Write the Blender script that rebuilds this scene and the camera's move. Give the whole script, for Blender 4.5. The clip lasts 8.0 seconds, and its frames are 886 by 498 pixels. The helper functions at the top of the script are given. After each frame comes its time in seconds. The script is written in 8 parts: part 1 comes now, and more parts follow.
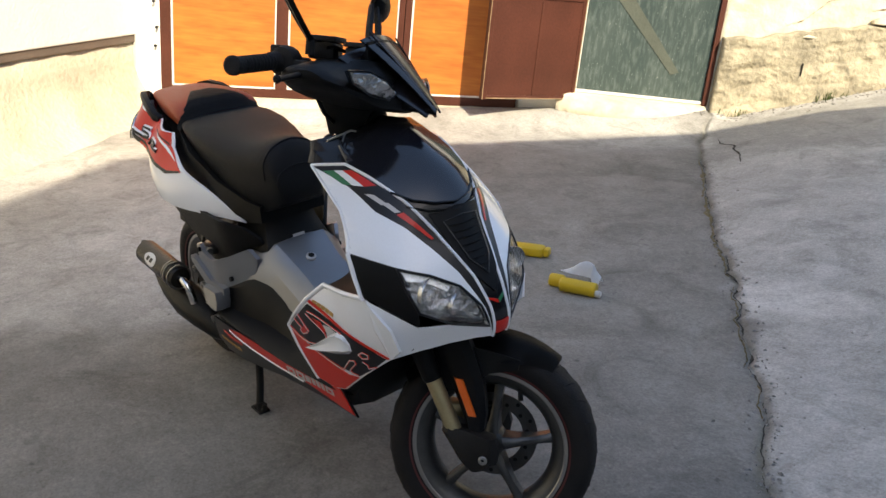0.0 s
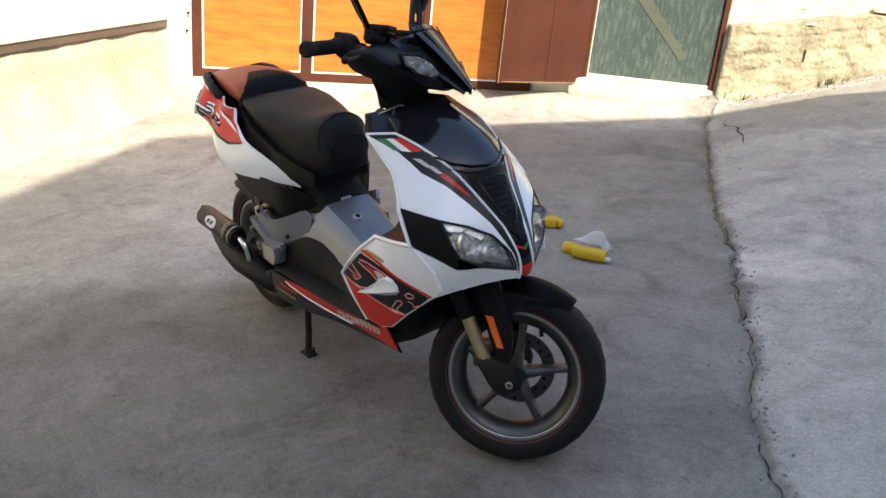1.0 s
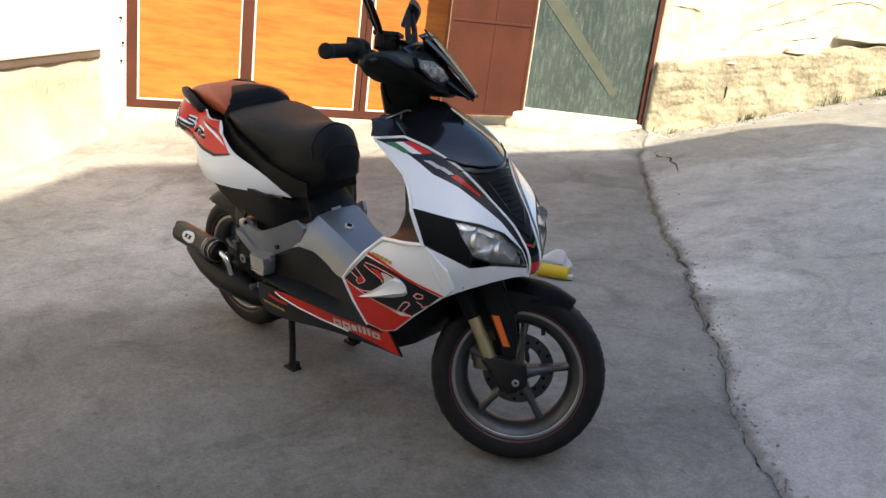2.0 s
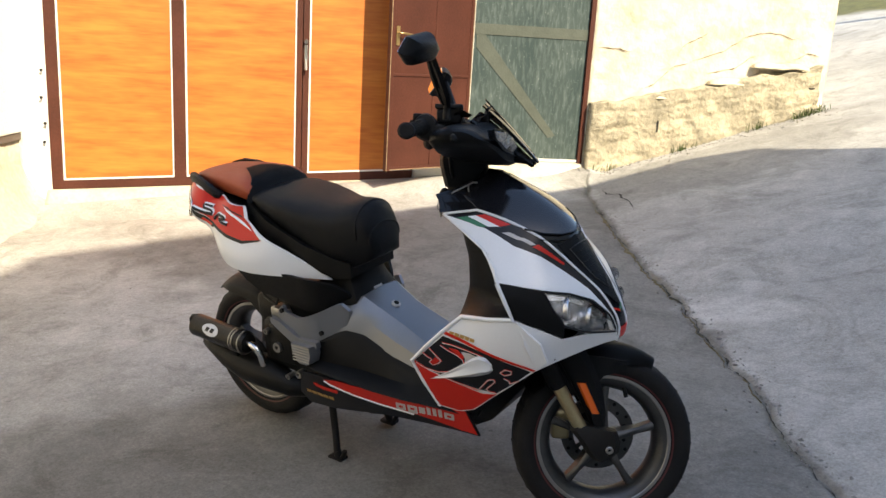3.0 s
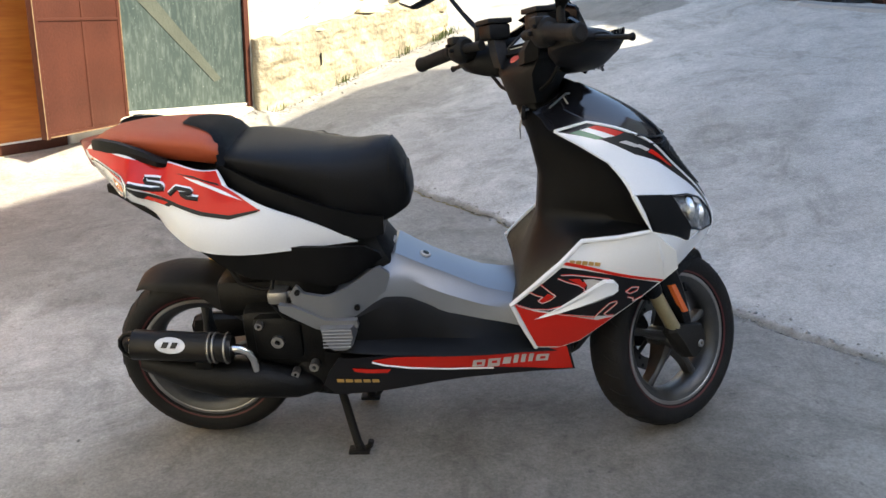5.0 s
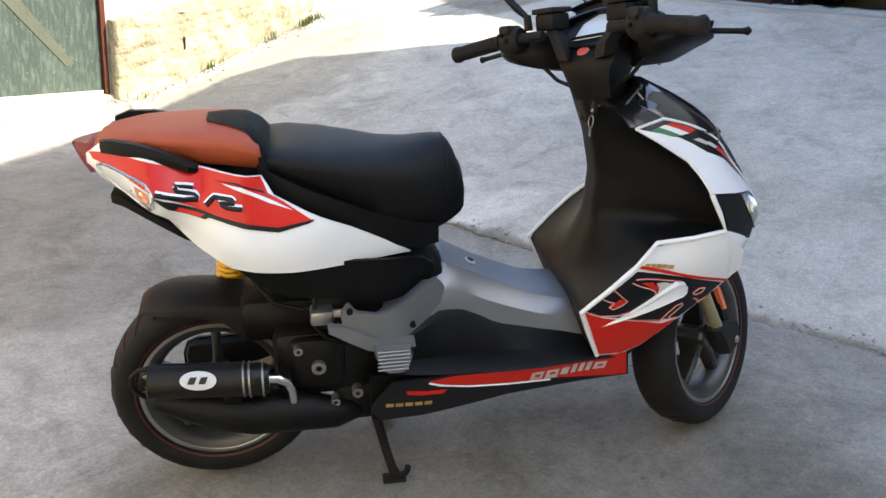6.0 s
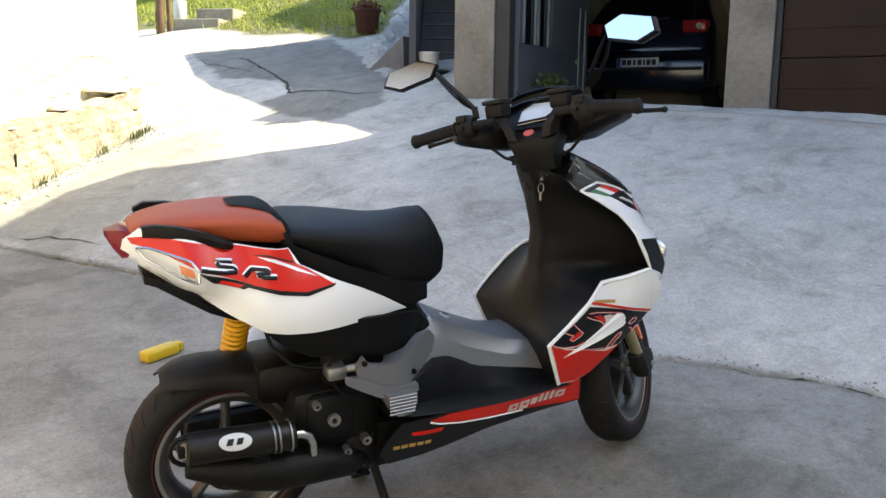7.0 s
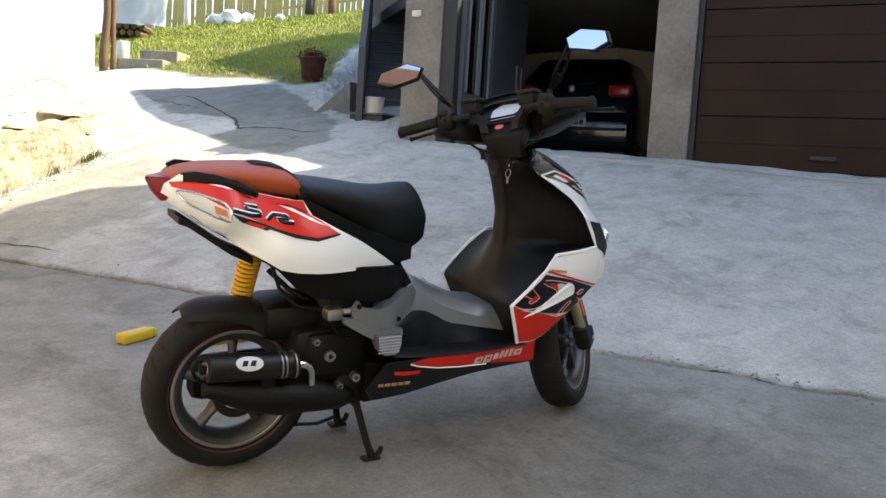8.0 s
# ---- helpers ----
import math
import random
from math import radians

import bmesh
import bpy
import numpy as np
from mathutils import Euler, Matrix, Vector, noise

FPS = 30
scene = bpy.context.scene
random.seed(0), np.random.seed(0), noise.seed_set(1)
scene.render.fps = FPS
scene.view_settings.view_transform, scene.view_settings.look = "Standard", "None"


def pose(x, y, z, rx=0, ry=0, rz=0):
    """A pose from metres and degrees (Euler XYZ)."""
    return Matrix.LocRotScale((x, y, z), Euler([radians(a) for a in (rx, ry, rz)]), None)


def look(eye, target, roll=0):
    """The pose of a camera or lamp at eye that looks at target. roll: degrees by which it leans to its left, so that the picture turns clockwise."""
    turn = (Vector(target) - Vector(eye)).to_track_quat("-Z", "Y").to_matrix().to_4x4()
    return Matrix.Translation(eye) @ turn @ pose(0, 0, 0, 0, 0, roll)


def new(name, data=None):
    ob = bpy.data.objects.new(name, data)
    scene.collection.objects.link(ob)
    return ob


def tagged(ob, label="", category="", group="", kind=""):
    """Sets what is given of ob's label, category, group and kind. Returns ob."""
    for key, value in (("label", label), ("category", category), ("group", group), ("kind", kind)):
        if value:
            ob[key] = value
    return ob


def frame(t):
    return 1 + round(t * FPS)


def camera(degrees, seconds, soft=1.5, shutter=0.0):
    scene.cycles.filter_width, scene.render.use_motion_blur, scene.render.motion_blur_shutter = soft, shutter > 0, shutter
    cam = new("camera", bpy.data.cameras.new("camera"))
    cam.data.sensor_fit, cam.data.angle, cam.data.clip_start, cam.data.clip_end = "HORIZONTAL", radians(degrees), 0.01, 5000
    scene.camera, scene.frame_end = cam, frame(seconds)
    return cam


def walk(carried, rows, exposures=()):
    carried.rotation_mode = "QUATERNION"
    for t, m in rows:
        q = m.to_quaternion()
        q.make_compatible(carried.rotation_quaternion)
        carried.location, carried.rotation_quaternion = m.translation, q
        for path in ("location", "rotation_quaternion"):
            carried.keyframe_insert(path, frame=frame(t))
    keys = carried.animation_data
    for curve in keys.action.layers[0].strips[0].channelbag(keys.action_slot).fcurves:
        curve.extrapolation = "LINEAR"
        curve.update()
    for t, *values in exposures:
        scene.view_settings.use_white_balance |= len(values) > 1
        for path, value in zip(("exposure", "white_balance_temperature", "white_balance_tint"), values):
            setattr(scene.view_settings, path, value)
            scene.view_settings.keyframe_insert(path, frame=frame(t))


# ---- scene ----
cam = camera(55.97, 8.0)
ROWS = [
    (0.0, 2.358, -1.239, 1.409, 49.60, -20.57, -5.33),
    (0.5, 2.568, -1.352, 1.478, 52.08, -23.59, -4.47),
    (1.0, 2.566, -1.504, 1.449, 50.29, -21.61, -5.44),
    (2.5, 2.307, -1.827, 1.311, 40.78, -15.91, -6.11),
    (3.0, 2.061, -1.954, 1.350, 36.03, -14.18, -3.40),
    (3.5, 1.772, -2.141, 1.280, 25.55, -16.02, -3.92),
    (4.0, 1.401, -2.211, 1.249, 18.93, -16.36, -3.26),
    (4.2, 1.274, -2.188, 1.234, 15.47, -16.91, -2.50),
    (5.5, 0.424, -2.070, 1.189, -4.02, -16.20, -1.33),
    (6.0, 0.180, -1.933, 1.177, -10.24, -16.91, -2.58),
    (6.5, -0.106, -1.990, 1.142, -18.34, -11.98, -0.90),
    (7.0, -0.347, -2.103, 1.124, -25.15, -9.24, -0.69),
    (7.5, -0.555, -2.372, 1.060, -24.56, -7.99, 1.78),
    (8.0, -0.677, -2.389, 0.894, -30.31, -4.64, -3.46),
]
walk(cam, [(t, pose(x, y, z, 90 + pitch, roll, yaw)) for t, x, y, z, yaw, pitch, roll in ROWS], exposures=[(0.0, 1.26, 6950, 10), (0.5, 1.44, 6850, 10), (1.0, 1.48, 6900, 10), (2.5, 1.42, 7000, 10), (3.0, 1.35, 7050, 10), (4.0, 1.50, 6950, 10), (5.5, 1.98, 6800, 8), (6.2, 2.02, 6900, 8), (7.0, 1.99, 7050, 8), (8.0, 1.82, 7150, 8)])

# ---- light ----
SUN_DIR = Vector((0.925, -0.38, 0.839)).normalized()
world = bpy.data.worlds.new("sky_world")
scene.world = world
world.use_nodes = True
wn = world.node_tree
sky = wn.nodes.new("ShaderNodeTexSky")
sky.sky_type = 'NISHITA'
sky.sun_disc = False
sky.sun_elevation = radians(40)
sky.sun_rotation = math.atan2(SUN_DIR.x, SUN_DIR.y)
wn.links.new(sky.outputs[0], wn.nodes["Background"].inputs[0])
wn.nodes["Background"].inputs[1].default_value = 0.15
sun = new("sun", bpy.data.lights.new("sun", "SUN"))
sun.data.energy, sun.data.angle, sun.data.color = 3.7, radians(0.5), (1.0, 0.91, 0.73)
sun.matrix_world = look(SUN_DIR * 30, (0, 0, 0))


# ---- materials ----
def mat(name, base, rough=0.6, metal=0.0, var=0.15, scale=8.0, fine=120.0, bump=0.05, dark=None, spec=None, coat=0.0):
    """A surface with two scales of variation: broad stains and fine grain."""
    m = bpy.data.materials.new(name)
    m.use_nodes = True
    t = m.node_tree
    b = t.nodes["Principled BSDF"]
    b.inputs["Roughness"].default_value = rough
    b.inputs["Metallic"].default_value = metal
    if spec is not None:
        b.inputs["Specular IOR Level"].default_value = spec
    if coat:
        b.inputs["Coat Weight"].default_value = coat
        b.inputs["Coat Roughness"].default_value = 0.06
    co = t.nodes.new("ShaderNodeTexCoord")
    n1 = t.nodes.new("ShaderNodeTexNoise")
    n1.inputs["Scale"].default_value, n1.inputs["Detail"].default_value = scale, 6
    n2 = t.nodes.new("ShaderNodeTexNoise")
    n2.inputs["Scale"].default_value, n2.inputs["Detail"].default_value = fine, 4
    for n in (n1, n2):
        t.links.new(co.outputs["Object"], n.inputs["Vector"])
    ramp = t.nodes.new("ShaderNodeValToRGB")
    d = dark or tuple(c * (1 - 2.2 * var) for c in base)
    ramp.color_ramp.elements[0].position, ramp.color_ramp.elements[1].position = 0.3, 0.7
    ramp.color_ramp.elements[0].color = (*[max(c, 0) for c in d], 1)
    ramp.color_ramp.elements[1].color = (*base, 1)
    add = t.nodes.new("ShaderNodeMath")
    add.operation = 'MULTIPLY_ADD'
    add.inputs[1].default_value, add.inputs[2].default_value = 0.35, 0.0
    mixf = t.nodes.new("ShaderNodeMath")
    mixf.operation = 'MULTIPLY_ADD'
    mixf.inputs[1].default_value = 0.65
    t.links.new(n2.outputs["Fac"], add.inputs[0])
    t.links.new(n1.outputs["Fac"], mixf.inputs[0])
    t.links.new(add.outputs[0], mixf.inputs[2])
    t.links.new(mixf.outputs[0], ramp.inputs[0])
    t.links.new(ramp.outputs[0], b.inputs["Base Color"])
    if bump:
        bp = t.nodes.new("ShaderNodeBump")
        bp.inputs["Strength"].default_value, bp.inputs["Distance"].default_value = 1.0, bump * 0.05
        t.links.new(mixf.outputs[0], bp.inputs["Height"])
        t.links.new(bp.outputs[0], b.inputs["Normal"])
    return m


def plain(name, base, rough=0.4, metal=0.0, coat=0.0):
    return mat(name, base, rough, metal, 0.05, 5.0, 300.0, 0.0, coat=coat)


# ---- mesh helpers ----
def from_bm(name, bm, material, parent=None, label="", smooth=False):
    me = bpy.data.meshes.new(name)
    bmesh.ops.recalc_face_normals(bm, faces=bm.faces)
    bm.to_mesh(me)
    bm.free()
    for p in me.polygons:
        p.use_smooth = smooth
    ob = new(name, me)
    me.materials.append(material)
    if parent:
        ob.parent = parent
    if label:
        ob["label"] = label
    return ob


def part(name, bm, material, parent, label="", smooth=False):
    return from_bm(name, bm, material, parent, label, smooth)


def put_box(bm, lo, hi, m=None, bevel=0.0):
    """A box between two corners, its edges rounded by bevel."""
    vs = [bm.verts.new((x, y, z)) for x in (lo[0], hi[0]) for y in (lo[1], hi[1]) for z in (lo[2], hi[2])]
    fs = [bm.faces.new([vs[i] for i in f]) for f in ((0, 1, 3, 2), (4, 6, 7, 5), (0, 4, 5, 1), (2, 3, 7, 6), (0, 2, 6, 4), (1, 5, 7, 3))]
    if bevel:
        es = list({e for f in fs for e in f.edges})
        r = bmesh.ops.bevel(bm, geom=es, offset=bevel, segments=2, affect='EDGES', profile=0.5)
        vs = list({v for f in r["faces"] for v in f.verts} | {v for v in vs if v.is_valid})
    if m:
        bmesh.ops.transform(bm, matrix=m, verts=vs)
    return vs


def box_bm(lo, hi, m=None, bevel=0.0):
    bm = bmesh.new()
    put_box(bm, lo, hi, m, bevel)
    return bm


def put_tube(bm, pts, radii, n=12, cap=True):
    """A round bar along a polyline; radii is one number or one for each point."""
    pts = [Vector(p) for p in pts]
    if not isinstance(radii, (list, tuple)):
        radii = [radii] * len(pts)
    rings, side = [], None
    for i, p in enumerate(pts):
        d = (pts[min(i + 1, len(pts) - 1)] - pts[max(i - 1, 0)]).normalized()
        side = d.orthogonal().normalized() if side is None else (side - d * side.dot(d)).normalized()
        up = d.cross(side)
        rings.append([bm.verts.new(p + radii[i] * (math.cos(a) * side + math.sin(a) * up)) for a in (2 * math.pi * k / n for k in range(n))])
    for a, b in zip(rings, rings[1:]):
        for k in range(n):
            bm.faces.new((a[k], a[(k + 1) % n], b[(k + 1) % n], b[k]))
    if cap:
        bm.faces.new(rings[0][::-1])
        bm.faces.new(rings[-1])
    return rings


def put_lathe(bm, prof, n=32, m=None, closed=True):
    """Turns a profile of (radius, along) pairs about the y axis."""
    rings = []
    for k in range(n):
        a = 2 * math.pi * k / n
        rings.append([bm.verts.new((r * math.cos(a), y, r * math.sin(a))) for r, y in prof])
    for k in range(n):
        a, b = rings[k], rings[(k + 1) % n]
        for i in range(len(prof) if closed else len(prof) - 1):
            j = (i + 1) % len(prof)
            bm.faces.new((a[i], a[j], b[j], b[i]))
    vs = [v for r in rings for v in r]
    if m:
        bmesh.ops.transform(bm, matrix=m, verts=vs)
    return vs


def put_loft(bm, rings, cap=True):
    """Joins closed rings of equal count into a skin."""
    vr = [[bm.verts.new(p) for p in r] for r in rings]
    n = len(vr[0])
    for a, b in zip(vr, vr[1:]):
        for k in range(n):
            bm.faces.new((a[k], a[(k + 1) % n], b[(k + 1) % n], b[k]))
    if cap:
        bm.faces.new(vr[0][::-1])
        bm.faces.new(vr[-1])
    return vr


def put_sheet(bm, grid, thick):
    """A skin over rows of points, given thickness."""
    rows = [[bm.verts.new(p) for p in row] for row in grid]
    for a, b in zip(rows, rows[1:]):
        for k in range(len(a) - 1):
            bm.faces.new((a[k], a[k + 1], b[k + 1], b[k]))
    bmesh.ops.recalc_face_normals(bm, faces=bm.faces[:])
    bmesh.ops.solidify(bm, geom=bm.faces[:], thickness=thick)


def put_prism(bm, poly, a, b, place):
    """A polygon (p, q) pushed from depth a to depth b; place(p, q, depth) gives the point."""
    f0 = [bm.verts.new(place(p, q, a)) for p, q in poly]
    f1 = [bm.verts.new(place(p, q, b)) for p, q in poly]
    bm.faces.new(f0)
    bm.faces.new(f1[::-1])
    for i in range(len(poly)):
        j = (i + 1) % len(poly)
        bm.faces.new((f0[i], f1[i], f1[j], f0[j]))


def empty(name, m, label, category, group="", kind=""):
    ob = new(name)
    ob.empty_display_size = 0.1
    ob.matrix_world = m
    return tagged(ob, label, category, group, kind)


# ---- the plan ----
# wall frame: u along the old house wall, v towards it; garage frame: e along the garage front, d up the ramp
WALL = Matrix.Rotation(radians(45.8), 4, 'Z')
GAR = Matrix.Translation((0.62, 2.03, 0)) @ Matrix.Rotation(math.atan2(-0.83, 0.556), 4, 'Z')


def wall_pt(u, z, v):
    return WALL @ Vector((u, v, z))


def gar_pt(e, z, d):
    return GAR @ Vector((e, d, z))


def smooth01(t):
    t = min(max(t, 0.0), 1.0)
    return t * t * (3 - 2 * t)


def seam_shift(e):
    """How far the joint between the two slabs wanders."""
    bend = float(np.interp(e, (-3.0, -1.5, -0.7, -0.15, 0.4, 0.9, 1.6, 2.1, 2.5, 3.1), (0.0, -0.06, -0.10, -0.065, -0.025, 0.018, 0.048, 0.03, 0.065, 0.085)))
    return bend + 0.05 + 0.018 * math.sin(e * 2.1 + 1) + 0.012 * math.sin(e * 6.3) + 0.03 * noise.noise((e * 3.1, 0.3, 7)) + 0.020 * noise.noise((e * 8.3, 2.3, 5)) + 0.011 * noise.noise((e * 19, 1.1, 3)) + (0.1 * smooth01((e - 1.6) / 1.0)) - 0.1 * smooth01((-e - 0.8) / 1.5)


def ground_z(x, y):
    y = y if y < 17.2 else 17.2 + 0.25 * (y - 17.2)
    e, d, _ = GAR.inverted() @ Vector((x, y, 0))
    d -= seam_shift(e)
    z = 0.06 * x + 0.08 * y + 0.215 * max(d, 0.0)
    # the level floor of the garage bay, up to its side walls
    bay = -0.90 - 0.86 * min(max(d - 5.0, 0.0), 1.6) - (1.0 if d > 6.65 else 0.0)
    if d > 3.35 and e > bay:
        z = min(z, 1.19 - 0.02 * e + 0.01 * (d - 3.35))
    # concrete washed up against the foot of the doors
    u, v = 0.6972 * x + 0.7169 * y, -0.7169 * x + 0.6972 * y
    if v > 3.2 and -2.2 < u < 2.7:
        z += 0.085 * smooth01((v - 3.36) / 0.42) * smooth01((u + 2.1) / 0.3) * smooth01((2.62 - u) / 0.22)
    z += 0.012 * noise.noise((x * 0.7, y * 0.7, 2)) + 0.004 * noise.noise((x * 3.0, y * 3.0, 5))
    # a broad low swell under the scooter
    z += 0.024 * smooth01((1.35 - math.hypot(max(abs(x - 0.65) - 0.6, 0.0), y)) / 0.95)
    # the edge of the upper slab: a ragged lip with a groove in front of it
    lip = smooth01((d + 0.01) / 0.02)
    z += 0.008 * lip * (0.5 + 0.9 * max(0.0, noise.noise((x * 2.2, y * 2.2, 9)) + 0.3)) - 0.014 * math.exp(-((d + 0.008) / 0.012) ** 2) * max(0.0, 0.4 + 1.2 * noise.noise((x * 6, y * 6, 1)))
    return z


def inside(poly, x, y):
    """How far a point lies inside a polygon (negative outside), in metres."""
    hit, best = False, 9.0
    for (ax, ay), (bx, by) in zip(poly, poly[1:] + poly[:1]):
        if (ay > y) != (by > y) and x < ax + (y - ay) / (by - ay) * (bx - ax):
            hit = not hit
        dx, dy = bx - ax, by - ay
        k = min(max(((x - ax) * dx + (y - ay) * dy) / (dx * dx + dy * dy), 0), 1)
        best = min(best, math.hypot(ax + k * dx - x, ay + k * dy - y))
    return best if hit else -best


# repairs, stains and painted light and shade in the concrete, by their plan: worn old concrete is darker, fresh screed
# paler
# worn ramp concrete, its dark tone cut off along the carport's shadow edge
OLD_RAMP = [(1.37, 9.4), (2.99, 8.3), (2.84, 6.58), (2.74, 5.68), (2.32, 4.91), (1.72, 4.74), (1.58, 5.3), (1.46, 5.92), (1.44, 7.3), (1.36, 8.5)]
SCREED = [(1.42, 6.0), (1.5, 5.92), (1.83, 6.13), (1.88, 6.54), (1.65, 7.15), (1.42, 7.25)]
# sunlit ground before the doors, its brightness painted in as paler concrete
SUNLIT_DOOR = [(-3.0, -1.6), (-2.75, 0.75), (-2.6, 1.6), (-0.60, 3.68), (-1.15, 4.35), (-4.3, 1.3), (-4.2, -1.6)]
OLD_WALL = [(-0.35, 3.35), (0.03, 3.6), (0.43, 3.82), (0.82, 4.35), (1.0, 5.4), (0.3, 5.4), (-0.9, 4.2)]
# shade under and before the scooter, painted in as darker concrete
SHADE_FRONT = [(-0.5, -1.6), (1.6, -1.7), (1.9, -0.6), (1.3, 0.2), (0.4, 0.1), (-0.1, -0.2), (-0.5, -0.38)]
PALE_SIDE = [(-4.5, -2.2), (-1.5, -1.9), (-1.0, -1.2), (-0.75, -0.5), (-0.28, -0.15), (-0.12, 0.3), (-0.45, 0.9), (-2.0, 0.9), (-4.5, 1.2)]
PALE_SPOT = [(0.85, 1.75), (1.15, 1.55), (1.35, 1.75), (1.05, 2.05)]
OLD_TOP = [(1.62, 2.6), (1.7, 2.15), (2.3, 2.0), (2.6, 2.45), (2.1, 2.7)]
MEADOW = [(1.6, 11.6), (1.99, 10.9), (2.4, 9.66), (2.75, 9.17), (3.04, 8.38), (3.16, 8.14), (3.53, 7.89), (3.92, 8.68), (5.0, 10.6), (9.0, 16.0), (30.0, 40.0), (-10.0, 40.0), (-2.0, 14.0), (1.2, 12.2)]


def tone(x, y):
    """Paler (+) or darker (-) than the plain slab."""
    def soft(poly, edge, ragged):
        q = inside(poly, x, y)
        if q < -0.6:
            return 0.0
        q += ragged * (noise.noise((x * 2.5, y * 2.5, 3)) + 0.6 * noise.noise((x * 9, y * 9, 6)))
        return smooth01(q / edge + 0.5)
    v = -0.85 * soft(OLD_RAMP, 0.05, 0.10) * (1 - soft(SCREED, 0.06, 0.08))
    v += 0.25 * soft(SCREED, 0.06, 0.08) - 0.38 * soft(OLD_WALL, 0.08, 0.09) + 0.9 * soft(SUNLIT_DOOR, 0.35, 0.15)
    v += 1.0 * soft(PALE_SIDE, 0.40, 0.25) - 0.38 * soft(SHADE_FRONT, 0.5, 0.3) + 0.6 * soft(PALE_SPOT, 0.12, 0.22) - 0.25 * soft(OLD_TOP, 0.05, 0.10)
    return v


# ---- surfaces ----
M_wall_white = mat("white_lime_plaster", (0.80, 0.78, 0.72), 0.9, 0, 0.06, 1.5, 40, 0.3)
M_plinth = mat("stained_plinth_plaster", (0.62, 0.56, 0.42), 0.95, 0, 0.18, 3.0, 30, 0.6)
M_plaster_old = mat("crumbling_cream_plaster", (0.74, 0.68, 0.54), 0.95, 0, 0.17, 3.0, 14, 0.9, dark=(0.42, 0.36, 0.25))
M_stone = mat("weathered_mud_stone", (0.50, 0.44, 0.31), 0.95, 0, 0.27, 6.0, 34, 0.9)
M_brown = mat("brown_painted_steel", (0.088, 0.028, 0.017), 0.5, 0, 0.20, 3.0, 60, 0.10, spec=0.25)
M_rust = mat("rubbed_rusty_edge", (0.34, 0.22, 0.12), 0.8, 0, 0.3, 20, 120, 0.1)
M_dark = mat("dark_steel", (0.03, 0.03, 0.032), 0.6, 0.2, 0.1, 4, 80, 0.05)
M_bead = mat("white_sealant", (0.80, 0.76, 0.68), 0.6, 0, 0.05, 20, 80, 0.05)
M_conc_gar = mat("grey_cast_concrete", (0.27, 0.245, 0.205), 0.9, 0, 0.26, 2.6, 30, 0.4, dark=(0.13, 0.115, 0.095))
M_threshold = mat("smooth_pale_concrete", (0.37, 0.355, 0.33), 0.9, 0, 0.14, 2.4, 40, 0.2)
M_garage_door = mat("brown_garage_panel", (0.040, 0.0225, 0.0155), 0.62, 0, 0.18, 2.0, 90, 0.05, spec=0.12)
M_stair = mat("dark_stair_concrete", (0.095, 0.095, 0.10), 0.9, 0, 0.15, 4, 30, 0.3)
M_stair_edge = mat("paler_stair_grey", (0.17, 0.17, 0.175), 0.85, 0, 0.2, 9, 60, 0.2)
# one even dark grey for every inside face of the bay
M_inner = mat("dark_grey_render", (0.10, 0.095, 0.09), 0.95, 0, 0.15, 1.5, 30, 0.2)
M_house = mat("house_render", (0.62, 0.58, 0.50), 0.9, 0, 0.06, 1.5, 30, 0.2)


def wood_laminate():
    """Orange laminate with a horizontal grain."""
    m = bpy.data.materials.new("orange_wood_laminate")
    m.use_nodes = True
    t = m.node_tree
    b = t.nodes["Principled BSDF"]
    b.inputs["Roughness"].default_value = 0.5
    co = t.nodes.new("ShaderNodeTexCoord")
    mp = t.nodes.new("ShaderNodeMapping")
    mp.inputs["Scale"].default_value = (1.0, 1.0, 9)
    mp.inputs["Rotation"].default_value = (0, 0, 0)
    n1 = t.nodes.new("ShaderNodeTexNoise")
    n1.inputs["Scale"].default_value, n1.inputs["Detail"].default_value, n1.inputs["Distortion"].default_value = 1.6, 8, 0.5
    n2 = t.nodes.new("ShaderNodeTexNoise")
    n2.inputs["Scale"].default_value, n2.inputs["Detail"].default_value = 6, 8
    r = t.nodes.new("ShaderNodeValToRGB")
    r.color_ramp.elements[0].position, r.color_ramp.elements[1].position = 0.36, 0.66
    r.color_ramp.elements[0].color, r.color_ramp.elements[1].color = (0.36, 0.095, 0.012, 1), (0.52, 0.18, 0.028, 1)
    mx = t.nodes.new("ShaderNodeMath")
    mx.operation = 'MULTIPLY_ADD'
    mx.inputs[1].default_value = 0.6
    ad = t.nodes.new("ShaderNodeMath")
    ad.operation = 'MULTIPLY'
    ad.inputs[1].default_value = 0.4
    t.links.new(co.outputs["Object"], mp.inputs[0])
    t.links.new(mp.outputs[0], n1.inputs[0])
    t.links.new(mp.outputs[0], n2.inputs[0])
    t.links.new(n2.outputs["Fac"], ad.inputs[0])
    t.links.new(n1.outputs["Fac"], mx.inputs[0])
    t.links.new(ad.outputs[0], mx.inputs[2])
    t.links.new(mx.outputs[0], r.inputs[0])
    t.links.new(r.outputs[0], b.inputs["Base Color"])
    return m


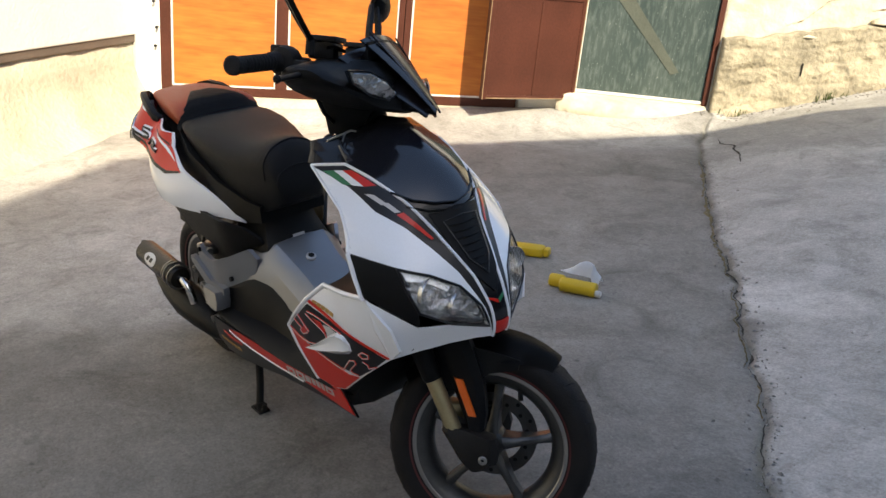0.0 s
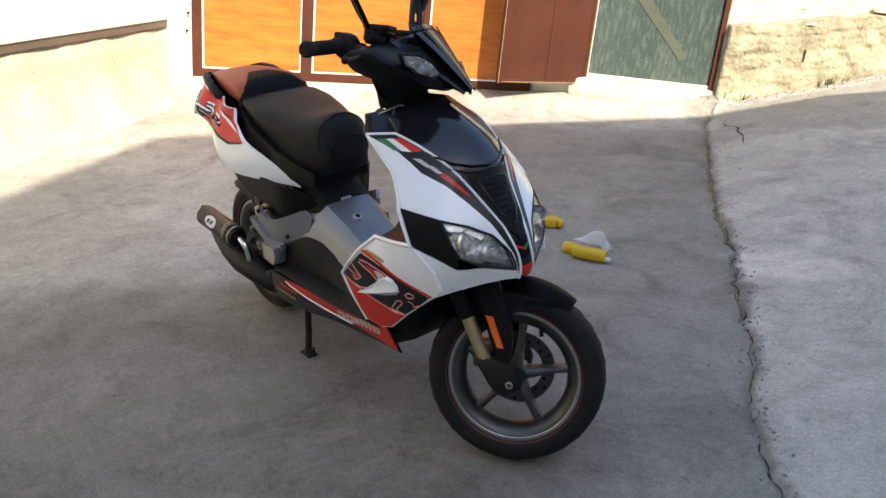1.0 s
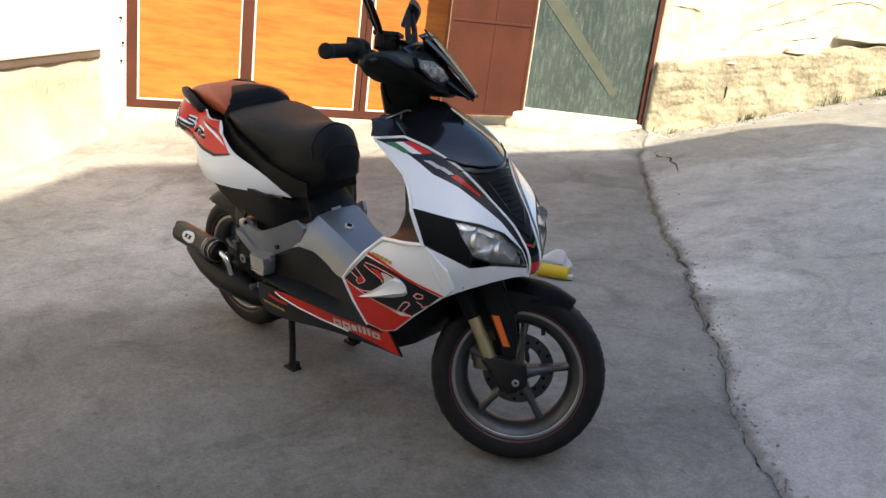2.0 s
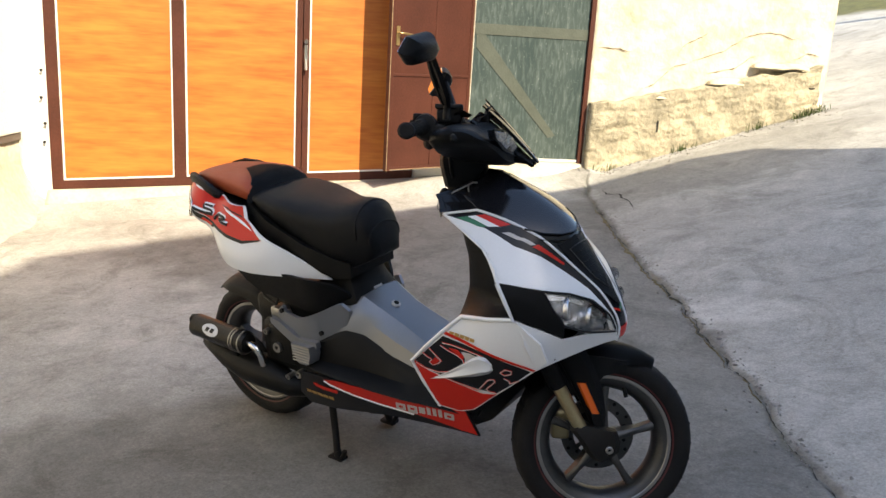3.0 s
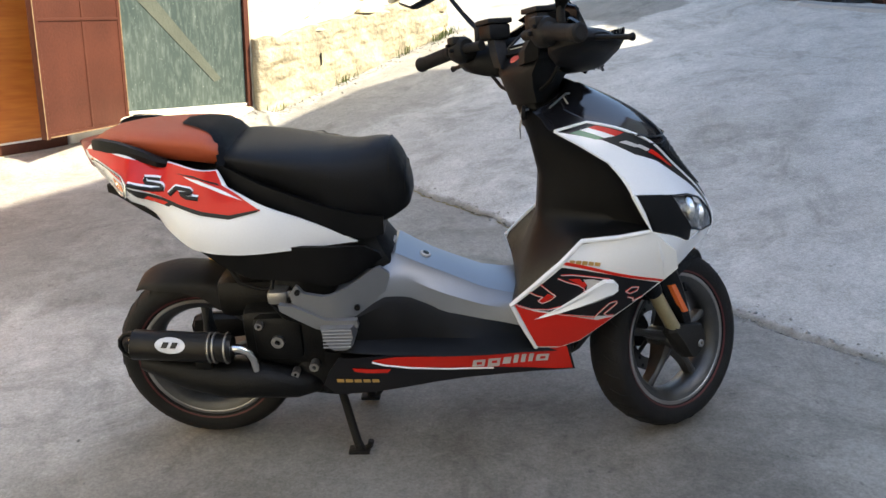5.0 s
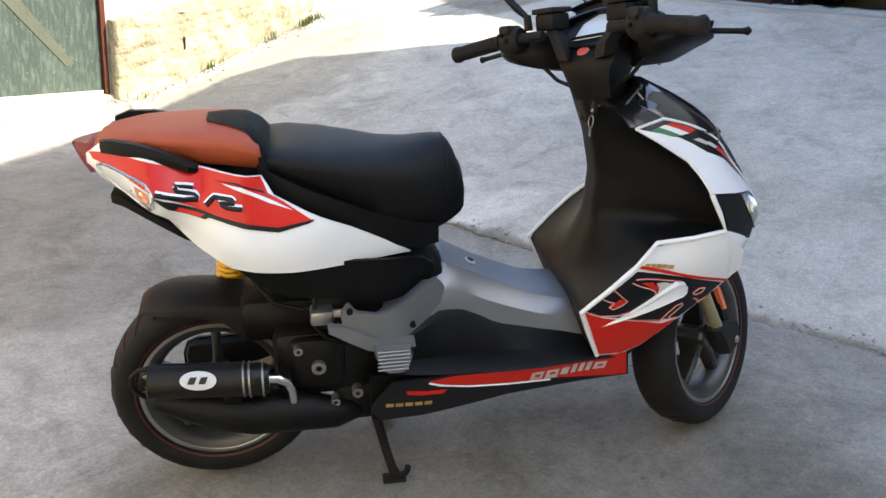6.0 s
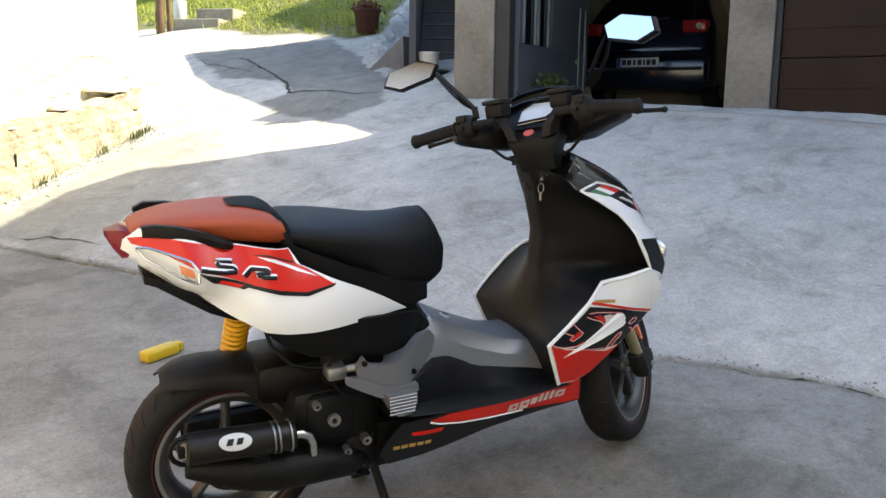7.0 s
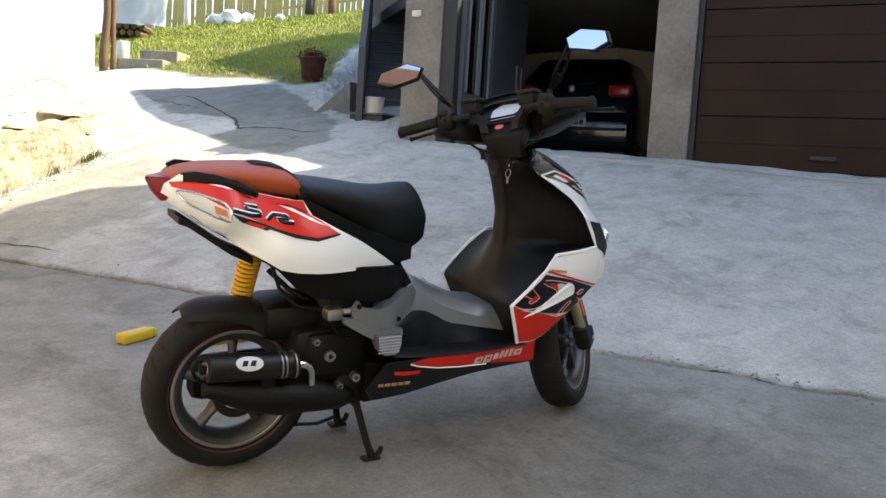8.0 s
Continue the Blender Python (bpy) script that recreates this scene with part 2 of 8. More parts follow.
def concrete_ground():
    """Old yard concrete: a dark lower slab and a paler upper one, parted along the joint, with stains and cracks."""
    m = bpy.data.materials.new("yard_concrete")
    m.use_nodes = True
    t = m.node_tree
    L, N = t.links.new, t.nodes.new
    b = t.nodes["Principled BSDF"]
    b.inputs["Roughness"].default_value = 0.9
    at = N("ShaderNodeAttribute")
    at.attribute_name = "upper"
    at2 = N("ShaderNodeAttribute")
    at2.attribute_name = "mould"
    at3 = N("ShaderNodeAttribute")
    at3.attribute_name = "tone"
    at4 = N("ShaderNodeAttribute")
    at4.attribute_name = "soil"
    co = N("ShaderNodeTexCoord")

    def nz(scale, detail, rough=0.55, dist=0.0):
        n = N("ShaderNodeTexNoise")
        n.inputs["Scale"].default_value, n.inputs["Detail"].default_value, n.inputs["Roughness"].default_value = scale, detail, rough
        n.inputs["Distortion"].default_value = dist
        L(co.outputs["Object"], n.inputs["Vector"])
        return n.outputs["Fac"]

    def ramp(fac, a, ca, z, cz):
        r = N("ShaderNodeValToRGB")
        r.color_ramp.elements[0].position, r.color_ramp.elements[1].position = a, z
        r.color_ramp.elements[0].color, r.color_ramp.elements[1].color = (*ca, 1), (*cz, 1)
        L(fac, r.inputs[0])
        return r.outputs[0]

    def mix(fac, a, c, how='MIX'):
        x = N("ShaderNodeMix")
        x.data_type, x.blend_type = 'RGBA', how
        if isinstance(fac, float):
            x.inputs[0].default_value = fac
        else:
            L(fac, x.inputs[0])
        L(a, x.inputs[6])
        L(c, x.inputs[7])
        return x.outputs[2]

    lower = ramp(nz(0.8, 5, 0.55, 0.3), 0.30, (0.185, 0.176, 0.160), 0.70, (0.285, 0.272, 0.250))
    upper = ramp(nz(0.7, 5, 0.55, 0.3), 0.3, (0.36, 0.348, 0.325), 0.70, (0.49, 0.476, 0.448))
    base = mix(at.outputs["Fac"], lower, upper)
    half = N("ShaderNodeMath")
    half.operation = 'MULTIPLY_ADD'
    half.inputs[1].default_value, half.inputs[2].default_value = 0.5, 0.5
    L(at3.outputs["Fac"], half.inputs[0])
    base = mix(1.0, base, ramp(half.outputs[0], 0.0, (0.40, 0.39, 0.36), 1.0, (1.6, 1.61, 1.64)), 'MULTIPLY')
    patch = ramp(nz(5.5, 9, 0.72, 0.3), 0.30, (0.80, 0.80, 0.79), 0.70, (1.18, 1.18, 1.17))
    base = mix(1.0, base, patch, 'MULTIPLY')
    grain = ramp(nz(110, 5, 0.8), 0.28, (0.55, 0.55, 0.54), 0.72, (1.42, 1.42, 1.41))
    base = mix(0.72, base, grain, 'MULTIPLY')
    grit = ramp(nz(38, 4, 0.75), 0.30, (0.72, 0.72, 0.71), 0.70, (1.26, 1.26, 1.26))
    base = mix(0.5, base, grit, 'MULTIPLY')
    spots = ramp(nz(26, 2, 0.5), 0.20, (0.45, 0.45, 0.45), 0.30, (1, 1, 1))
    base = mix(0.8, base, spots, 'MULTIPLY')
    mould = ramp(nz(14, 4, 0.7), 0.35, (0.05, 0.05, 0.025), 0.7, (0.16, 0.15, 0.09))
    base = mix(at2.outputs["Fac"], base, mould)
    blots = ramp(nz(2.2, 8, 0.75, 1.2), 0.50, (1, 1, 1), 0.66, (0.66, 0.655, 0.63))
    base = mix(0.9, base, blots, 'MULTIPLY')
    chips = ramp(nz(7.5, 8, 0.8, 1.5), 0.62, (1, 1, 1), 0.72, (0.62, 0.61, 0.58))
    base = mix(0.8, base, chips, 'MULTIPLY')
    soil = ramp(nz(5, 6, 0.7), 0.35, (0.07, 0.065, 0.02), 0.65, (0.15, 0.15, 0.04))
    base = mix(at4.outputs["Fac"], base, soil)
    L(base, b.inputs["Base Color"])
    bp = N("ShaderNodeBump")
    bp.inputs["Strength"].default_value, bp.inputs["Distance"].default_value = 0.4, 0.005
    bn = N("ShaderNodeMath")
    bn.operation = 'ADD'
    L(nz(60, 5, 0.7), bn.inputs[0])
    L(nz(9, 5, 0.6), bn.inputs[1])
    L(bn.outputs[0], bp.inputs["Height"])
    L(bp.outputs[0], b.inputs["Normal"])
    return m


def dusty_green():
    """Green sheet metal with runs of pale dust and flecks of lost paint."""
    m = bpy.data.materials.new("dusty_green_paint")
    m.use_nodes = True
    t = m.node_tree
    L, N = t.links.new, t.nodes.new
    b = t.nodes["Principled BSDF"]
    b.inputs["Roughness"].default_value, b.inputs["Specular IOR Level"].default_value = 0.6, 0.25
    co = N("ShaderNodeTexCoord")
    out = None
    for scale, stretch, detail, lo, hi, ca, cb in ((3.0, 0.5, 6, 0.3, 0.7, (0.026, 0.044, 0.042), (0.052, 0.072, 0.066)), (46, 0.22, 6, 0.46, 0.74, (0, 0, 0), (0.050, 0.056, 0.050)), (95, 0.6, 3, 0.64, 0.74, (0, 0, 0), (0.11, 0.115, 0.10))):
        mp = N("ShaderNodeMapping")
        mp.inputs["Scale"].default_value = (1, 1, stretch)
        L(co.outputs["Object"], mp.inputs[0])
        n = N("ShaderNodeTexNoise")
        n.inputs["Scale"].default_value, n.inputs["Detail"].default_value = scale, detail
        L(mp.outputs[0], n.inputs[0])
        r = N("ShaderNodeValToRGB")
        r.color_ramp.elements[0].position, r.color_ramp.elements[1].position = lo, hi
        r.color_ramp.elements[0].color, r.color_ramp.elements[1].color = (*ca, 1), (*cb, 1)
        L(n.outputs["Fac"], r.inputs[0])
        if out is None:
            out = r.outputs[0]
        else:
            x = N("ShaderNodeMix")
            x.data_type, x.blend_type = 'RGBA', 'ADD'
            x.inputs[0].default_value = 1.0
            L(out, x.inputs[6])
            L(r.outputs[0], x.inputs[7])
            out = x.outputs[2]
    L(out, b.inputs["Base Color"])
    return m


M_wood = wood_laminate()
M_ground = concrete_ground()
M_green = dusty_green()
M_green_pale = mat("faded_green_brace", (0.078, 0.090, 0.068), 0.7, 0, 0.15, 8, 70, 0.15)


# ---- ground ----
def build_ground():
    def axis(lo, hi, fine_lo, fine_hi, fine, coarse):
        out, x = [], lo
        while x < hi:
            out.append(x)
            near = max(fine_lo - x, x - fine_hi, 0)
            x += fine + min(coarse, near * 0.35)
        return out + [hi]
    # the grid runs along the garage front and bends with the joint, finest beside it
    xs = axis(-75, 75, -8.4, 5.4, 0.042, 12)
    low = axis(-75, -0.07, -5.6, 9, 0.045, 12)
    high = axis(0.07, 75, -9, 7.2, 0.045, 12)
    ys = low[:-1] + [-0.07 + 0.007 * k for k in range(21)] + high[1:]
    verts, up, mo, to, so = [], [], [], [], []
    for g in ys:
        bend = math.exp(-(g / 0.6) ** 2)
        for e in xs:
            d = g + seam_shift(e) * bend
            p = GAR @ Vector((e, d, 0))
            x, y = p.x, p.y
            q = d - seam_shift(e)
            far = max(abs(x) - 14, -y - 12, y - 26, 0)
            fx, fy = max(min(x, 14), -14), max(min(y, 26), -12)
            verts.append((x, y, ground_z(fx, fy) - 0.02 * far))
            up.append(smooth01((q + 0.012 + 0.07 * noise.noise((x * 5, y * 5, 12)) * max(0.0, noise.noise((e * 1.7, 3, 3)) + 0.35) + 0.03 * noise.noise((x * 19, y * 19, 4))) / 0.05))
            w = max(0.0, noise.noise((e * 2.3, d * 2, 3)) + 0.35)
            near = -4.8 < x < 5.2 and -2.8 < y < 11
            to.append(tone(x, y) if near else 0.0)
            so.append(smooth01((inside(MEADOW, x, y) + 0.15 * noise.noise((x * 3, y * 3, 2))) / 0.25 + 0.5) if y > 7 else 0.0)
            mo.append(min(1.0, 0.9 * w * math.exp(-((q + 0.012) / 0.018) ** 2)))
    w = len(xs)
    faces = [(j * w + i, j * w + i + 1, (j + 1) * w + i + 1, (j + 1) * w + i) for j in range(len(ys) - 1) for i in range(w - 1)]
    me = bpy.data.meshes.new("ground")
    me.from_pydata(verts, [], faces)
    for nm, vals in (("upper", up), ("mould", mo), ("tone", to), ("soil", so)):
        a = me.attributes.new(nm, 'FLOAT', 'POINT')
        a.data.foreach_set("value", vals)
    for p in me.polygons:
        p.use_smooth = True
    me.materials.append(M_ground)
    return tagged(new("ground", me), "cracked grey concrete yard rising in two slabs", "ground", kind="structure")


build_ground()


# ---- old house wall with the doors ----
V0 = 3.86


def door_foot(u):
    return 0.167 + 0.062 * u


def rough_wall(name, u0, u1, z0, z1, v, thick, material, rough, label, foot=None, step=0.06, top=None, courses=0.0):
    """A standing wall slab whose face is uneven, with its back and ends."""
    bm = bmesh.new()
    nu, nz = max(2, int((u1 - u0) / step)), max(2, int((z1 - z0) / step))
    front = []
    for i in range(nu + 1):
        u = u0 + (u1 - u0) * i / nu
        lo = foot(u) if foot else z0
        hi = top(u) if top else z1
        col = []
        for j in range(nz + 1):
            z = lo + (hi - lo) * j / nz
            dv = rough * (noise.noise((u * 3, z * 3, 1)) + 0.5 * noise.noise((u * 9, z * 9, 4)) + 0.3 * noise.noise((u * 23, z * 23, 9)))
            if courses:
                # rough stones in wandering courses, parted by hollow joints
                row = (z - 0.16 * u + 0.07 * noise.noise((u * 2.3, z * 2, 3))) / 0.14
                k = math.floor(row)
                pos = (u + 0.17 * (k % 2) + 0.22 * noise.noise((k * 3.7, u * 1.9, z * 2))) / 0.33
                gap = min(min(row - k, 1 - row + k) * 0.125, min(pos % 1, 1 - pos % 1) * 0.30)
                dv += courses * (1 - smooth01(gap / 0.030)) * (0.45 + 0.9 * max(0, noise.noise((u * 4, z * 4, 6)))) - 0.015 * noise.noise((math.floor(pos) * 5.1, k * 3.3, 2))
            col.append(bm.verts.new(wall_pt(u, z, v + dv)))
        front.append(col)
    for a, b in zip(front, front[1:]):
        for j in range(nz):
            bm.faces.new((a[j], b[j], b[j + 1], a[j + 1]))
    edge = [c[0] for c in front] + [front[-1][j] for j in range(1, nz + 1)] + [c[-1] for c in front[-2::-1]] + [front[0][j] for j in range(nz - 1, 0, -1)]
    back = []
    for p in edge:
        q = WALL.inverted() @ p.co
        back.append(bm.verts.new(wall_pt(q.x, q.z, v + thick)))
    for i in range(len(edge)):
        j = (i + 1) % len(edge)
        bm.faces.new((edge[i], edge[j], back[j], back[i]))
    bm.faces.new(back)
    ob = from_bm(name, bm, material, smooth=True)
    return tagged(ob, label, "wall", kind="structure")


rough_wall("wall_corner", -1.985, -1.765, -0.4, 3.4, V0 - 0.0, 0.35, M_wall_white, 0.012, "white plastered corner of the old house")
rough_wall("wall_over_doors", -1.765, 2.425, 2.45, 3.4, V0, 0.35, M_wall_white, 0.008, "white plastered wall above the doors", step=0.2)
rough_wall("wall_between_doors", 1.0, 1.43, 0.0, 2.45, V0 + 0.01, 0.34, M_wall_white, 0.008, "white plastered wall between two doors")
rough_wall("wall_plaster", 2.425, 4.56, 0.2, 3.4, V0 - 0.02, 0.4, M_plaster_old, 0.02, "crumbling cream plaster on an old wall", step=0.035)
tagged(from_bm("wall_house_end", box_bm((4.2, V0 + 0.4, -0.2), (4.55, 9.0, 3.4), WALL), M_plaster_old), "plastered end wall of the old house", "wall", kind="structure")
tagged(from_bm("wall_behind_doors", box_bm((-1.9, V0 + 0.36, -0.4), (4.2, V0 + 0.6, 3.4), WALL), M_house), "inner wall behind the doors", "wall", kind="structure")


def build_eave():
    """Brown eave and tiled roof of the old house."""
    bm = bmesh.new()
    put_prism(bm, [(3.45, 3.40), (3.45, 3.58), (6.6, 5.2), (9.2, 3.58), (9.2, 3.40)], -2.2, 4.75, lambda p, q, k: wall_pt(k, q, p))
    return tagged(from_bm("roof_old_house", bm, mat("brown_roof_tile", (0.11, 0.05, 0.035), 0.8, 0, 0.2, 6, 30, 0.4)), "brown roof and eave of the old house", "roof", kind="structure")


build_eave()


def stone_top(u):
    return 0.90 + 0.20 * (u - 2.45) + 0.05 * noise.noise((u * 2.7, 1, 1)) + 0.03 * noise.noise((u * 8, 2, 1))


def plan_foot(u, v):
    p = wall_pt(u, 0, v)
    return ground_z(p.x, p.y)


rough_wall("wall_footing", 2.44, 4.46, 0.3, 1.2, V0 - 0.115, 0.12, M_stone, 0.035, "exposed rough stone footing below the plaster", foot=lambda u: plan_foot(u, V0 - 0.1) - 0.05, top=stone_top, step=0.020, courses=0.014)


def build_sill():
    """Low concrete sill under the doors, rounded towards the yard."""
    bm = bmesh.new()
    rings = []
    for i in range(61):
        u = -1.8 + (0.98 + 1.8) * i / 60
        top, w = door_foot(u) - 0.004, 0.10 + 0.015 * noise.noise((u * 3, 5, 1))
        low = plan_foot(u, V0 - 0.2) - 0.05
        prof = [(V0 + 0.3, low), (V0 + 0.3, top), (V0 - 0.02, top), (V0 - w * 0.6, top - 0.03), (V0 - w, top - 0.08), (V0 - w - 0.05, low)]
        rings.append([wall_pt(u, z, v) for v, z in prof])
    put_loft(bm, rings)
    return tagged(from_bm("door_sill", bm, M_plinth, smooth=True), "pale concrete sill under the orange doors", "sill", kind="structure")


build_sill()


def build_step():
    """The rounded plaster doorstep below the green door."""
    bm = bmesh.new()
    rings = []
    for i in range(41):
        s = i / 40
        u = 1.30 + (2.44 - 1.30) * s
        bulge = math.sin(math.pi * min(max(s, 0.02), 0.98)) ** 0.5
        w = 0.02 + 0.20 * bulge + 0.02 * noise.noise((u * 4, 1, 8))
        low = plan_foot(u, V0 - w) - 0.06
        top = 0.40
        rings.append([wall_pt(u, z, v) for v, z in ((V0 + 0.3, low), (V0 + 0.3, top), (V0 - 0.02, top), (V0 - w * 0.7, top - 0.015), (V0 - w * 0.95, top - 0.05), (V0 - w - 0.03, low))])
    put_loft(bm, rings)
    return tagged(from_bm("door_step", bm, M_plaster_old, smooth=True), "worn white plaster doorstep below the green door", "step", kind="structure")


build_step()


def build_orange_door():
    door = empty("door_1", Matrix.Identity(4), "orange wood-laminate garage door in a brown steel frame", "door", kind="structure")
    vf = V0 - 0.01

    def strip(nm, u0, u1, z0, z1, v0, v1, material, lab=""):
        bm = bmesh.new()
        def zed(f, u):
            return f(u) if callable(f) else f
        put_prism(bm, [(u0, zed(z0, u0)), (u1, zed(z0, u1)), (u1, zed(z1, u1)), (u0, zed(z1, u0))], v0, v1, lambda p, q, k: wall_pt(p, q, k))
        part(nm, bm, material, door, lab)
    rail = lambda u: door_foot(u) + 0.065
    bays = [(-1.683, -0.868), (-0.778, 0.055), (0.150, 0.985)]
    strip("bottom_rail", -1.765, 0.995, door_foot, rail, vf, vf + 0.05, M_brown)
    strip("top_rail", -1.765, 0.995, 2.38, 2.45, vf, vf + 0.05, M_brown)
    for u0, u1 in ((-1.765, -1.683), (-0.868, -0.778), (0.055, 0.098), (0.104, 0.150)):
        strip("stile", u0, u1, rail, 2.38, vf - 0.003, vf + 0.05, M_brown)
    for u0, u1 in bays:
        strip("door_panel", u0, u1, rail, 2.38, vf + 0.018, vf + 0.04, M_wood)
        strip("sealant_bead", u0, u0 + 0.013, lambda u: rail(u), 2.38, vf + 0.008, vf + 0.018, M_bead)
        strip("sealant_bead", u1 - 0.013, u1, lambda u: rail(u), 2.38, vf + 0.008, vf + 0.018, M_bead)
        strip("sealant_bead", u0 + 0.013, u1 - 0.013, rail, lambda u: rail(u) + 0.012, vf + 0.008, vf + 0.018, M_bead)
    lock = bmesh.new()
    put_box(lock, (0.112, vf - 0.02, 1.10), (0.138, vf - 0.003, 1.24), WALL, 0.004)
    put_tube(lock, [wall_pt(0.125, 1.26, vf - 0.045), wall_pt(0.125, 1.27, vf - 0.003)], 0.014)
    put_tube(lock, [wall_pt(0.125, 1.13, vf - 0.03), wall_pt(0.125, 1.05, vf - 0.045)], 0.012)
    part("lock", lock, mat("worn_chrome", (0.55, 0.54, 0.5), 0.3, 0.9), door, "worn metal lock with a hanging padlock")
    return door


build_orange_door()


def build_green_door():
    door = empty("door_2", Matrix.Identity(4), "dusty green sheet-metal door with a faded brace", "door", kind="structure")
    def slab(nm, poly, v0, v1, material, lab=""):
        bm = bmesh.new()
        put_prism(bm, poly, v0, v1, lambda p, q, k: wall_pt(p, q, k))
        part(nm, bm, material, door, lab)
    slab("sheet", [(1.44, 0.425), (2.385, 0.425), (2.385, 2.45), (1.44, 2.45)], V0, V0 + 0.03, M_green)
    slab("rail", [(1.44, 1.40), (2.385, 1.40), (2.385, 1.485), (1.44, 1.485)], V0 - 0.006, V0, M_green_pale, "faded cross rail")
    slab("brace", [(1.46, 1.30), (1.46, 1.40), (1.53, 1.40), (2.18, 0.62), (2.12, 0.60)], V0 - 0.005, V0, M_green_pale, "faded diagonal brace")
    slab("kick_strip", [(1.44, 0.405), (2.385, 0.405), (2.385, 0.425), (1.44, 0.425)], V0 - 0.012, V0 + 0.03, M_bead, "pale weather strip")
    slab("jamb", [(2.387, 0.38), (2.424, 0.38), (2.424, 2.45), (2.387, 2.45)], V0 - 0.03, V0 + 0.04, M_brown, "brown jamb")
    slab("jamb", [(1.425, 0.40), (1.438, 0.40), (1.438, 2.45), (1.425, 2.45)], V0 - 0.012, V0 + 0.03, M_bead)
    return door


build_green_door()


def build_brown_leaf():
    """The outer door leaf, swung open against the orange door."""
    a, b = Vector((0.735, 3.465, 0)), Vector((1.425, 3.835, 0))
    ang = math.atan2(b.y - a.y, b.x - a.x)
    ln = (b - a).length
    m = WALL @ Matrix.Translation(a) @ Matrix.Rotation(ang, 4, 'Z')
    leaf = empty("door_3", m, "brown steel door leaf standing open", "door", kind="structure")
    def bx(nm, lo, hi, material, lab="", bev=0.003):
        part(nm, box_bm(lo, hi, None, bev), material, leaf, lab)
    bx("sheet", (0.0, 0.0, 0.345), (ln, 0.03, 2.36), M_brown)
    bx("edge_strip", (-0.006, -0.012, 0.34), (0.03, 0.034, 2.36), M_brown)
    bx("edge_strip", (ln - 0.03, -0.006, 0.345), (ln, 0.0, 2.36), M_brown)
    bx("cross_seam", (0.03, -0.008, 1.055), (ln - 0.03, 0.0, 1.075), M_brown)
    bx("upright_seam", (ln * 0.52, -0.006, 0.372), (ln * 0.52 + 0.016, 0.0, 1.053), M_brown)
    bx("upright_seam", (ln * 0.52, -0.006, 1.077), (ln * 0.52 + 0.016, 0.0, 2.35), M_brown)
    bx("kick_strip", (0.03, -0.008, 0.345), (ln - 0.03, 0.0, 0.37), M_brown)
    for lo, hi in (((ln - 0.006, -0.009, 0.345), (ln + 0.002, 0.0, 2.36)), ((-0.008, -0.0145, 0.34), (-0.001, -0.0125, 2.36)), ((0.03, -0.0105, 0.3455), (ln - 0.03, -0.0085, 0.353))):
        bx("worn_edge", lo, hi, M_rust, "rubbed rusty edge", 0.0008)
    h = bmesh.new()
    put_box(h, (0.045, -0.008, 1.28), (0.075, 0.0, 1.42), None, 0.002)
    put_tube(h, [(0.06, -0.008, 1.37), (0.06, -0.045, 1.37), (0.075, -0.052, 1.37), (0.16, -0.052, 1.36)], 0.008)
    part("handle", h, mat("old_brass", (0.5, 0.36, 0.16), 0.4, 0.8), leaf, "worn brass lever handle")
    return leaf


build_brown_leaf()


# ---- white side building ----
def build_side_house():
    a, b = Vector((-4.12, 1.27, 0)), Vector((-3.29, 0.115, 0))
    d = (b - a).normalized()
    m = Matrix.Translation(a) @ Matrix.Rotation(math.atan2(d.y, d.x), 4, 'Z')
    # local x runs towards the yard, local -y into the building
    ob = from_bm("wall_side_house", box_bm((-0.25, -3.0, 0.485), (9.0, 0.0, 3.6), m, 0.01), M_wall_white)
    tagged(ob, "bright white wall of the side building", "wall", kind="structure")
    # dark brown strip stands in for the shade under the ledge
    ob = from_bm("trim", box_bm((-0.25, -0.05, 0.43), (9.0, -0.012, 0.485), m), mat("ledge_shade_brown", (0.16, 0.12, 0.09), 0.8, 0, 0.15, 3, 60, 0.2))
    tagged(ob, "dark brown strip painted for the shade under the wall's ledge", "trim", kind="structure")
    ob = from_bm("roof_side_house", box_bm((-0.4, -3.3, 3.602), (9.2, 0.22, 3.80), m, 0.02), mat("brown_fascia", (0.10, 0.045, 0.03), 0.7, 0, 0.15, 4, 50, 0.2))
    tagged(ob, "brown fascia and roof of the side building", "roof", kind="structure")
    bm = bmesh.new()
    rings = []
    for i in range(90):
        x = -0.25 + 9.2 * i / 89
        w = m @ Vector((x, 0, 0))
        g = ground_z(w.x, w.y) if abs(w.x) < 14 and w.y > -12 else 0
        j = 0.02 * noise.noise((x * 4, 1, 1)) + 0.01 * noise.noise((x * 13, 1, 1))
        prof = [(-0.4, 0.428), (-0.03 + j, 0.428), (-0.03 + j * 0.6, 0.27), (0.0 + j, 0.17), (0.10 + 2 * j, min(g + 0.10, 0.15)), (0.22 + 2.5 * j, g + 0.03), (0.34 + 2 * j, g - 0.04), (-0.4, g - 0.2)]
        rings.append([m @ Vector((x, y, z)) for y, z in prof])
    put_loft(bm, rings)
    tagged(from_bm("plinth", bm, M_plinth, smooth=True), "stained plaster plinth of the side building", "plinth", kind="structure")


build_side_house()


# ---- garage house ----
GF = 1.19


def gar_box(name, lo, hi, material, label, cat, bevel=0.0, kind="structure"):
    """A box by (e, d, z) corners in the garage frame."""
    return tagged(from_bm(name, box_bm(lo, hi, GAR, bevel), material), label, cat, kind=kind)


STAIR = GAR @ Matrix.Translation((-1.36, 3.97, 0)) @ Matrix.Rotation(radians(30), 4, 'Z')


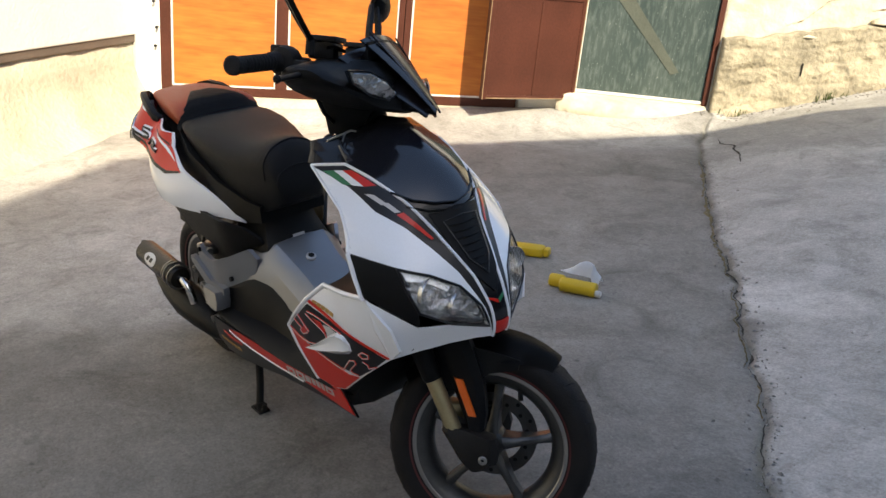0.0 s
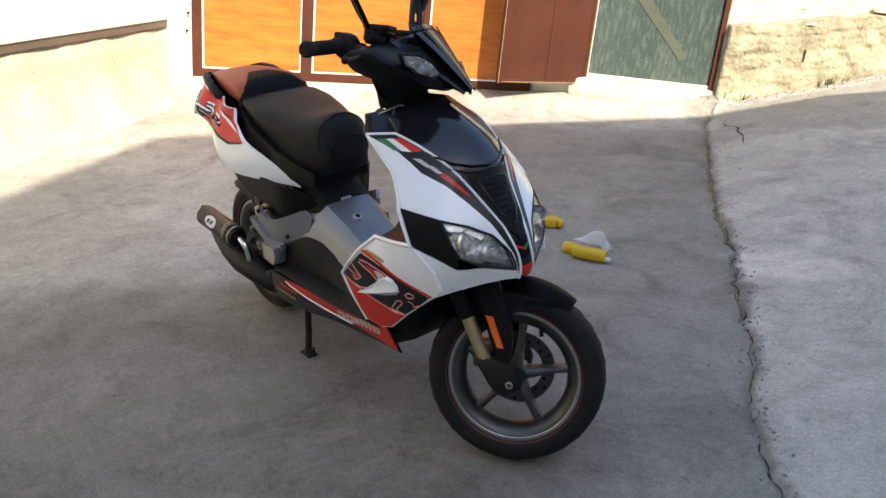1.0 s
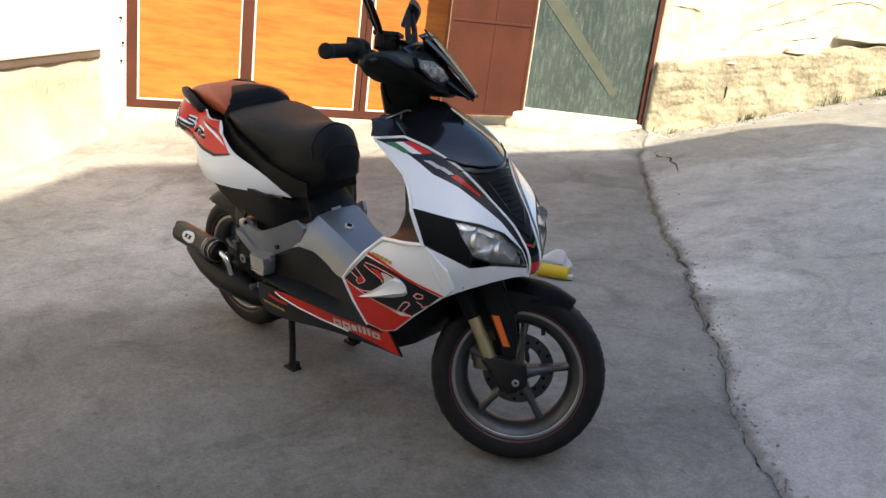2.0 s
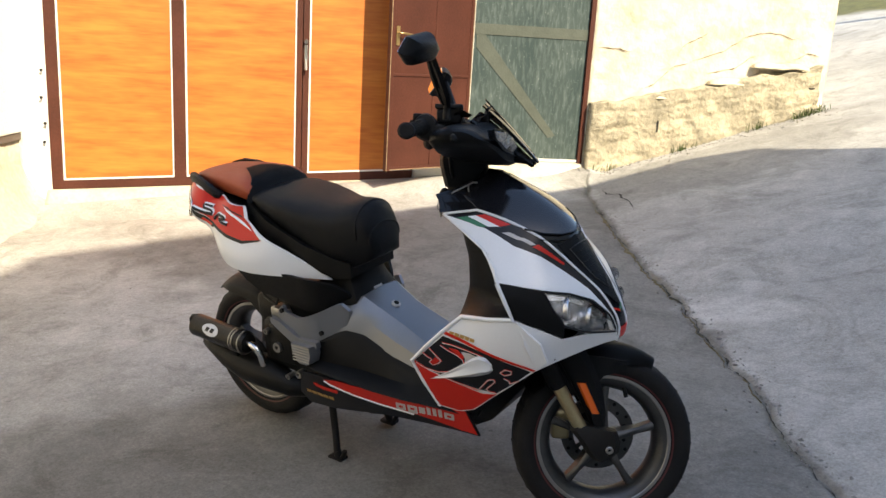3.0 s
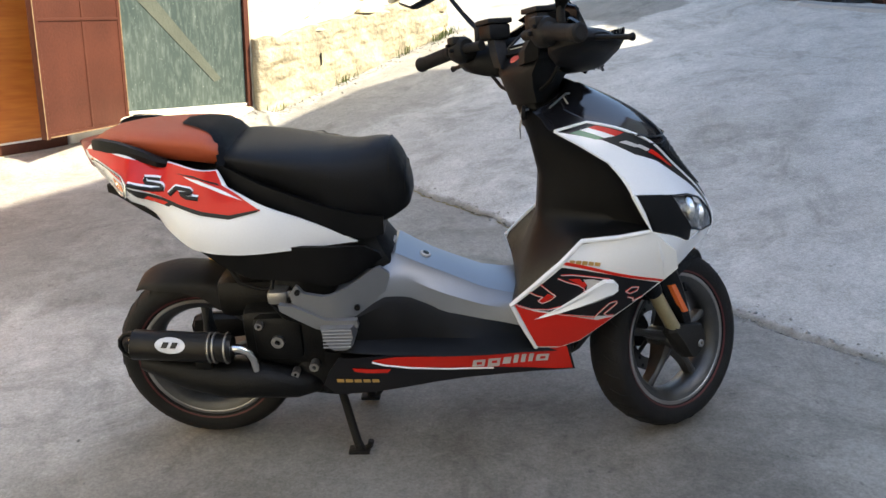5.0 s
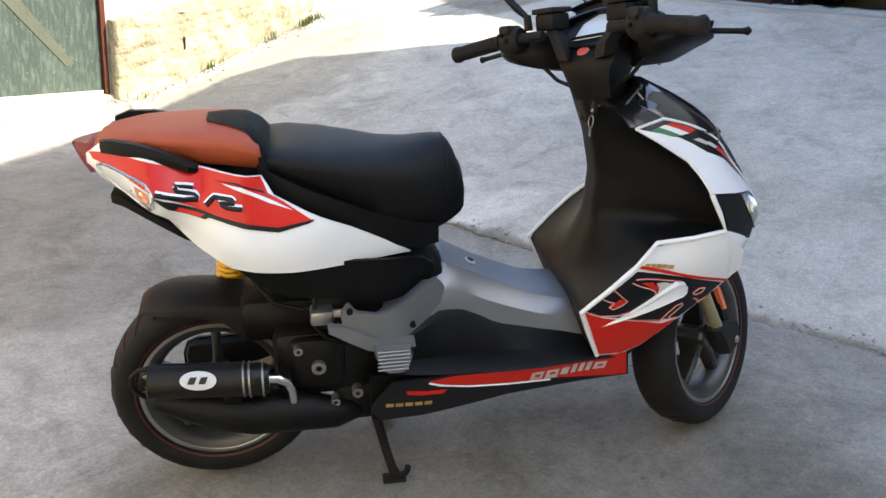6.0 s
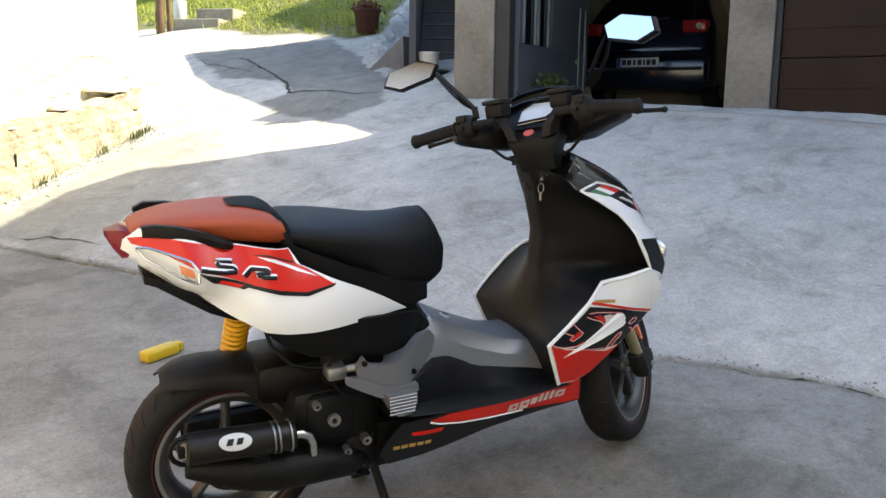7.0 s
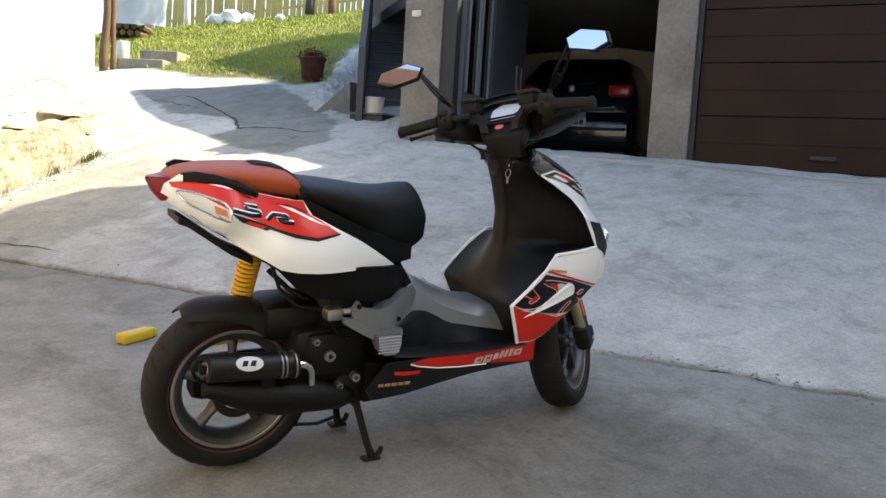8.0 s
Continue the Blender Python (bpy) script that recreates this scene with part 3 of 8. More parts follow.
def build_garage_house():
    # the tall house whose gable shades the yard; its unseen outline is fitted to the shadow
    bm = bmesh.new()
    poly = [(1.80, 3.30), (1.38, 3.30), (1.46, 4.45), (9.75, 10.5), (11.5, 10.5), (14.0, 8.4), (20.0, 4.45), (20.0, -1.0), (4.62, -1.0), (4.62, 3.30)]
    put_prism(bm, poly, 3.45, 3.75, gar_pt)
    tagged(from_bm("wall_gable", bm, M_house), "unseen gable wall above the garage, shaped to shade the yard", "wall", kind="structure")
    bm = bmesh.new()
    poly = [(1.46, 4.62), (9.75, 10.55), (11.5, 10.55), (20.2, 4.40), (20.2, 4.25), (11.4, 10.35), (9.85, 10.35), (1.46, 4.46)]
    put_prism(bm, poly, 3.40, 3.80, gar_pt)
    tagged(from_bm("roof", bm, mat("roof_tile", (0.25, 0.09, 0.05), 0.8)), "red tiled verge of the unseen house gable", "roof", kind="structure")
    # unseen plate added to shape the tip of the ramp's sunlit patch
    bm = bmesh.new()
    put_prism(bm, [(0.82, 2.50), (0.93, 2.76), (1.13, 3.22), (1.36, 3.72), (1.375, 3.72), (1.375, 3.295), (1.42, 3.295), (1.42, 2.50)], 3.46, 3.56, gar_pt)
    tagged(from_bm("lintel", bm, M_dark), "unseen plate added over the garage bay to shape the shadow", "lintel", kind="structure")
    bm = bmesh.new()
    put_prism(bm, [(1.76, 4.15), (1.76, 12.0), (20.0, 12.0), (20.0, 3.76), (2.2, 3.76)], 3.43, 3.55, lambda p, q, k: gar_pt(p, k, q))
    tagged(from_bm("roof_house", bm, M_conc_gar), "flat concrete roof behind the gable", "roof", kind="structure")
    # unseen house added to cast the shadow on the meadow
    bm = bmesh.new()
    put_prism(bm, [(6.55, 9.26), (6.99, 10.4), (7.51, 11.3), (8.62, 11.8), (12.0, 10.0), (11.0, 6.0), (7.35, 6.71)], 1.0, 6.0, lambda p, q, k: (p, q, k))
    tagged(from_bm("unseen_back_house", bm, M_house), "unseen house added behind the carport to shade the meadow", "wall", kind="structure")
    gar_box("wall_house_side", (1.45, 3.76, 0.5), (1.75, 12.0, 3.42), M_conc_gar, "concrete side wall of the house", "wall")
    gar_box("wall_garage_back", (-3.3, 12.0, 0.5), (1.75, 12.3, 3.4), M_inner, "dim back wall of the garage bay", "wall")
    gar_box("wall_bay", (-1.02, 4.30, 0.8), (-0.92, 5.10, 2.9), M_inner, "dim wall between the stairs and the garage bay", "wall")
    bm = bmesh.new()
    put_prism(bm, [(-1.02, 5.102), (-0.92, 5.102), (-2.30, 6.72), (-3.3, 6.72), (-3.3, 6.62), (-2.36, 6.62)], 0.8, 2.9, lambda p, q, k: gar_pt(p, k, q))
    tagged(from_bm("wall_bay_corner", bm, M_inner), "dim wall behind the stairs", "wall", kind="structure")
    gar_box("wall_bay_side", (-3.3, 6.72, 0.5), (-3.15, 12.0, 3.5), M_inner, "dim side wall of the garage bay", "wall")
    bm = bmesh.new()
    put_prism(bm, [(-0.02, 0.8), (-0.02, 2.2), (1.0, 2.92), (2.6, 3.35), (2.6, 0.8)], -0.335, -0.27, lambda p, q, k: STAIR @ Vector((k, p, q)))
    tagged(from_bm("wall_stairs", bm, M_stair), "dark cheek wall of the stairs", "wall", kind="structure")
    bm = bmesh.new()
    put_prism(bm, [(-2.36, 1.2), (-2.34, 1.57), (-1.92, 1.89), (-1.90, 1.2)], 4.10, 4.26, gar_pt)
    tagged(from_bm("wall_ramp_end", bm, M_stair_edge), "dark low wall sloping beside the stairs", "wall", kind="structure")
    # unseen ceiling added to keep skylight out of the bay
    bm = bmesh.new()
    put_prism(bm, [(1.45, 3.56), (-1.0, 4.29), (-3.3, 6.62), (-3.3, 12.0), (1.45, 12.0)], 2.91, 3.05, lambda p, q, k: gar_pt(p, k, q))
    tagged(from_bm("ceiling", bm, M_inner), "unseen ceiling added to darken the garage bay", "ceiling", kind="structure")
    gar_box("pillar_2", (1.43, 3.40, 0.8), (1.75, 3.72, 3.45), M_conc_gar, "rough cast concrete pillar beside the garage door", "pillar", 0.008)
    gar_box("pillar_1", (-0.91, 3.40, 0.8), (-0.52, 3.75, 2.55), M_conc_gar, "rough cast concrete gatepost beside the stairs", "pillar", 0.008)
    gar_box("gate_jamb", (-0.518, 3.42, 1.0), (-0.38, 3.62, 2.55), M_dark, "dark steel gate jamb", "jamb")
    # carport roof slab, unseen, outlined to cast the shadow edge on the ramp
    bm = bmesh.new()
    pts = [(5.20, 2.84), (4.90, 3.25), (4.72, 3.46), (4.52, 3.88), (4.26, 4.56), (3.92, 5.55), (3.58, 6.68), (3.32, 8.49), (4.05, 7.98), (4.8, 7.52), (6.5, 7.2), (9.5, 6.0)]
    lo = [bm.verts.new((x, y, 3.5)) for x, y in pts]
    hi = [bm.verts.new((x, y, 3.66)) for x, y in pts]
    bm.faces.new(lo)
    bm.faces.new(hi[::-1])
    for i in range(len(pts)):
        j = (i + 1) % len(pts)
        bm.faces.new((lo[i], hi[i], hi[j], lo[j]))
    tagged(from_bm("unseen_carport_slab", bm, M_conc_gar), "unseen concrete slab over the carport, outlined to cast the ramp shadow", "roof", kind="structure")


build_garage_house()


def build_garage_door():
    door = empty("door_4", GAR, "brown sectional garage door, closed", "door", kind="structure")
    z = GF - 0.06
    k = 0
    while z < 3.28:
        h = 0.42
        pan = part("door_panel", box_bm((1.797, 3.47, z), (4.62, 3.51, z + h - 0.006), None, 0.006), M_garage_door, door)
        part("rib", box_bm((1.80, 3.464, z + h * 0.48), (4.61, 3.471, z + h * 0.52), None, 0.003), M_garage_door, pan)
        z += h
    part("backing", box_bm((1.797, 3.512, GF - 0.1), (4.62, 3.53, 3.29)), M_dark, door)
    part("frame", box_bm((1.753, 3.44, GF - 0.1), (1.793, 3.52, 3.3), None, 0.003), M_dark, door, "dark steel frame")
    part("handle", box_bm((2.66, 3.445, GF + 0.03), (2.85, 3.468, GF + 0.065), None, 0.006), M_dark, door, "dark pull handle")
    return door


build_garage_door()


def build_threshold():
    """Cast strip along the garage front."""
    bm = bmesh.new()
    rings = []
    for i in range(27):
        e = -0.50 + 5.2 * i / 26
        z = sum(ground_z(*gar_pt(e + q, 0, 3.24).xy) for q in (-0.4, -0.2, 0, 0.2, 0.4)) / 5
        rings.append([gar_pt(e, z + h, d) for d, h in ((3.16, -0.05), (3.20, 0.004), (3.26, 0.016), (3.62, 0.022), (3.62, -0.15), (3.16, -0.15))])
    put_loft(bm, rings)
    return tagged(from_bm("threshold", bm, M_threshold, smooth=False), "smooth concrete threshold along the garage front", "threshold", kind="structure")


build_threshold()


# ---- scooter: surfaces ----
def plain_paint(name, base, rough, coat, fleck=0.04, spec=None):
    return mat(name, base, rough, 0.0, fleck, 3.0, 260.0, 0.0, coat=coat, spec=spec)


P_white = plain_paint("white_gloss_paint", (0.85, 0.87, 0.90), 0.25, 0.6)
P_black = plain_paint("black_gloss_paint", (0.008, 0.008, 0.010), 0.22, 0.15, spec=0.35)
P_screen_gloss = plain_paint("smoked_screen", (0.010, 0.011, 0.015), 0.13, 0.30, spec=0.5)
P_blackdecal = plain_paint("black_decal", (0.007, 0.007, 0.009), 0.32, 0.12, spec=0.3)
P_red = plain_paint("red_decal", (0.62, 0.018, 0.009), 0.3, 0.25, spec=0.3)
P_green = plain_paint("green_decal", (0.02, 0.17, 0.07), 0.3, 0.5)
P_grey = mat("silver_grey_plastic", (0.25, 0.257, 0.275), 0.36, 0.6, 0.08, 6, 400, 0.0)
P_text = plain_paint("pale_grey_decal", (0.55, 0.53, 0.52), 0.4, 0.2)
P_gold_text = plain_paint("gold_decal", (0.45, 0.27, 0.08), 0.4, 0.2)
P_plastic = mat("matt_black_plastic", (0.0050, 0.0051, 0.0056), 0.48, 0, 0.25, 14, 500, 0.04, spec=0.19)
P_plastic_dusty = mat("dusty_black_plastic", (0.0145, 0.0132, 0.0122), 0.6, 0, 0.3, 9, 300, 0.06, spec=0.25)
P_rubber = mat("tyre_rubber", (0.011, 0.010, 0.0098), 0.72, 0, 0.3, 20, 300, 0.1, spec=0.3)
P_alloy = mat("grey_cast_alloy", (0.105, 0.104, 0.103), 0.36, 0.75, 0.18, 18, 300, 0.04)
P_lip = mat("bare_rim_lip", (0.33, 0.32, 0.31), 0.32, 0.8, 0.1, 12, 200, 0.02)
P_steel = mat("dull_steel", (0.38, 0.37, 0.35), 0.35, 0.85, 0.15, 20, 200, 0.03)
P_chrome = mat("chrome", (0.75, 0.74, 0.72), 0.12, 1.0, 0.04, 10, 100, 0.0)
P_gold = mat("gold_fork_tube", (0.50, 0.42, 0.24), 0.32, 0.75, 0.12, 12, 200, 0.02)
P_vinyl = mat("black_seat_vinyl", (0.0060, 0.0064, 0.0076), 0.48, 0, 0.2, 8, 420, 0.12, spec=0.23)
P_orange = mat("orange_seat_vinyl", (0.42, 0.075, 0.024), 0.48, 0, 0.10, 6, 420, 0.12)
P_engine = mat("oily_black_casting", (0.006, 0.0058, 0.0055), 0.5, 0.2, 0.35, 16, 200, 0.06, spec=0.3)
P_yellow = plain_paint("yellow_spring_paint", (0.78, 0.40, 0.02), 0.35, 0.3)
P_amber = plain_paint("amber_reflector", (0.72, 0.13, 0.015), 0.25, 0.6)
P_tail = plain_paint("dark_red_lens", (0.17, 0.004, 0.010), 0.3, 0.1, spec=0.25)
P_reflect = mat("lamp_reflector", (0.88, 0.88, 0.87), 0.10, 0.97, 0.08, 60, 300, 0.08)
P_bowl = mat("faceted_lamp_bowl", (0.60, 0.60, 0.60), 0.12, 0.95, 0.3, 22, 45, 0.6)
P_ind = mat("indicator_reflector", (0.46, 0.46, 0.44), 0.3, 0.7, 0.3, 50, 200, 0.3)
P_mirror = plain("mirror_glass", (0.9, 0.9, 0.9), 0.02, 1.0)
P_screen = plain("grey_display", (0.55, 0.58, 0.62), 0.15)
P_can = mat("dark_exhaust_can", (0.022, 0.020, 0.018), 0.36, 0.6, 0.15, 20, 400, 0.03)


def glass_mat(name, tint=(1, 1, 1), rough=0.02):
    m = bpy.data.materials.new(name)
    m.use_nodes = True
    b = m.node_tree.nodes["Principled BSDF"]
    b.inputs["Base Color"].default_value = (*tint, 1)
    b.inputs["Transmission Weight"].default_value = 1.0
    b.inputs["Roughness"].default_value = rough
    b.inputs["IOR"].default_value = 1.3
    return m


P_glass = glass_mat("clear_lens")


# ---- scooter: shape ----
def spline_sheet(ctrl):
    """A smooth sheet through control points (a, b, height): a thin-plate spline."""
    c = np.array(ctrl, float)
    p, n = c[:, :2], len(c)

    def kern(r2):
        return np.where(r2 < 1e-12, 0, r2 * np.log(r2 + 1e-12))
    k = np.zeros((n + 3, n + 3))
    k[:n, :n] = kern(((p[:, None] - p[None]) ** 2).sum(-1)) + 1e-4 * np.eye(n)
    k[:n, n], k[:n, n + 1:], k[n, :n], k[n + 1:, :n] = 1, p, 1, p.T
    w = np.linalg.solve(k, np.concatenate([c[:, 2], [0, 0, 0]]))
    return lambda a, b: float(kern(((p - np.array([a, b])) ** 2).sum(1)) @ w[:n] + w[n] + w[n + 1] * a + w[n + 2] * b)


# apron: forward reach over (side, height); flank and tail: half width over (along, height)
HALF = [(0.0, 0.985, 0.985), (0.0, 0.835, 1.222), (0.0, 0.73, 1.295), (0.0, 0.61, 1.352), (0.128, 0.911, 1.032), (0.075, 0.789, 1.221),
        (0.157, 0.742, 1.21), (0.03, 0.60, 1.338), (0.146, 0.655, 1.265), (0.204, 0.766, 1.122), (0.167, 0.906, 0.945), (0.136, 0.942, 0.911),
        (0.209, 0.673, 1.167), (0.18, 0.54, 1.203), (0.09, 0.68, 1.295), (0.09, 0.585, 1.29)]
reach = spline_sheet(HALF + [(-a, b, c) for a, b, c in HALF if a])
flank = spline_sheet([(1.203, 0.54, 0.18), (0.972, 0.616, 0.222), (1.013, 0.655, 0.204), (1.167, 0.673, 0.209), (0.845, 0.5, 0.213),
                      (0.89, 0.385, 0.19), (0.985, 0.25, 0.13), (1.06, 0.40, 0.175), (1.1, 0.62, 0.215)])
rump = spline_sheet([(0.482, 0.631, 0.115), (0.276, 0.75, 0.185), (-0.03, 0.797, 0.188), (0.22, 0.648, 0.204), (-0.137, 0.856, 0.086),
                     (-0.03, 0.737, 0.08), (-0.03, 0.767, 0.152), (-0.10, 0.778, 0.05), (-0.10, 0.812, 0.105), (-0.168, 0.832, 0.03), (0.035, 0.70, 0.15), (0.08, 0.68, 0.188), (0.162, 0.853, 0.159), (0.044, 0.857, 0.126), (-0.127, 0.903, 0.077), (0.185, 0.846, 0.14),
                     (-0.2, 0.89, 0.035), (0.06, 0.74, 0.186), (0.35, 0.70, 0.165)])


def on_apron(side):
    return lambda a, b, off: Vector((reach(a, b) + off, side * a, b))


def on_flank(side):
    return lambda a, b, off: Vector((a, side * (flank(a, b) + off), b))


def on_rump(side):
    return lambda a, b, off: Vector((a, side * (rump(a, b) + off), b))


def belly_half(x, z):
    return 0.222 - 0.045 * smooth01((x - 0.45) / 0.55) * 1.0 - 0.30 * max(0.0, 0.375 - z)


def on_belly(side):
    return lambda a, b, off: Vector((a, side * (belly_half(a, b) + off), b))


def clip_cell(poly, lo, hi, axis):
    for sign, lim in ((1, lo), (-1, hi)):
        out = []
        for i in range(len(poly)):
            p, q = poly[i], poly[(i + 1) % len(poly)]
            dp, dq = sign * (p[axis] - lim), sign * (q[axis] - lim)
            if dp >= 0:
                out.append(p)
            if (dp > 0 > dq) or (dp < 0 < dq):
                t = dp / (dp - dq)
                out.append((p[0] + t * (q[0] - p[0]), p[1] + t * (q[1] - p[1])))
        poly = out
        if not poly:
            return []
    return poly


def round_poly(poly, amount=0.25):
    """Cuts the corners of an outline once, so that it reads as moulded."""
    out = []
    for i in range(len(poly)):
        p, q = poly[i], poly[(i + 1) % len(poly)]
        out.append((p[0] + amount * (q[0] - p[0]), p[1] + amount * (q[1] - p[1])))
        out.append((q[0] - amount * (q[0] - p[0]), q[1] - amount * (q[1] - p[1])))
    return out


def panel_bm(poly, fmap, off=0.0, thick=0.004, step=0.02, soft=0.0):
    """A moulded panel: an outline laid on a sheet and given thickness."""
    if soft:
        poly = round_poly(poly, soft)
    bm = bmesh.new()
    key = {}

    def vert(p):
        k = (round(p[0], 5), round(p[1], 5))
        if k not in key:
            key[k] = (bm.verts.new(fmap(p[0], p[1], off)), bm.verts.new(fmap(p[0], p[1], off - thick)))
        return key[k]
    a0, a1 = min(p[0] for p in poly), max(p[0] for p in poly)
    b0, b1 = min(p[1] for p in poly), max(p[1] for p in poly)
    i = a0
    edges = {}
    while i < a1 - 1e-9:
        col = clip_cell(poly, i, i + step, 0)
        j = b0
        while j < b1 - 1e-9 and col:
            cell = clip_cell(col, j, j + step, 1)
            ring = []
            for p in cell:
                v = vert(p)
                if not ring or ring[-1] is not v:
                    ring.append(v)
            if len(ring) > 1 and ring[0] is ring[-1]:
                ring.pop()
            if len({id(v) for v in ring}) == len(ring) and len(ring) > 2:
                try:
                    bm.faces.new([v[0] for v in ring])
                    bm.faces.new([v[1] for v in ring][::-1])
                    for k in range(len(ring)):
                        e = (ring[k], ring[(k + 1) % len(ring)])
                        kk = frozenset((id(e[0]), id(e[1])))
                        edges.setdefault(kk, []).append(e)
                except ValueError:
                    pass
            j += step
        i += step
    for es in edges.values():
        if len(es) == 1:
            a, b = es[0]
            try:
                bm.faces.new((a[0], b[0], b[1], a[1]))
            except ValueError:
                pass
    return bm


def edge_smooth(ob, angle=35):
    ob.data.set_sharp_from_angle(angle=radians(angle))
    return ob


SC = Matrix.Translation((0, -0.02, 0)) @ Matrix.Rotation(radians(-3.4), 4, 'Y') @ Matrix.Rotation(radians(7.5), 4, 'X')
scooter = empty("scooter", SC, "white, black and red sports scooter on its centre stand", "scooter")


def add(name, bm, material, parent=None, label="", smooth=True, sharp=35):
    ob = part(name, bm, material, parent or scooter, label, smooth)
    if smooth:
        edge_smooth(ob, sharp)
    return ob


def panel(name, poly, where, material, off=0.0, thick=0.004, step=0.02, soft=0.0, sides=(-1, 1), parent=None, label=""):
    """The same panel on the near and the far side; returns the pair."""
    made = []
    for k, s in enumerate(sides):
        host = parent[k] if isinstance(parent, list) else parent
        made.append(add(name, panel_bm(poly, where(s), off, thick, step, soft), material, host, label))
    return made


def sweep_on(name, pts, where, material, r=0.004, off=0.0, sides=(-1, 1), label="", parent=None):
    out = []
    for k, s in enumerate(sides):
        bm = bmesh.new()
        f = where(s)
        fine = []
        for p, q in zip(pts, pts[1:]):
            for i in range(4):
                fine.append((p[0] + (q[0] - p[0]) * i / 4, p[1] + (q[1] - p[1]) * i / 4))
        fine.append(pts[-1])
        put_tube(bm, [f(a, b, off) for a, b in fine], r, 8)
        host = parent[k] if isinstance(parent, list) else parent
        out.append(add(name, bm, material, host, label))
    return out


# -- front apron --
line_in = [(0.130, 0.913), (0.115, 0.893), (0.088, 0.850), (0.062, 0.797), (0.032, 0.715), (0.022, 0.655), (0.019, 0.587)]
stripe_low = [(0.149, 0.876), (0.139, 0.837), (0.110, 0.809), (0.083, 0.770), (0.058, 0.727), (0.033, 0.655), (0.025, 0.605)]
half = [(0.0, 0.986), (0.067, 0.967), (0.136, 0.943), (0.167, 0.908)] + line_in
shield = add("front_shield", panel_bm(half + [(-a, b) for a, b in half[:0:-1]], on_apron(1), 0.0, 0.006, 0.02), P_black, None, "glossy black centre of the apron")
wing = [(0.167, 0.903), (0.174, 0.877), (0.180, 0.834), (0.207, 0.765), (0.157, 0.744), (0.110, 0.729), (0.064, 0.703), (0.042, 0.666), (0.027, 0.604)] + stripe_low[::-1]
panel("apron_wing", wing, on_apron, P_white, 0.002, 0.006, 0.015, 0.0, label="white glossy apron wing")
stripe = [(0.165, 0.902)] + [(y + 0.001, z) for y, z in line_in[:-1]] + [(0.022, 0.60)] + stripe_low[::-1]
stripes = panel("apron_stripe", stripe, on_apron, P_blackdecal, 0.0015, 0.006, 0.012, label="black side stripe with a tricolour flag")
sweep_on("white_pinstripe", [(0.167, 0.905)] + line_in, on_apron, P_white, 0.0035, 0.001)
for poly, m in (([(0.161, 0.8975), (0.149, 0.9005), (0.144, 0.879), (0.153, 0.8785)], P_green), ([(0.149, 0.9005), (0.140, 0.9025), (0.132, 0.879), (0.144, 0.879)], P_white), ([(0.140, 0.9025), (0.130, 0.9045), (0.116, 0.882), (0.132, 0.879)], P_red)):
    panel("flag_stripe", poly, on_apron, m, 0.003, 0.002, 0.012, parent=stripes)
# unreadable pale and red marks on the stripe
for o in (0.0, 0.012):
    panel("stripe_mark", [(0.137 - o, 0.866 - 1.1 * o), (0.127 - o, 0.866 - 1.1 * o), (0.117 - o, 0.850 - 1.1 * o), (0.126 - o, 0.849 - 1.1 * o)], on_apron, P_text, 0.003, 0.002, 0.012, parent=stripes)
panel("stripe_mark", [(0.113, 0.832), (0.101, 0.836), (0.070, 0.786), (0.075, 0.784)], on_apron, P_red, 0.0032, 0.002, 0.012, parent=stripes)
trim = [(0.207, 0.763), (0.158, 0.743), (0.157, 0.70), (0.148, 0.656), (0.146, 0.626), (0.209, 0.680)]
panel("lamp_surround", trim, on_apron, P_plastic, 0.003, 0.008, 0.015, label="matt black cover behind the headlamp")
chin = [(0.021, 0.600), (0.027, 0.611), (0.093, 0.625), (0.146, 0.622), (0.209, 0.676), (0.203, 0.61), (0.18, 0.54), (0.135, 0.562), (0.09, 0.578), (0.05, 0.588), (0.021, 0.588)]
panel("chin", chin, on_apron, P_white, 0.001, 0.006, 0.015, label="white chin under the headlamp")
lamp = [(0.155, 0.740), (0.110, 0.7265), (0.065, 0.701), (0.039, 0.660), (0.029, 0.615), (0.093, 0.628), (0.146, 0.657), (0.155, 0.70)]
bowls = panel("headlamp", lamp, on_apron, P_bowl, -0.016, 0.004, 0.02, label="headlamp with a clear lens")
for k, s in enumerate((-1, 1)):
    for (cy, cz, rr) in ((0.122, 0.692, 0.030), (0.078, 0.664, 0.026)):
        bm = bmesh.new()
        c = Vector((reach(cy, cz) - 0.020, s * cy, cz))
        put_lathe(bm, [(0.004, 0.010), (rr * 0.5, 0.007), (rr * 0.85, 0.002), (rr, -0.006), (rr, -0.009), (rr * 0.5, 0.003), (0.004, 0.006)], 24,
                  Matrix.Translation(c) @ Matrix.Rotation(radians(90 - s * 25), 4, 'Z') @ Matrix.Rotation(radians(8), 4, 'X'))
        add("reflector_bowl", bm, P_reflect, bowls[k])
    bm = panel_bm([(0.148, 0.733), (0.112, 0.721), (0.075, 0.700), (0.085, 0.690), (0.118, 0.712), (0.145, 0.715)], on_apron(s), -0.012, 0.003, 0.02)
    add("reflector_bowl", bm, P_reflect, bowls[k])
    lens = add("lens", panel_bm(lamp, on_apron(s), 0.0015, 0.003, 0.02), P_glass, bowls[k], "clear headlamp lens")
    lens.visible_shadow = False
sweep_on("lamp_seal", lamp + [lamp[0]], on_apron, P_blackdecal, 0.0028, 0.001)
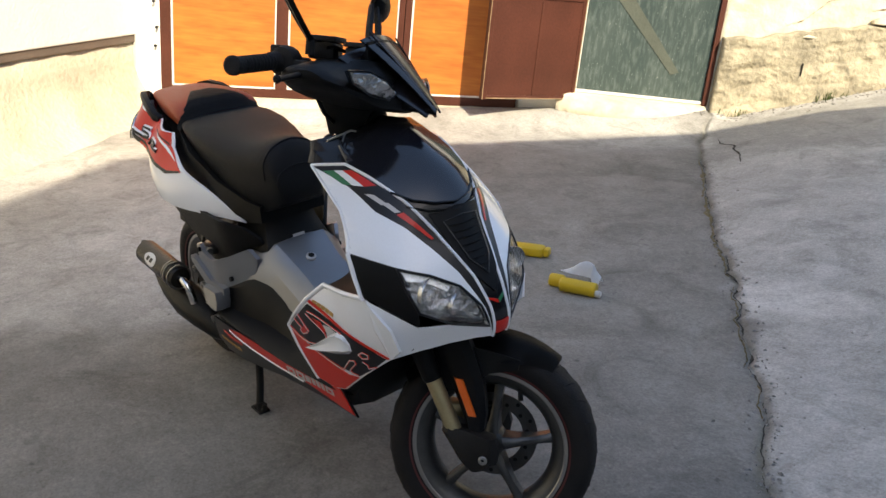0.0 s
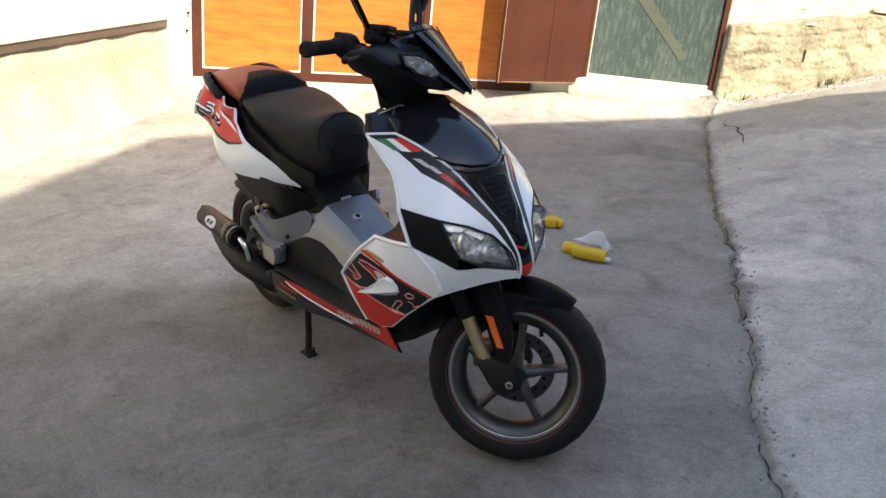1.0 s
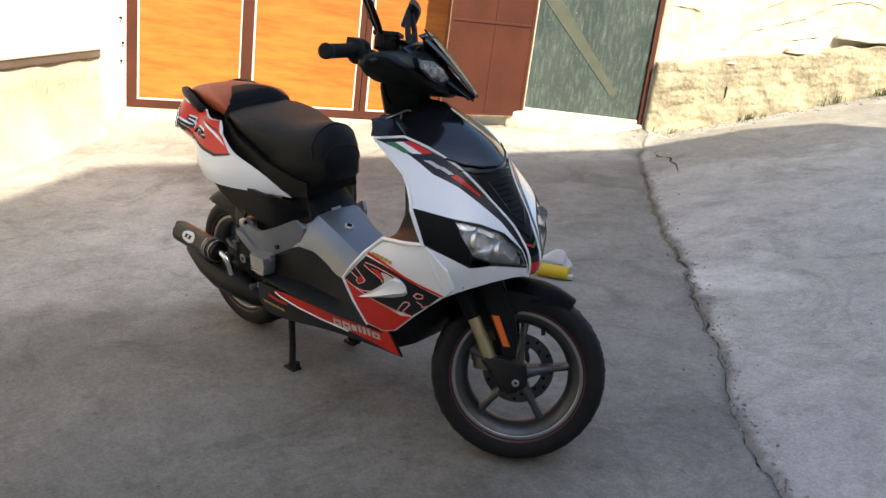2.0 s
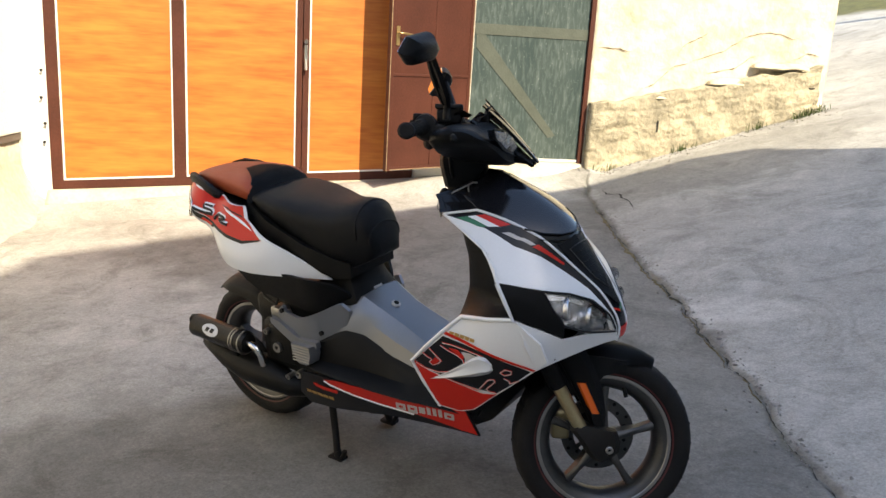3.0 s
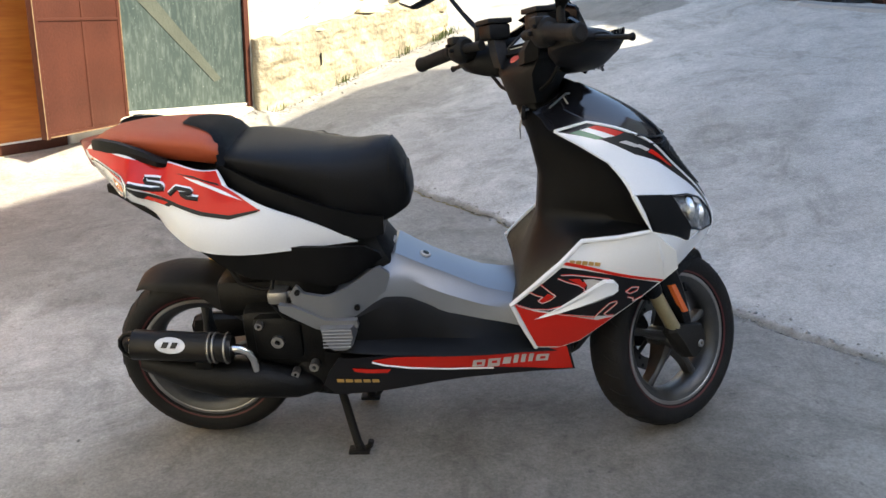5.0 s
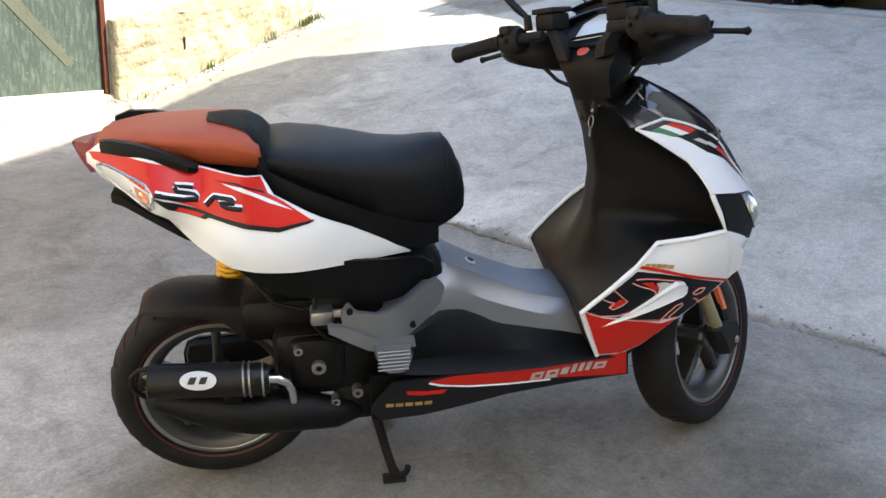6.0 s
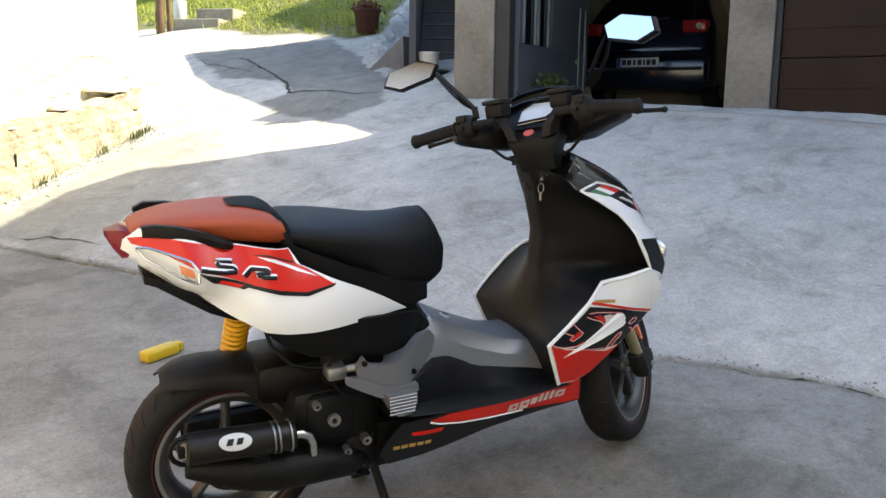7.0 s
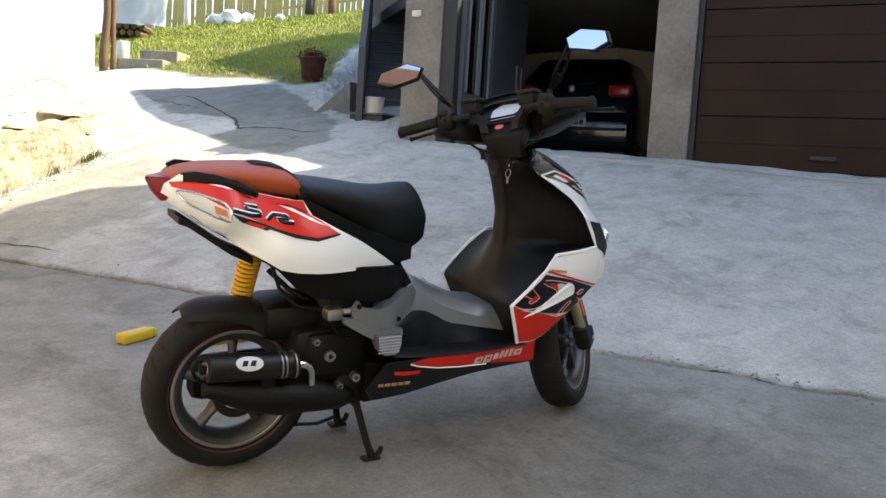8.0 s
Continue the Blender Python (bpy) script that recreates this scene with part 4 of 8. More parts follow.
# grille and lower spear
grille = [(0.062, 0.828), (0.0, 0.838), (-0.062, 0.828), (-0.034, 0.722), (0.0, 0.680), (0.034, 0.722)]
spear = add("grille_panel", panel_bm(grille, on_apron(1), 0.004, 0.006, 0.02), P_plastic, shield, "black grille panel")
inner = [(0.044, 0.815), (0.0, 0.822), (-0.044, 0.815), (-0.026, 0.745), (0.0, 0.715), (0.026, 0.745)]
for i in range(7):
    z = 0.806 - 0.0125 * i
    w = 0.038 - 0.0040 * i
    bm = bmesh.new()
    put_tube(bm, [(reach(y * w, z) + 0.0062, y * w, z) for y in (-1, -0.5, 0, 0.5, 1)], 0.0014, 6)
    add("grille_slat", bm, P_plastic, spear)
bm = bmesh.new()
put_tube(bm, [(reach(a, b) + 0.007, a, b) for a, b in inner + [inner[0]]], 0.0014, 6, False)
add("grille_edge", bm, P_alloy, spear)
upper = [(0.106, 0.872), (0.080, 0.858), (0.045, 0.850), (0.0, 0.846), (-0.045, 0.850), (-0.080, 0.858), (-0.106, 0.872), (-0.128, 0.912), (-0.112, 0.940), (-0.06, 0.962), (0.0, 0.974), (0.06, 0.962), (0.112, 0.940), (0.128, 0.912)]
visor_plate = add("upper_screen", panel_bm(upper, on_apron(1), 0.006, 0.006, 0.02), P_screen_gloss, shield, "smoked glossy screen on the apron")
bm = bmesh.new()
put_tube(bm, [(reach(a, b) + 0.008, a, b) for a, b in upper[:7]], 0.0026, 6)
add("screen_lip", bm, P_black, visor_plate)
bm = bmesh.new()
put_tube(bm, [(reach(a, b) + 0.004, a, b) for a, b in ((0.094, 0.846), (0.06, 0.836), (0.0, 0.830), (-0.06, 0.836), (-0.094, 0.846))], 0.0022, 6)
add("screen_lip", bm, P_plastic, visor_plate)
for s, m in ((1, P_green), (-1, P_red)):
    add("badge_stripe", panel_bm([(0.0 + 0.001, 0.664), (0.020, 0.672), (0.0195, 0.667), (0.001, 0.657)], on_apron(s), 0.002, 0.002, 0.012), m, shield)
add("nose_badge", panel_bm([(0.017, 0.622), (-0.017, 0.622), (-0.016, 0.594), (0.016, 0.594)], on_apron(1), 0.003, 0.003, 0.012), P_red, shield, "small red badge on the nose")

# -- lower side fairing --
low = [(1.008, 0.656), (0.846, 0.502), (0.905, 0.368), (0.965, 0.362), (1.012, 0.381), (1.10, 0.457), (1.203, 0.540), (1.235, 0.570), (1.225, 0.62), (1.168, 0.674), (1.09, 0.664)]
fair = panel("side_fairing", low, on_flank, P_white, 0.0, 0.006, 0.02, label="white side fairing with black and red graphics")
panel("red_field", [(0.853, 0.505), (0.90, 0.483), (0.965, 0.470), (1.05, 0.444), (1.088, 0.450), (1.010, 0.3835), (0.965, 0.367), (0.908, 0.373)], on_flank, P_red, 0.0022, 0.002, 0.02, parent=fair, label="orange-red decal field")
panel("black_field", [(0.857, 0.506), (0.962, 0.601), (1.082, 0.572), (1.190, 0.536), (1.149, 0.499), (1.090, 0.454), (1.039, 0.459), (0.977, 0.471), (0.907, 0.487)], on_flank, P_blackdecal, 0.0018, 0.002, 0.02, parent=fair, label="black decal field")
panel("red_line", [(0.972, 0.614), (1.203, 0.543), (1.197, 0.539), (0.966, 0.608)], on_flank, P_red, 0.003, 0.002, 0.02, parent=fair)
# outlines of the two large decal shapes
hook_a = [(0.885, 0.540), (0.905, 0.529), (0.918, 0.525), (0.908, 0.514), (0.918, 0.507), (0.937, 0.516), (0.948, 0.527), (0.935, 0.538), (0.924, 0.549), (0.914, 0.558)]
hook_b = [(0.953, 0.574), (0.972, 0.564), (1.000, 0.553), (1.014, 0.543), (1.016, 0.528), (0.998, 0.513), (0.976, 0.499), (0.932, 0.488), (0.887, 0.491), (0.862, 0.501)]
hook_c = [(0.960, 0.582), (0.985, 0.581), (1.035, 0.571), (1.072, 0.563)]
dot = [(1.113, 0.523), (1.127, 0.534), (1.143, 0.532), (1.140, 0.522), (1.123, 0.516), (1.113, 0.523)]
leg = [(0.952, 0.474), (0.995, 0.464), (1.041, 0.454), (1.058, 0.474), (1.076, 0.494), (1.092, 0.498), (1.094, 0.491), (1.065, 0.463), (1.072, 0.456), (1.088, 0.456)]
leg_b = [(1.119, 0.506), (1.132, 0.501), (1.132, 0.492), (1.155, 0.503)]
for pts in (hook_a, hook_b, hook_c, dot, leg, leg_b):
    sweep_on("decal_outline", pts, on_flank, P_red, 0.0021, 0.0018, parent=fair)
    sweep_on("decal_outline", pts, on_flank, P_text, 0.0010, 0.0034, parent=fair)
panel("arrow_mark", [(0.911, 0.514), (0.918, 0.510), (0.932, 0.517), (0.944, 0.527), (0.930, 0.534), (0.924, 0.527)], on_flank, P_red, 0.003, 0.002, 0.02, parent=fair)
panel("arrow_mark", [(0.977, 0.571), (1.004, 0.569), (1.010, 0.560), (1.026, 0.565), (1.020, 0.550), (1.008, 0.545), (1.000, 0.556)], on_flank, P_red, 0.003, 0.002, 0.02, parent=fair)
panel("pale_mark", [(1.012, 0.566), (1.034, 0.566), (1.052, 0.560), (1.034, 0.541), (1.018, 0.532), (1.022, 0.550)], on_flank, P_text, 0.0032, 0.002, 0.02, parent=fair)
for k in range(5):
    a, b = 0.981 + 0.0145 * k, 0.6165 - 0.0024 * k
    panel("small_mark", [(a, b), (a + 0.012, b - 0.002), (a + 0.010, b - 0.010), (a - 0.002, b - 0.008)], on_flank, P_gold_text, 0.002, 0.002, 0.02, parent=fair)
# the raised white fin
for k, s in enumerate((-1, 1)):
    f = on_flank(s)
    rings = []
    for x, zu, zd, w in ((0.899, 0.461, 0.459, 0.002), (0.93, 0.478, 0.467, 0.006), (0.961, 0.497, 0.476, 0.010), (1.0, 0.524, 0.487, 0.014), (1.042, 0.555, 0.499, 0.017),
                         (1.063, 0.566, 0.507, 0.017), (1.082, 0.561, 0.514, 0.015), (1.094, 0.546, 0.526, 0.008)):
        h = zu - zd
        rings.append([f(x, zu, 0.0), f(x, zu - 0.12 * h, w * 0.7), f(x, zu - 0.35 * h, w * 0.55), f(x, zd + 0.25 * h, w), f(x, zd, 0.003), f(x, zd, -0.004), f(x, zu, -0.004)])
    bm = bmesh.new()
    put_loft(bm, rings)
    add("fin", bm, P_white, fair[k], "raised white blade")
# pale rolled rim round the leg shield
for s in (-1, 1):
    bm = bmesh.new()
    pts = [on_apron(s)(a, b, 0) for a, b in ((0.136, 0.943), (0.155, 0.925), (0.167, 0.905), (0.174, 0.877), (0.180, 0.834), (0.195, 0.79), (0.207, 0.765))]
    put_tube(bm, pts[2:], 0.0035, 8)
    add("shield_rim", bm, P_white, scooter)
    bm = bmesh.new()
    pts = [on_apron(s)(0.207, 0.764, 0), on_apron(s)(0.211, 0.72, -0.004), on_apron(s)(0.211, 0.678, 0)] + [on_flank(s)(a, b, 0.0) for a, b in ((1.09, 0.665), (1.009, 0.656), (0.96, 0.612), (0.90, 0.556), (0.846, 0.503), (0.868, 0.45), (0.905, 0.369))]
    put_tube(bm, pts, 0.0058, 8)
    add("shield_rim", bm, P_white, scooter, "pale rolled edge")


# -- inner leg shield --
def rim_at(z):
    zs = (0.36, 0.42, 0.503, 0.58, 0.655, 0.668, 0.72, 0.764, 0.834, 0.877, 0.905, 0.943, 0.965)
    xs = (0.905, 0.882, 0.846, 0.928, 1.008, 1.165, 1.15, 1.122, 1.015, 0.972, 0.945, 0.915, 0.93)
    ys = (0.185, 0.198, 0.212, 0.222, 0.205, 0.205, 0.21, 0.204, 0.178, 0.171, 0.165, 0.134, 0.065)
    y = float(np.interp(z, zs, ys))
    return (reach(y, z) - 0.004 if z > 0.664 else float(np.interp(z, zs, xs))), y


def column_x(z):
    return float(np.interp(z, (0.36, 0.45, 0.49, 0.55, 0.65, 0.755, 0.85, 0.946, 0.97), (0.885, 0.865, 0.862, 0.885, 0.919, 0.924, 0.901, 0.866, 0.862)))


bm = bmesh.new()
rows = []
for i in range(45):
    z = 0.36 + (0.965 - 0.36) * i / 44
    xr, yr = rim_at(z)
    xc = column_x(z)
    yc = 0.062 + 0.02 * smooth01((0.62 - z) / 0.2)
    row = []
    for k in range(25):
        y = -yr + 2 * yr * k / 24
        t = smooth01((abs(y) - yc * 0.55) / max(yr - yc * 0.55, 0.01))
        bow = 0.02 * math.sin(math.pi * t) * smooth01((z - 0.5) / 0.2)
        x = xc + (xr - xc) * t ** 0.9 + bow
        row.append(bm.verts.new((x, y, z)))
    rows.append(row)
back = [[bm.verts.new(v.co + Vector((0.006, 0, 0))) for v in r] for r in rows]
for a, b, c, d in zip(rows, rows[1:], back, back[1:]):
    for k in range(24):
        bm.faces.new((a[k], a[k + 1], b[k + 1], b[k]))
        bm.faces.new((c[k], d[k], d[k + 1], c[k + 1]))
    bm.faces.new((a[0], b[0], d[0], c[0]))
    bm.faces.new((a[24], c[24], d[24], b[24]))
leg = add("leg_shield", bm, P_plastic, None, "matt black inner leg shield", sharp=60)
# keyhole with key ring
bm = bmesh.new()
put_lathe(bm, [(0.002, -0.008), (0.016, -0.008), (0.018, 0.0), (0.002, 0.006)], 20, Matrix.Translation((0.884, -0.075, 0.925)) @ Matrix.Rotation(radians(80), 4, 'Z'))
add("ignition_lock", bm, P_plastic_dusty, leg)
bm = bmesh.new()
put_tube(bm, [(0.898, -0.080, 0.934), (0.884, -0.084, 0.932), (0.878, -0.086, 0.922)], 0.003, 6)
ring = [(0.878 + 0.002 * math.cos(a), -0.086 + 0.013 * math.sin(a), 0.900 + 0.013 * math.cos(a)) for a in (2 * math.pi * i / 18 for i in range(19))]
put_tube(bm, ring, 0.0014, 6, False)
put_box(bm, (0.876, -0.090, 0.868), (0.879, -0.083, 0.889))
add("key", bm, P_steel, leg, "ignition key with a ring")
bm = bmesh.new()
put_tube(bm, [(0.936, -0.122, 0.938), (0.944, -0.116, 0.947), (0.962, -0.100, 0.957), (0.982, -0.082, 0.968), (0.990, -0.074, 0.966)], 0.0022, 6)
put_tube(bm, [(0.974, -0.089, 0.964), (0.978, -0.098, 0.958), (0.984, -0.106, 0.950)], 0.0018, 6)
add("bag_hook", bm, P_steel, leg, "small bright bag hook")

# -- tunnel, footwell, belly --
bm = bmesh.new()
rings = []
for x, zt, w1, w2, zl in ((0.40, 0.520, 0.10, 0.186, 0.465), (0.46, 0.548, 0.095, 0.172, 0.465), (0.53, 0.582, 0.085, 0.146, 0.49), (0.565, 0.588, 0.08, 0.130, 0.49), (0.60, 0.568, 0.075, 0.120, 0.482), (0.65, 0.542, 0.07, 0.116, 0.452),
                           (0.70, 0.520, 0.07, 0.116, 0.432), (0.775, 0.487, 0.075, 0.118, 0.415), (0.83, 0.475, 0.082, 0.122, 0.405), (0.875, 0.470, 0.09, 0.128, 0.395), (0.91, 0.468, 0.09, 0.13, 0.39)):
    rings.append([(x, s * w, z) for s, w, z in ((-1, w2, zl), (-1, w2 - 0.012, (zl + zt) / 2), (-1, w1 + 0.012, zt - 0.018), (-1, w1 - 0.006, zt - 0.004), (-1, 0.03, zt), (1, 0.03, zt), (1, w1 - 0.006, zt - 0.004), (1, w1 + 0.012, zt - 0.018), (1, w2 - 0.012, (zl + zt) / 2), (1, w2, zl))])
put_loft(bm, rings)
tunnel = add("tunnel_cover", bm, P_grey, None, "silver-grey plastic tunnel cover", sharp=25)
bm = bmesh.new()
put_lathe(bm, [(0.001, 0.004), (0.011, 0.004), (0.014, 0.002), (0.014, -0.003), (0.001, -0.003)], 20, Matrix.Translation((0.635, -0.014, 0.552)) @ Matrix.Rotation(radians(23), 4, 'Y') @ Matrix.Rotation(radians(90), 4, 'X'))
add("cap", bm, P_text, tunnel, "small pale round cap")
bm = bmesh.new()
put_lathe(bm, [(0.001, 0.0056), (0.0085, 0.0052), (0.0085, 0.002), (0.001, 0.002)], 16, Matrix.Translation((0.635, -0.014, 0.552)) @ Matrix.Rotation(radians(23), 4, 'Y') @ Matrix.Rotation(radians(90), 4, 'X'))
add("cap_centre", bm, P_plastic, tunnel)
# rear arms of the grey cover, reaching back to the passenger pegs
arm = [(0.325, 0.490), (0.318, 0.535), (0.336, 0.558), (0.352, 0.535), (0.405, 0.525), (0.47, 0.550), (0.53, 0.580), (0.555, 0.55), (0.54, 0.500), (0.485, 0.470), (0.44, 0.452), (0.36, 0.450)]
for s in (-1, 1):
    f = lambda a, b, off, s=s: Vector((a, s * (0.192 - 0.55 * max(0.0, a - 0.44) + off), b))
    add("tunnel_arm", panel_bm(arm, f, 0.0, 0.012, 0.03, 0.12), P_grey, tunnel, sharp=30)
    for bx, bz in ((0.338, 0.541), (0.475, 0.487)):
        bm = bmesh.new()
        put_lathe(bm, [(0.001, 0.004), (0.007, 0.004), (0.007, -0.004), (0.001, -0.004)], 14, Matrix.Translation(f(bx, bz, 0.003)))
        add("bolt", bm, P_plastic, tunnel)
# black footwell under the tunnel
bm = bmesh.new()
rings = []
for x, zg, wg, zf, wo in ((0.40, 0.465, 0.17, 0.40, 0.215), (0.47, 0.470, 0.165, 0.388, 0.216), (0.54, 0.492, 0.142, 0.380, 0.214), (0.60, 0.480, 0.118, 0.374, 0.210), (0.68, 0.435, 0.114, 0.368, 0.206), (0.78, 0.412, 0.117, 0.365, 0.200), (0.87, 0.395, 0.126, 0.366, 0.192), (0.93, 0.385, 0.13, 0.365, 0.186), (0.985, 0.38, 0.12, 0.35, 0.16)):
    prof = [(0.0, zg + 0.005), (wg, zg + 0.004), (wg + 0.014, zg - 0.010), (wg + 0.35 * (wo - wg), zf + 0.012), (wo - 0.006, zf), (wo, zf - 0.006), (wo - 0.03, zf - 0.016), (0.0, zf - 0.03)]
    rings.append([(x, -w, z) for w, z in prof] + [(x, w, z) for w, z in prof[-2:0:-1]])
put_loft(bm, rings)
add("footboard", bm, P_plastic, None, "scuffed black footboard", sharp=40)
belly = [(0.392, 0.322), (0.425, 0.372), (0.50, 0.372), (0.56, 0.372), (0.75, 0.360), (0.905, 0.366), (0.985, 0.372), (1.004, 0.285), (0.955, 0.283), (0.80, 0.280), (0.695, 0.278), (0.50, 0.250), (0.40, 0.245), (0.375, 0.28)]
bel = panel("belly_panel", belly, on_belly, P_blackdecal, 0.0, 0.006, 0.03, label="black and red belly panel")
panel("belly_red", [(0.505, 0.362), (0.56, 0.369), (0.75, 0.355), (0.905, 0.360), (0.980, 0.366), (0.998, 0.290), (0.95, 0.290), (0.80, 0.310), (0.69, 0.320), (0.60, 0.333), (0.53, 0.350)], on_belly, P_red, 0.002, 0.002, 0.03, parent=bel, label="orange-red decal stripe")
sweep_on("belly_pinstripe", [(0.505, 0.357), (0.53, 0.346), (0.60, 0.329), (0.69, 0.316), (0.80, 0.306)], on_belly, P_white, 0.0025, 0.002, parent=bel)
# maker's name as plain pale blocks
x = 0.750
for w, up in ((0.030, 0), (0.030, -1), (0.019, 0), (0.011, 1), (0.011, 1), (0.011, 1), (0.030, 0)):
    zc = 0.327 + (x - 0.750) * 0.03
    tall = (0.016 if up > 0 else 0.011, 0.016 if up < 0 else 0.011)
    panel("pale_block", [(x - 0.003, zc - tall[1]), (x + w - 0.003, zc - tall[1]), (x + w + 0.001, zc + tall[0]), (x + 0.001, zc + tall[0])], on_belly, P_text, 0.0035, 0.002, 0.03, parent=bel)
    if w > 0.025:
        panel("red_gap", [(x + 0.008, zc - 0.004), (x + w - 0.009, zc - 0.004), (x + w - 0.008, zc + 0.004), (x + 0.009, zc + 0.004)], on_belly, P_red, 0.0042, 0.002, 0.03, parent=bel)
    x += w + 0.0075
panel("red_mark", [(0.455, 0.338), (0.50, 0.332), (0.548, 0.330), (0.54, 0.318), (0.49, 0.320), (0.458, 0.327)], on_belly, P_red, 0.0025, 0.002, 0.03, parent=bel)
for i in range(5):
    panel("gold_mark", [(0.41 + 0.022 * i, 0.301 - 0.001 * i), (0.427 + 0.022 * i, 0.300 - 0.001 * i), (0.427 + 0.022 * i, 0.290 - 0.001 * i), (0.41 + 0.022 * i, 0.291 - 0.001 * i)], on_belly, P_gold_text, 0.0025, 0.002, 0.03, parent=bel)
bm = bmesh.new()
put_loft(bm, [[(x, s * w, z) for s, w, z in ((-1, 0.17, zt), (-1, w, zb), (1, w, zb), (1, 0.17, zt))] for x, w, zb, zt in ((0.38, 0.17, 0.238, 0.36), (0.5, 0.17, 0.245, 0.35), (0.7, 0.16, 0.268, 0.34), (0.95, 0.13, 0.285, 0.35), (1.02, 0.11, 0.32, 0.40), (1.08, 0.10, 0.40, 0.46), (1.13, 0.10, 0.50, 0.56))])
add("under_tray", bm, P_plastic, None, "black undertray")
# black inner mudguard behind the front wheel
bm = bmesh.new()
put_loft(bm, [[(x, s * w, z) for s, w, z in ((-1, 0.135, zt), (-1, 0.15, zb), (1, 0.15, zb), (1, 0.135, zt))] for x, zb, zt in ((1.0, 0.34, 0.38), (1.04, 0.41, 0.44), (1.10, 0.465, 0.50), (1.17, 0.520, 0.555), (1.24, 0.565, 0.59))])
add("inner_mudguard", bm, P_plastic, None)


# -- tail bodywork --
tailw = [(-0.163, 0.872), (-0.170, 0.836), (-0.10, 0.780), (-0.03, 0.739), (0.035, 0.701), (0.070, 0.684), (0.107, 0.661), (0.155, 0.652), (0.222, 0.646), (0.367, 0.639), (0.482, 0.635),
         (0.415, 0.681), (0.349, 0.722), (0.264, 0.766), (0.200, 0.800), (0.178, 0.838), (0.049, 0.858), (-0.05, 0.882), (-0.13, 0.898)]
tails = panel("tail_panel", tailw, on_rump, P_white, 0.0, 0.006, 0.02, label="white tail panel with a red decal")
redt = [(-0.155, 0.878), (-0.148, 0.866), (-0.10, 0.859), (-0.030, 0.824), (0.023, 0.802), (0.125, 0.759), (0.205, 0.744), (0.276, 0.749), (0.218, 0.789), (0.189, 0.806), (0.176, 0.838), (0.060, 0.855), (0.043, 0.846), (0.0, 0.866), (-0.047, 0.877), (-0.10, 0.887)]
panel("tail_red", redt, on_rump, P_red, 0.002, 0.002, 0.02, parent=tails, label="orange-red tail decal")
panel("tail_black_edge", [(0.066, 0.782), (0.146, 0.757), (0.205, 0.745), (0.276, 0.753), (0.268, 0.747), (0.205, 0.736), (0.14, 0.749), (0.062, 0.776)], on_rump, P_blackdecal, 0.0026, 0.002, 0.02, parent=tails)
panel("tail_white_flash", [(0.103, 0.831), (0.140, 0.823), (0.236, 0.773), (0.190, 0.790), (0.156, 0.808)], on_rump, P_white, 0.0028, 0.002, 0.02, parent=tails)
panel("tail_black_line", [(0.085, 0.836), (0.130, 0.829), (0.186, 0.806), (0.180, 0.812), (0.128, 0.833)], on_rump, P_blackdecal, 0.0028, 0.002, 0.02, parent=tails)
panel("tail_black_bar", [(-0.028, 0.817), (0.02, 0.800), (0.085, 0.777), (0.066, 0.768), (0.0, 0.792)], on_rump, P_blackdecal, 0.0028, 0.002, 0.02, parent=tails)
panel("tail_red_bar", [(0.020, 0.794), (0.066, 0.778), (0.056, 0.773), (0.012, 0.789)], on_rump, P_red, 0.0038, 0.002, 0.02, parent=tails)
# large tail marking as plain dark strokes with a pale edge
stroke_a = [(0.047, 0.824), (0.014, 0.831), (0.018, 0.822), (0.050, 0.813), (0.054, 0.805), (0.031, 0.807), (-0.022, 0.823)]
stroke_b = [(0.070, 0.794), (0.086, 0.808), (0.119, 0.803), (0.124, 0.796), (0.096, 0.797), (0.112, 0.789), (0.138, 0.785)]
for pts in (stroke_a, stroke_b):
    sweep_on("tail_mark", pts, on_rump, P_white, 0.0080, -0.0020, parent=tails)
    sweep_on("tail_mark", pts, on_rump, P_blackdecal, 0.0056, 0.0024, parent=tails)
ind = [(-0.142, 0.858), (-0.116, 0.862), (-0.040, 0.842), (-0.026, 0.822), (-0.028, 0.793), (-0.057, 0.799), (-0.119, 0.830)]
inds = panel("indicator", ind, on_rump, P_ind, -0.001, 0.004, 0.02, 0.15, label="rear indicator with a clear lens")
for k, s in enumerate((-1, 1)):
    f = on_rump(s)
    bm = panel_bm([(-0.062, 0.832), (-0.036, 0.822), (-0.034, 0.806), (-0.058, 0.812)], f, 0.002, 0.003, 0.02)
    add("amber_bulb", bm, P_amber, inds[k], "amber bulb")
    bm = panel_bm(ind, f, 0.010, 0.003, 0.02, 0.15)
    ln = add("lens", bm, P_glass, inds[k], "clear indicator lens")
    ln.visible_shadow = False
    sw = bmesh.new()
    put_tube(sw, [f(a, b, 0.004) for a, b in round_poly(ind, 0.15) + [round_poly(ind, 0.15)[0]]], 0.003, 6, False)
    add("lens_edge", sw, P_chrome, inds[k])
# tail light wedge
bm = bmesh.new()
rings = []
for x, w, z0, z1 in ((-0.128, 0.070, 0.838, 0.886), (-0.148, 0.058, 0.826, 0.886), (-0.166, 0.042, 0.822, 0.885), (-0.182, 0.026, 0.842, 0.884), (-0.197, 0.010, 0.872, 0.882)):
    rings.append([(x, y * w, z) for y, z in ((-1, z0 + 0.01), (-1.02, (z0 + z1) / 2), (-1, z1 - 0.008), (-0.8, z1), (0.8, z1), (1, z1 - 0.008), (1.02, (z0 + z1) / 2), (1, z0 + 0.01), (0.8, z0), (-0.8, z0))])
put_loft(bm, rings)
add("tail_light", bm, P_tail, None, "dark red tail light", sharp=40)
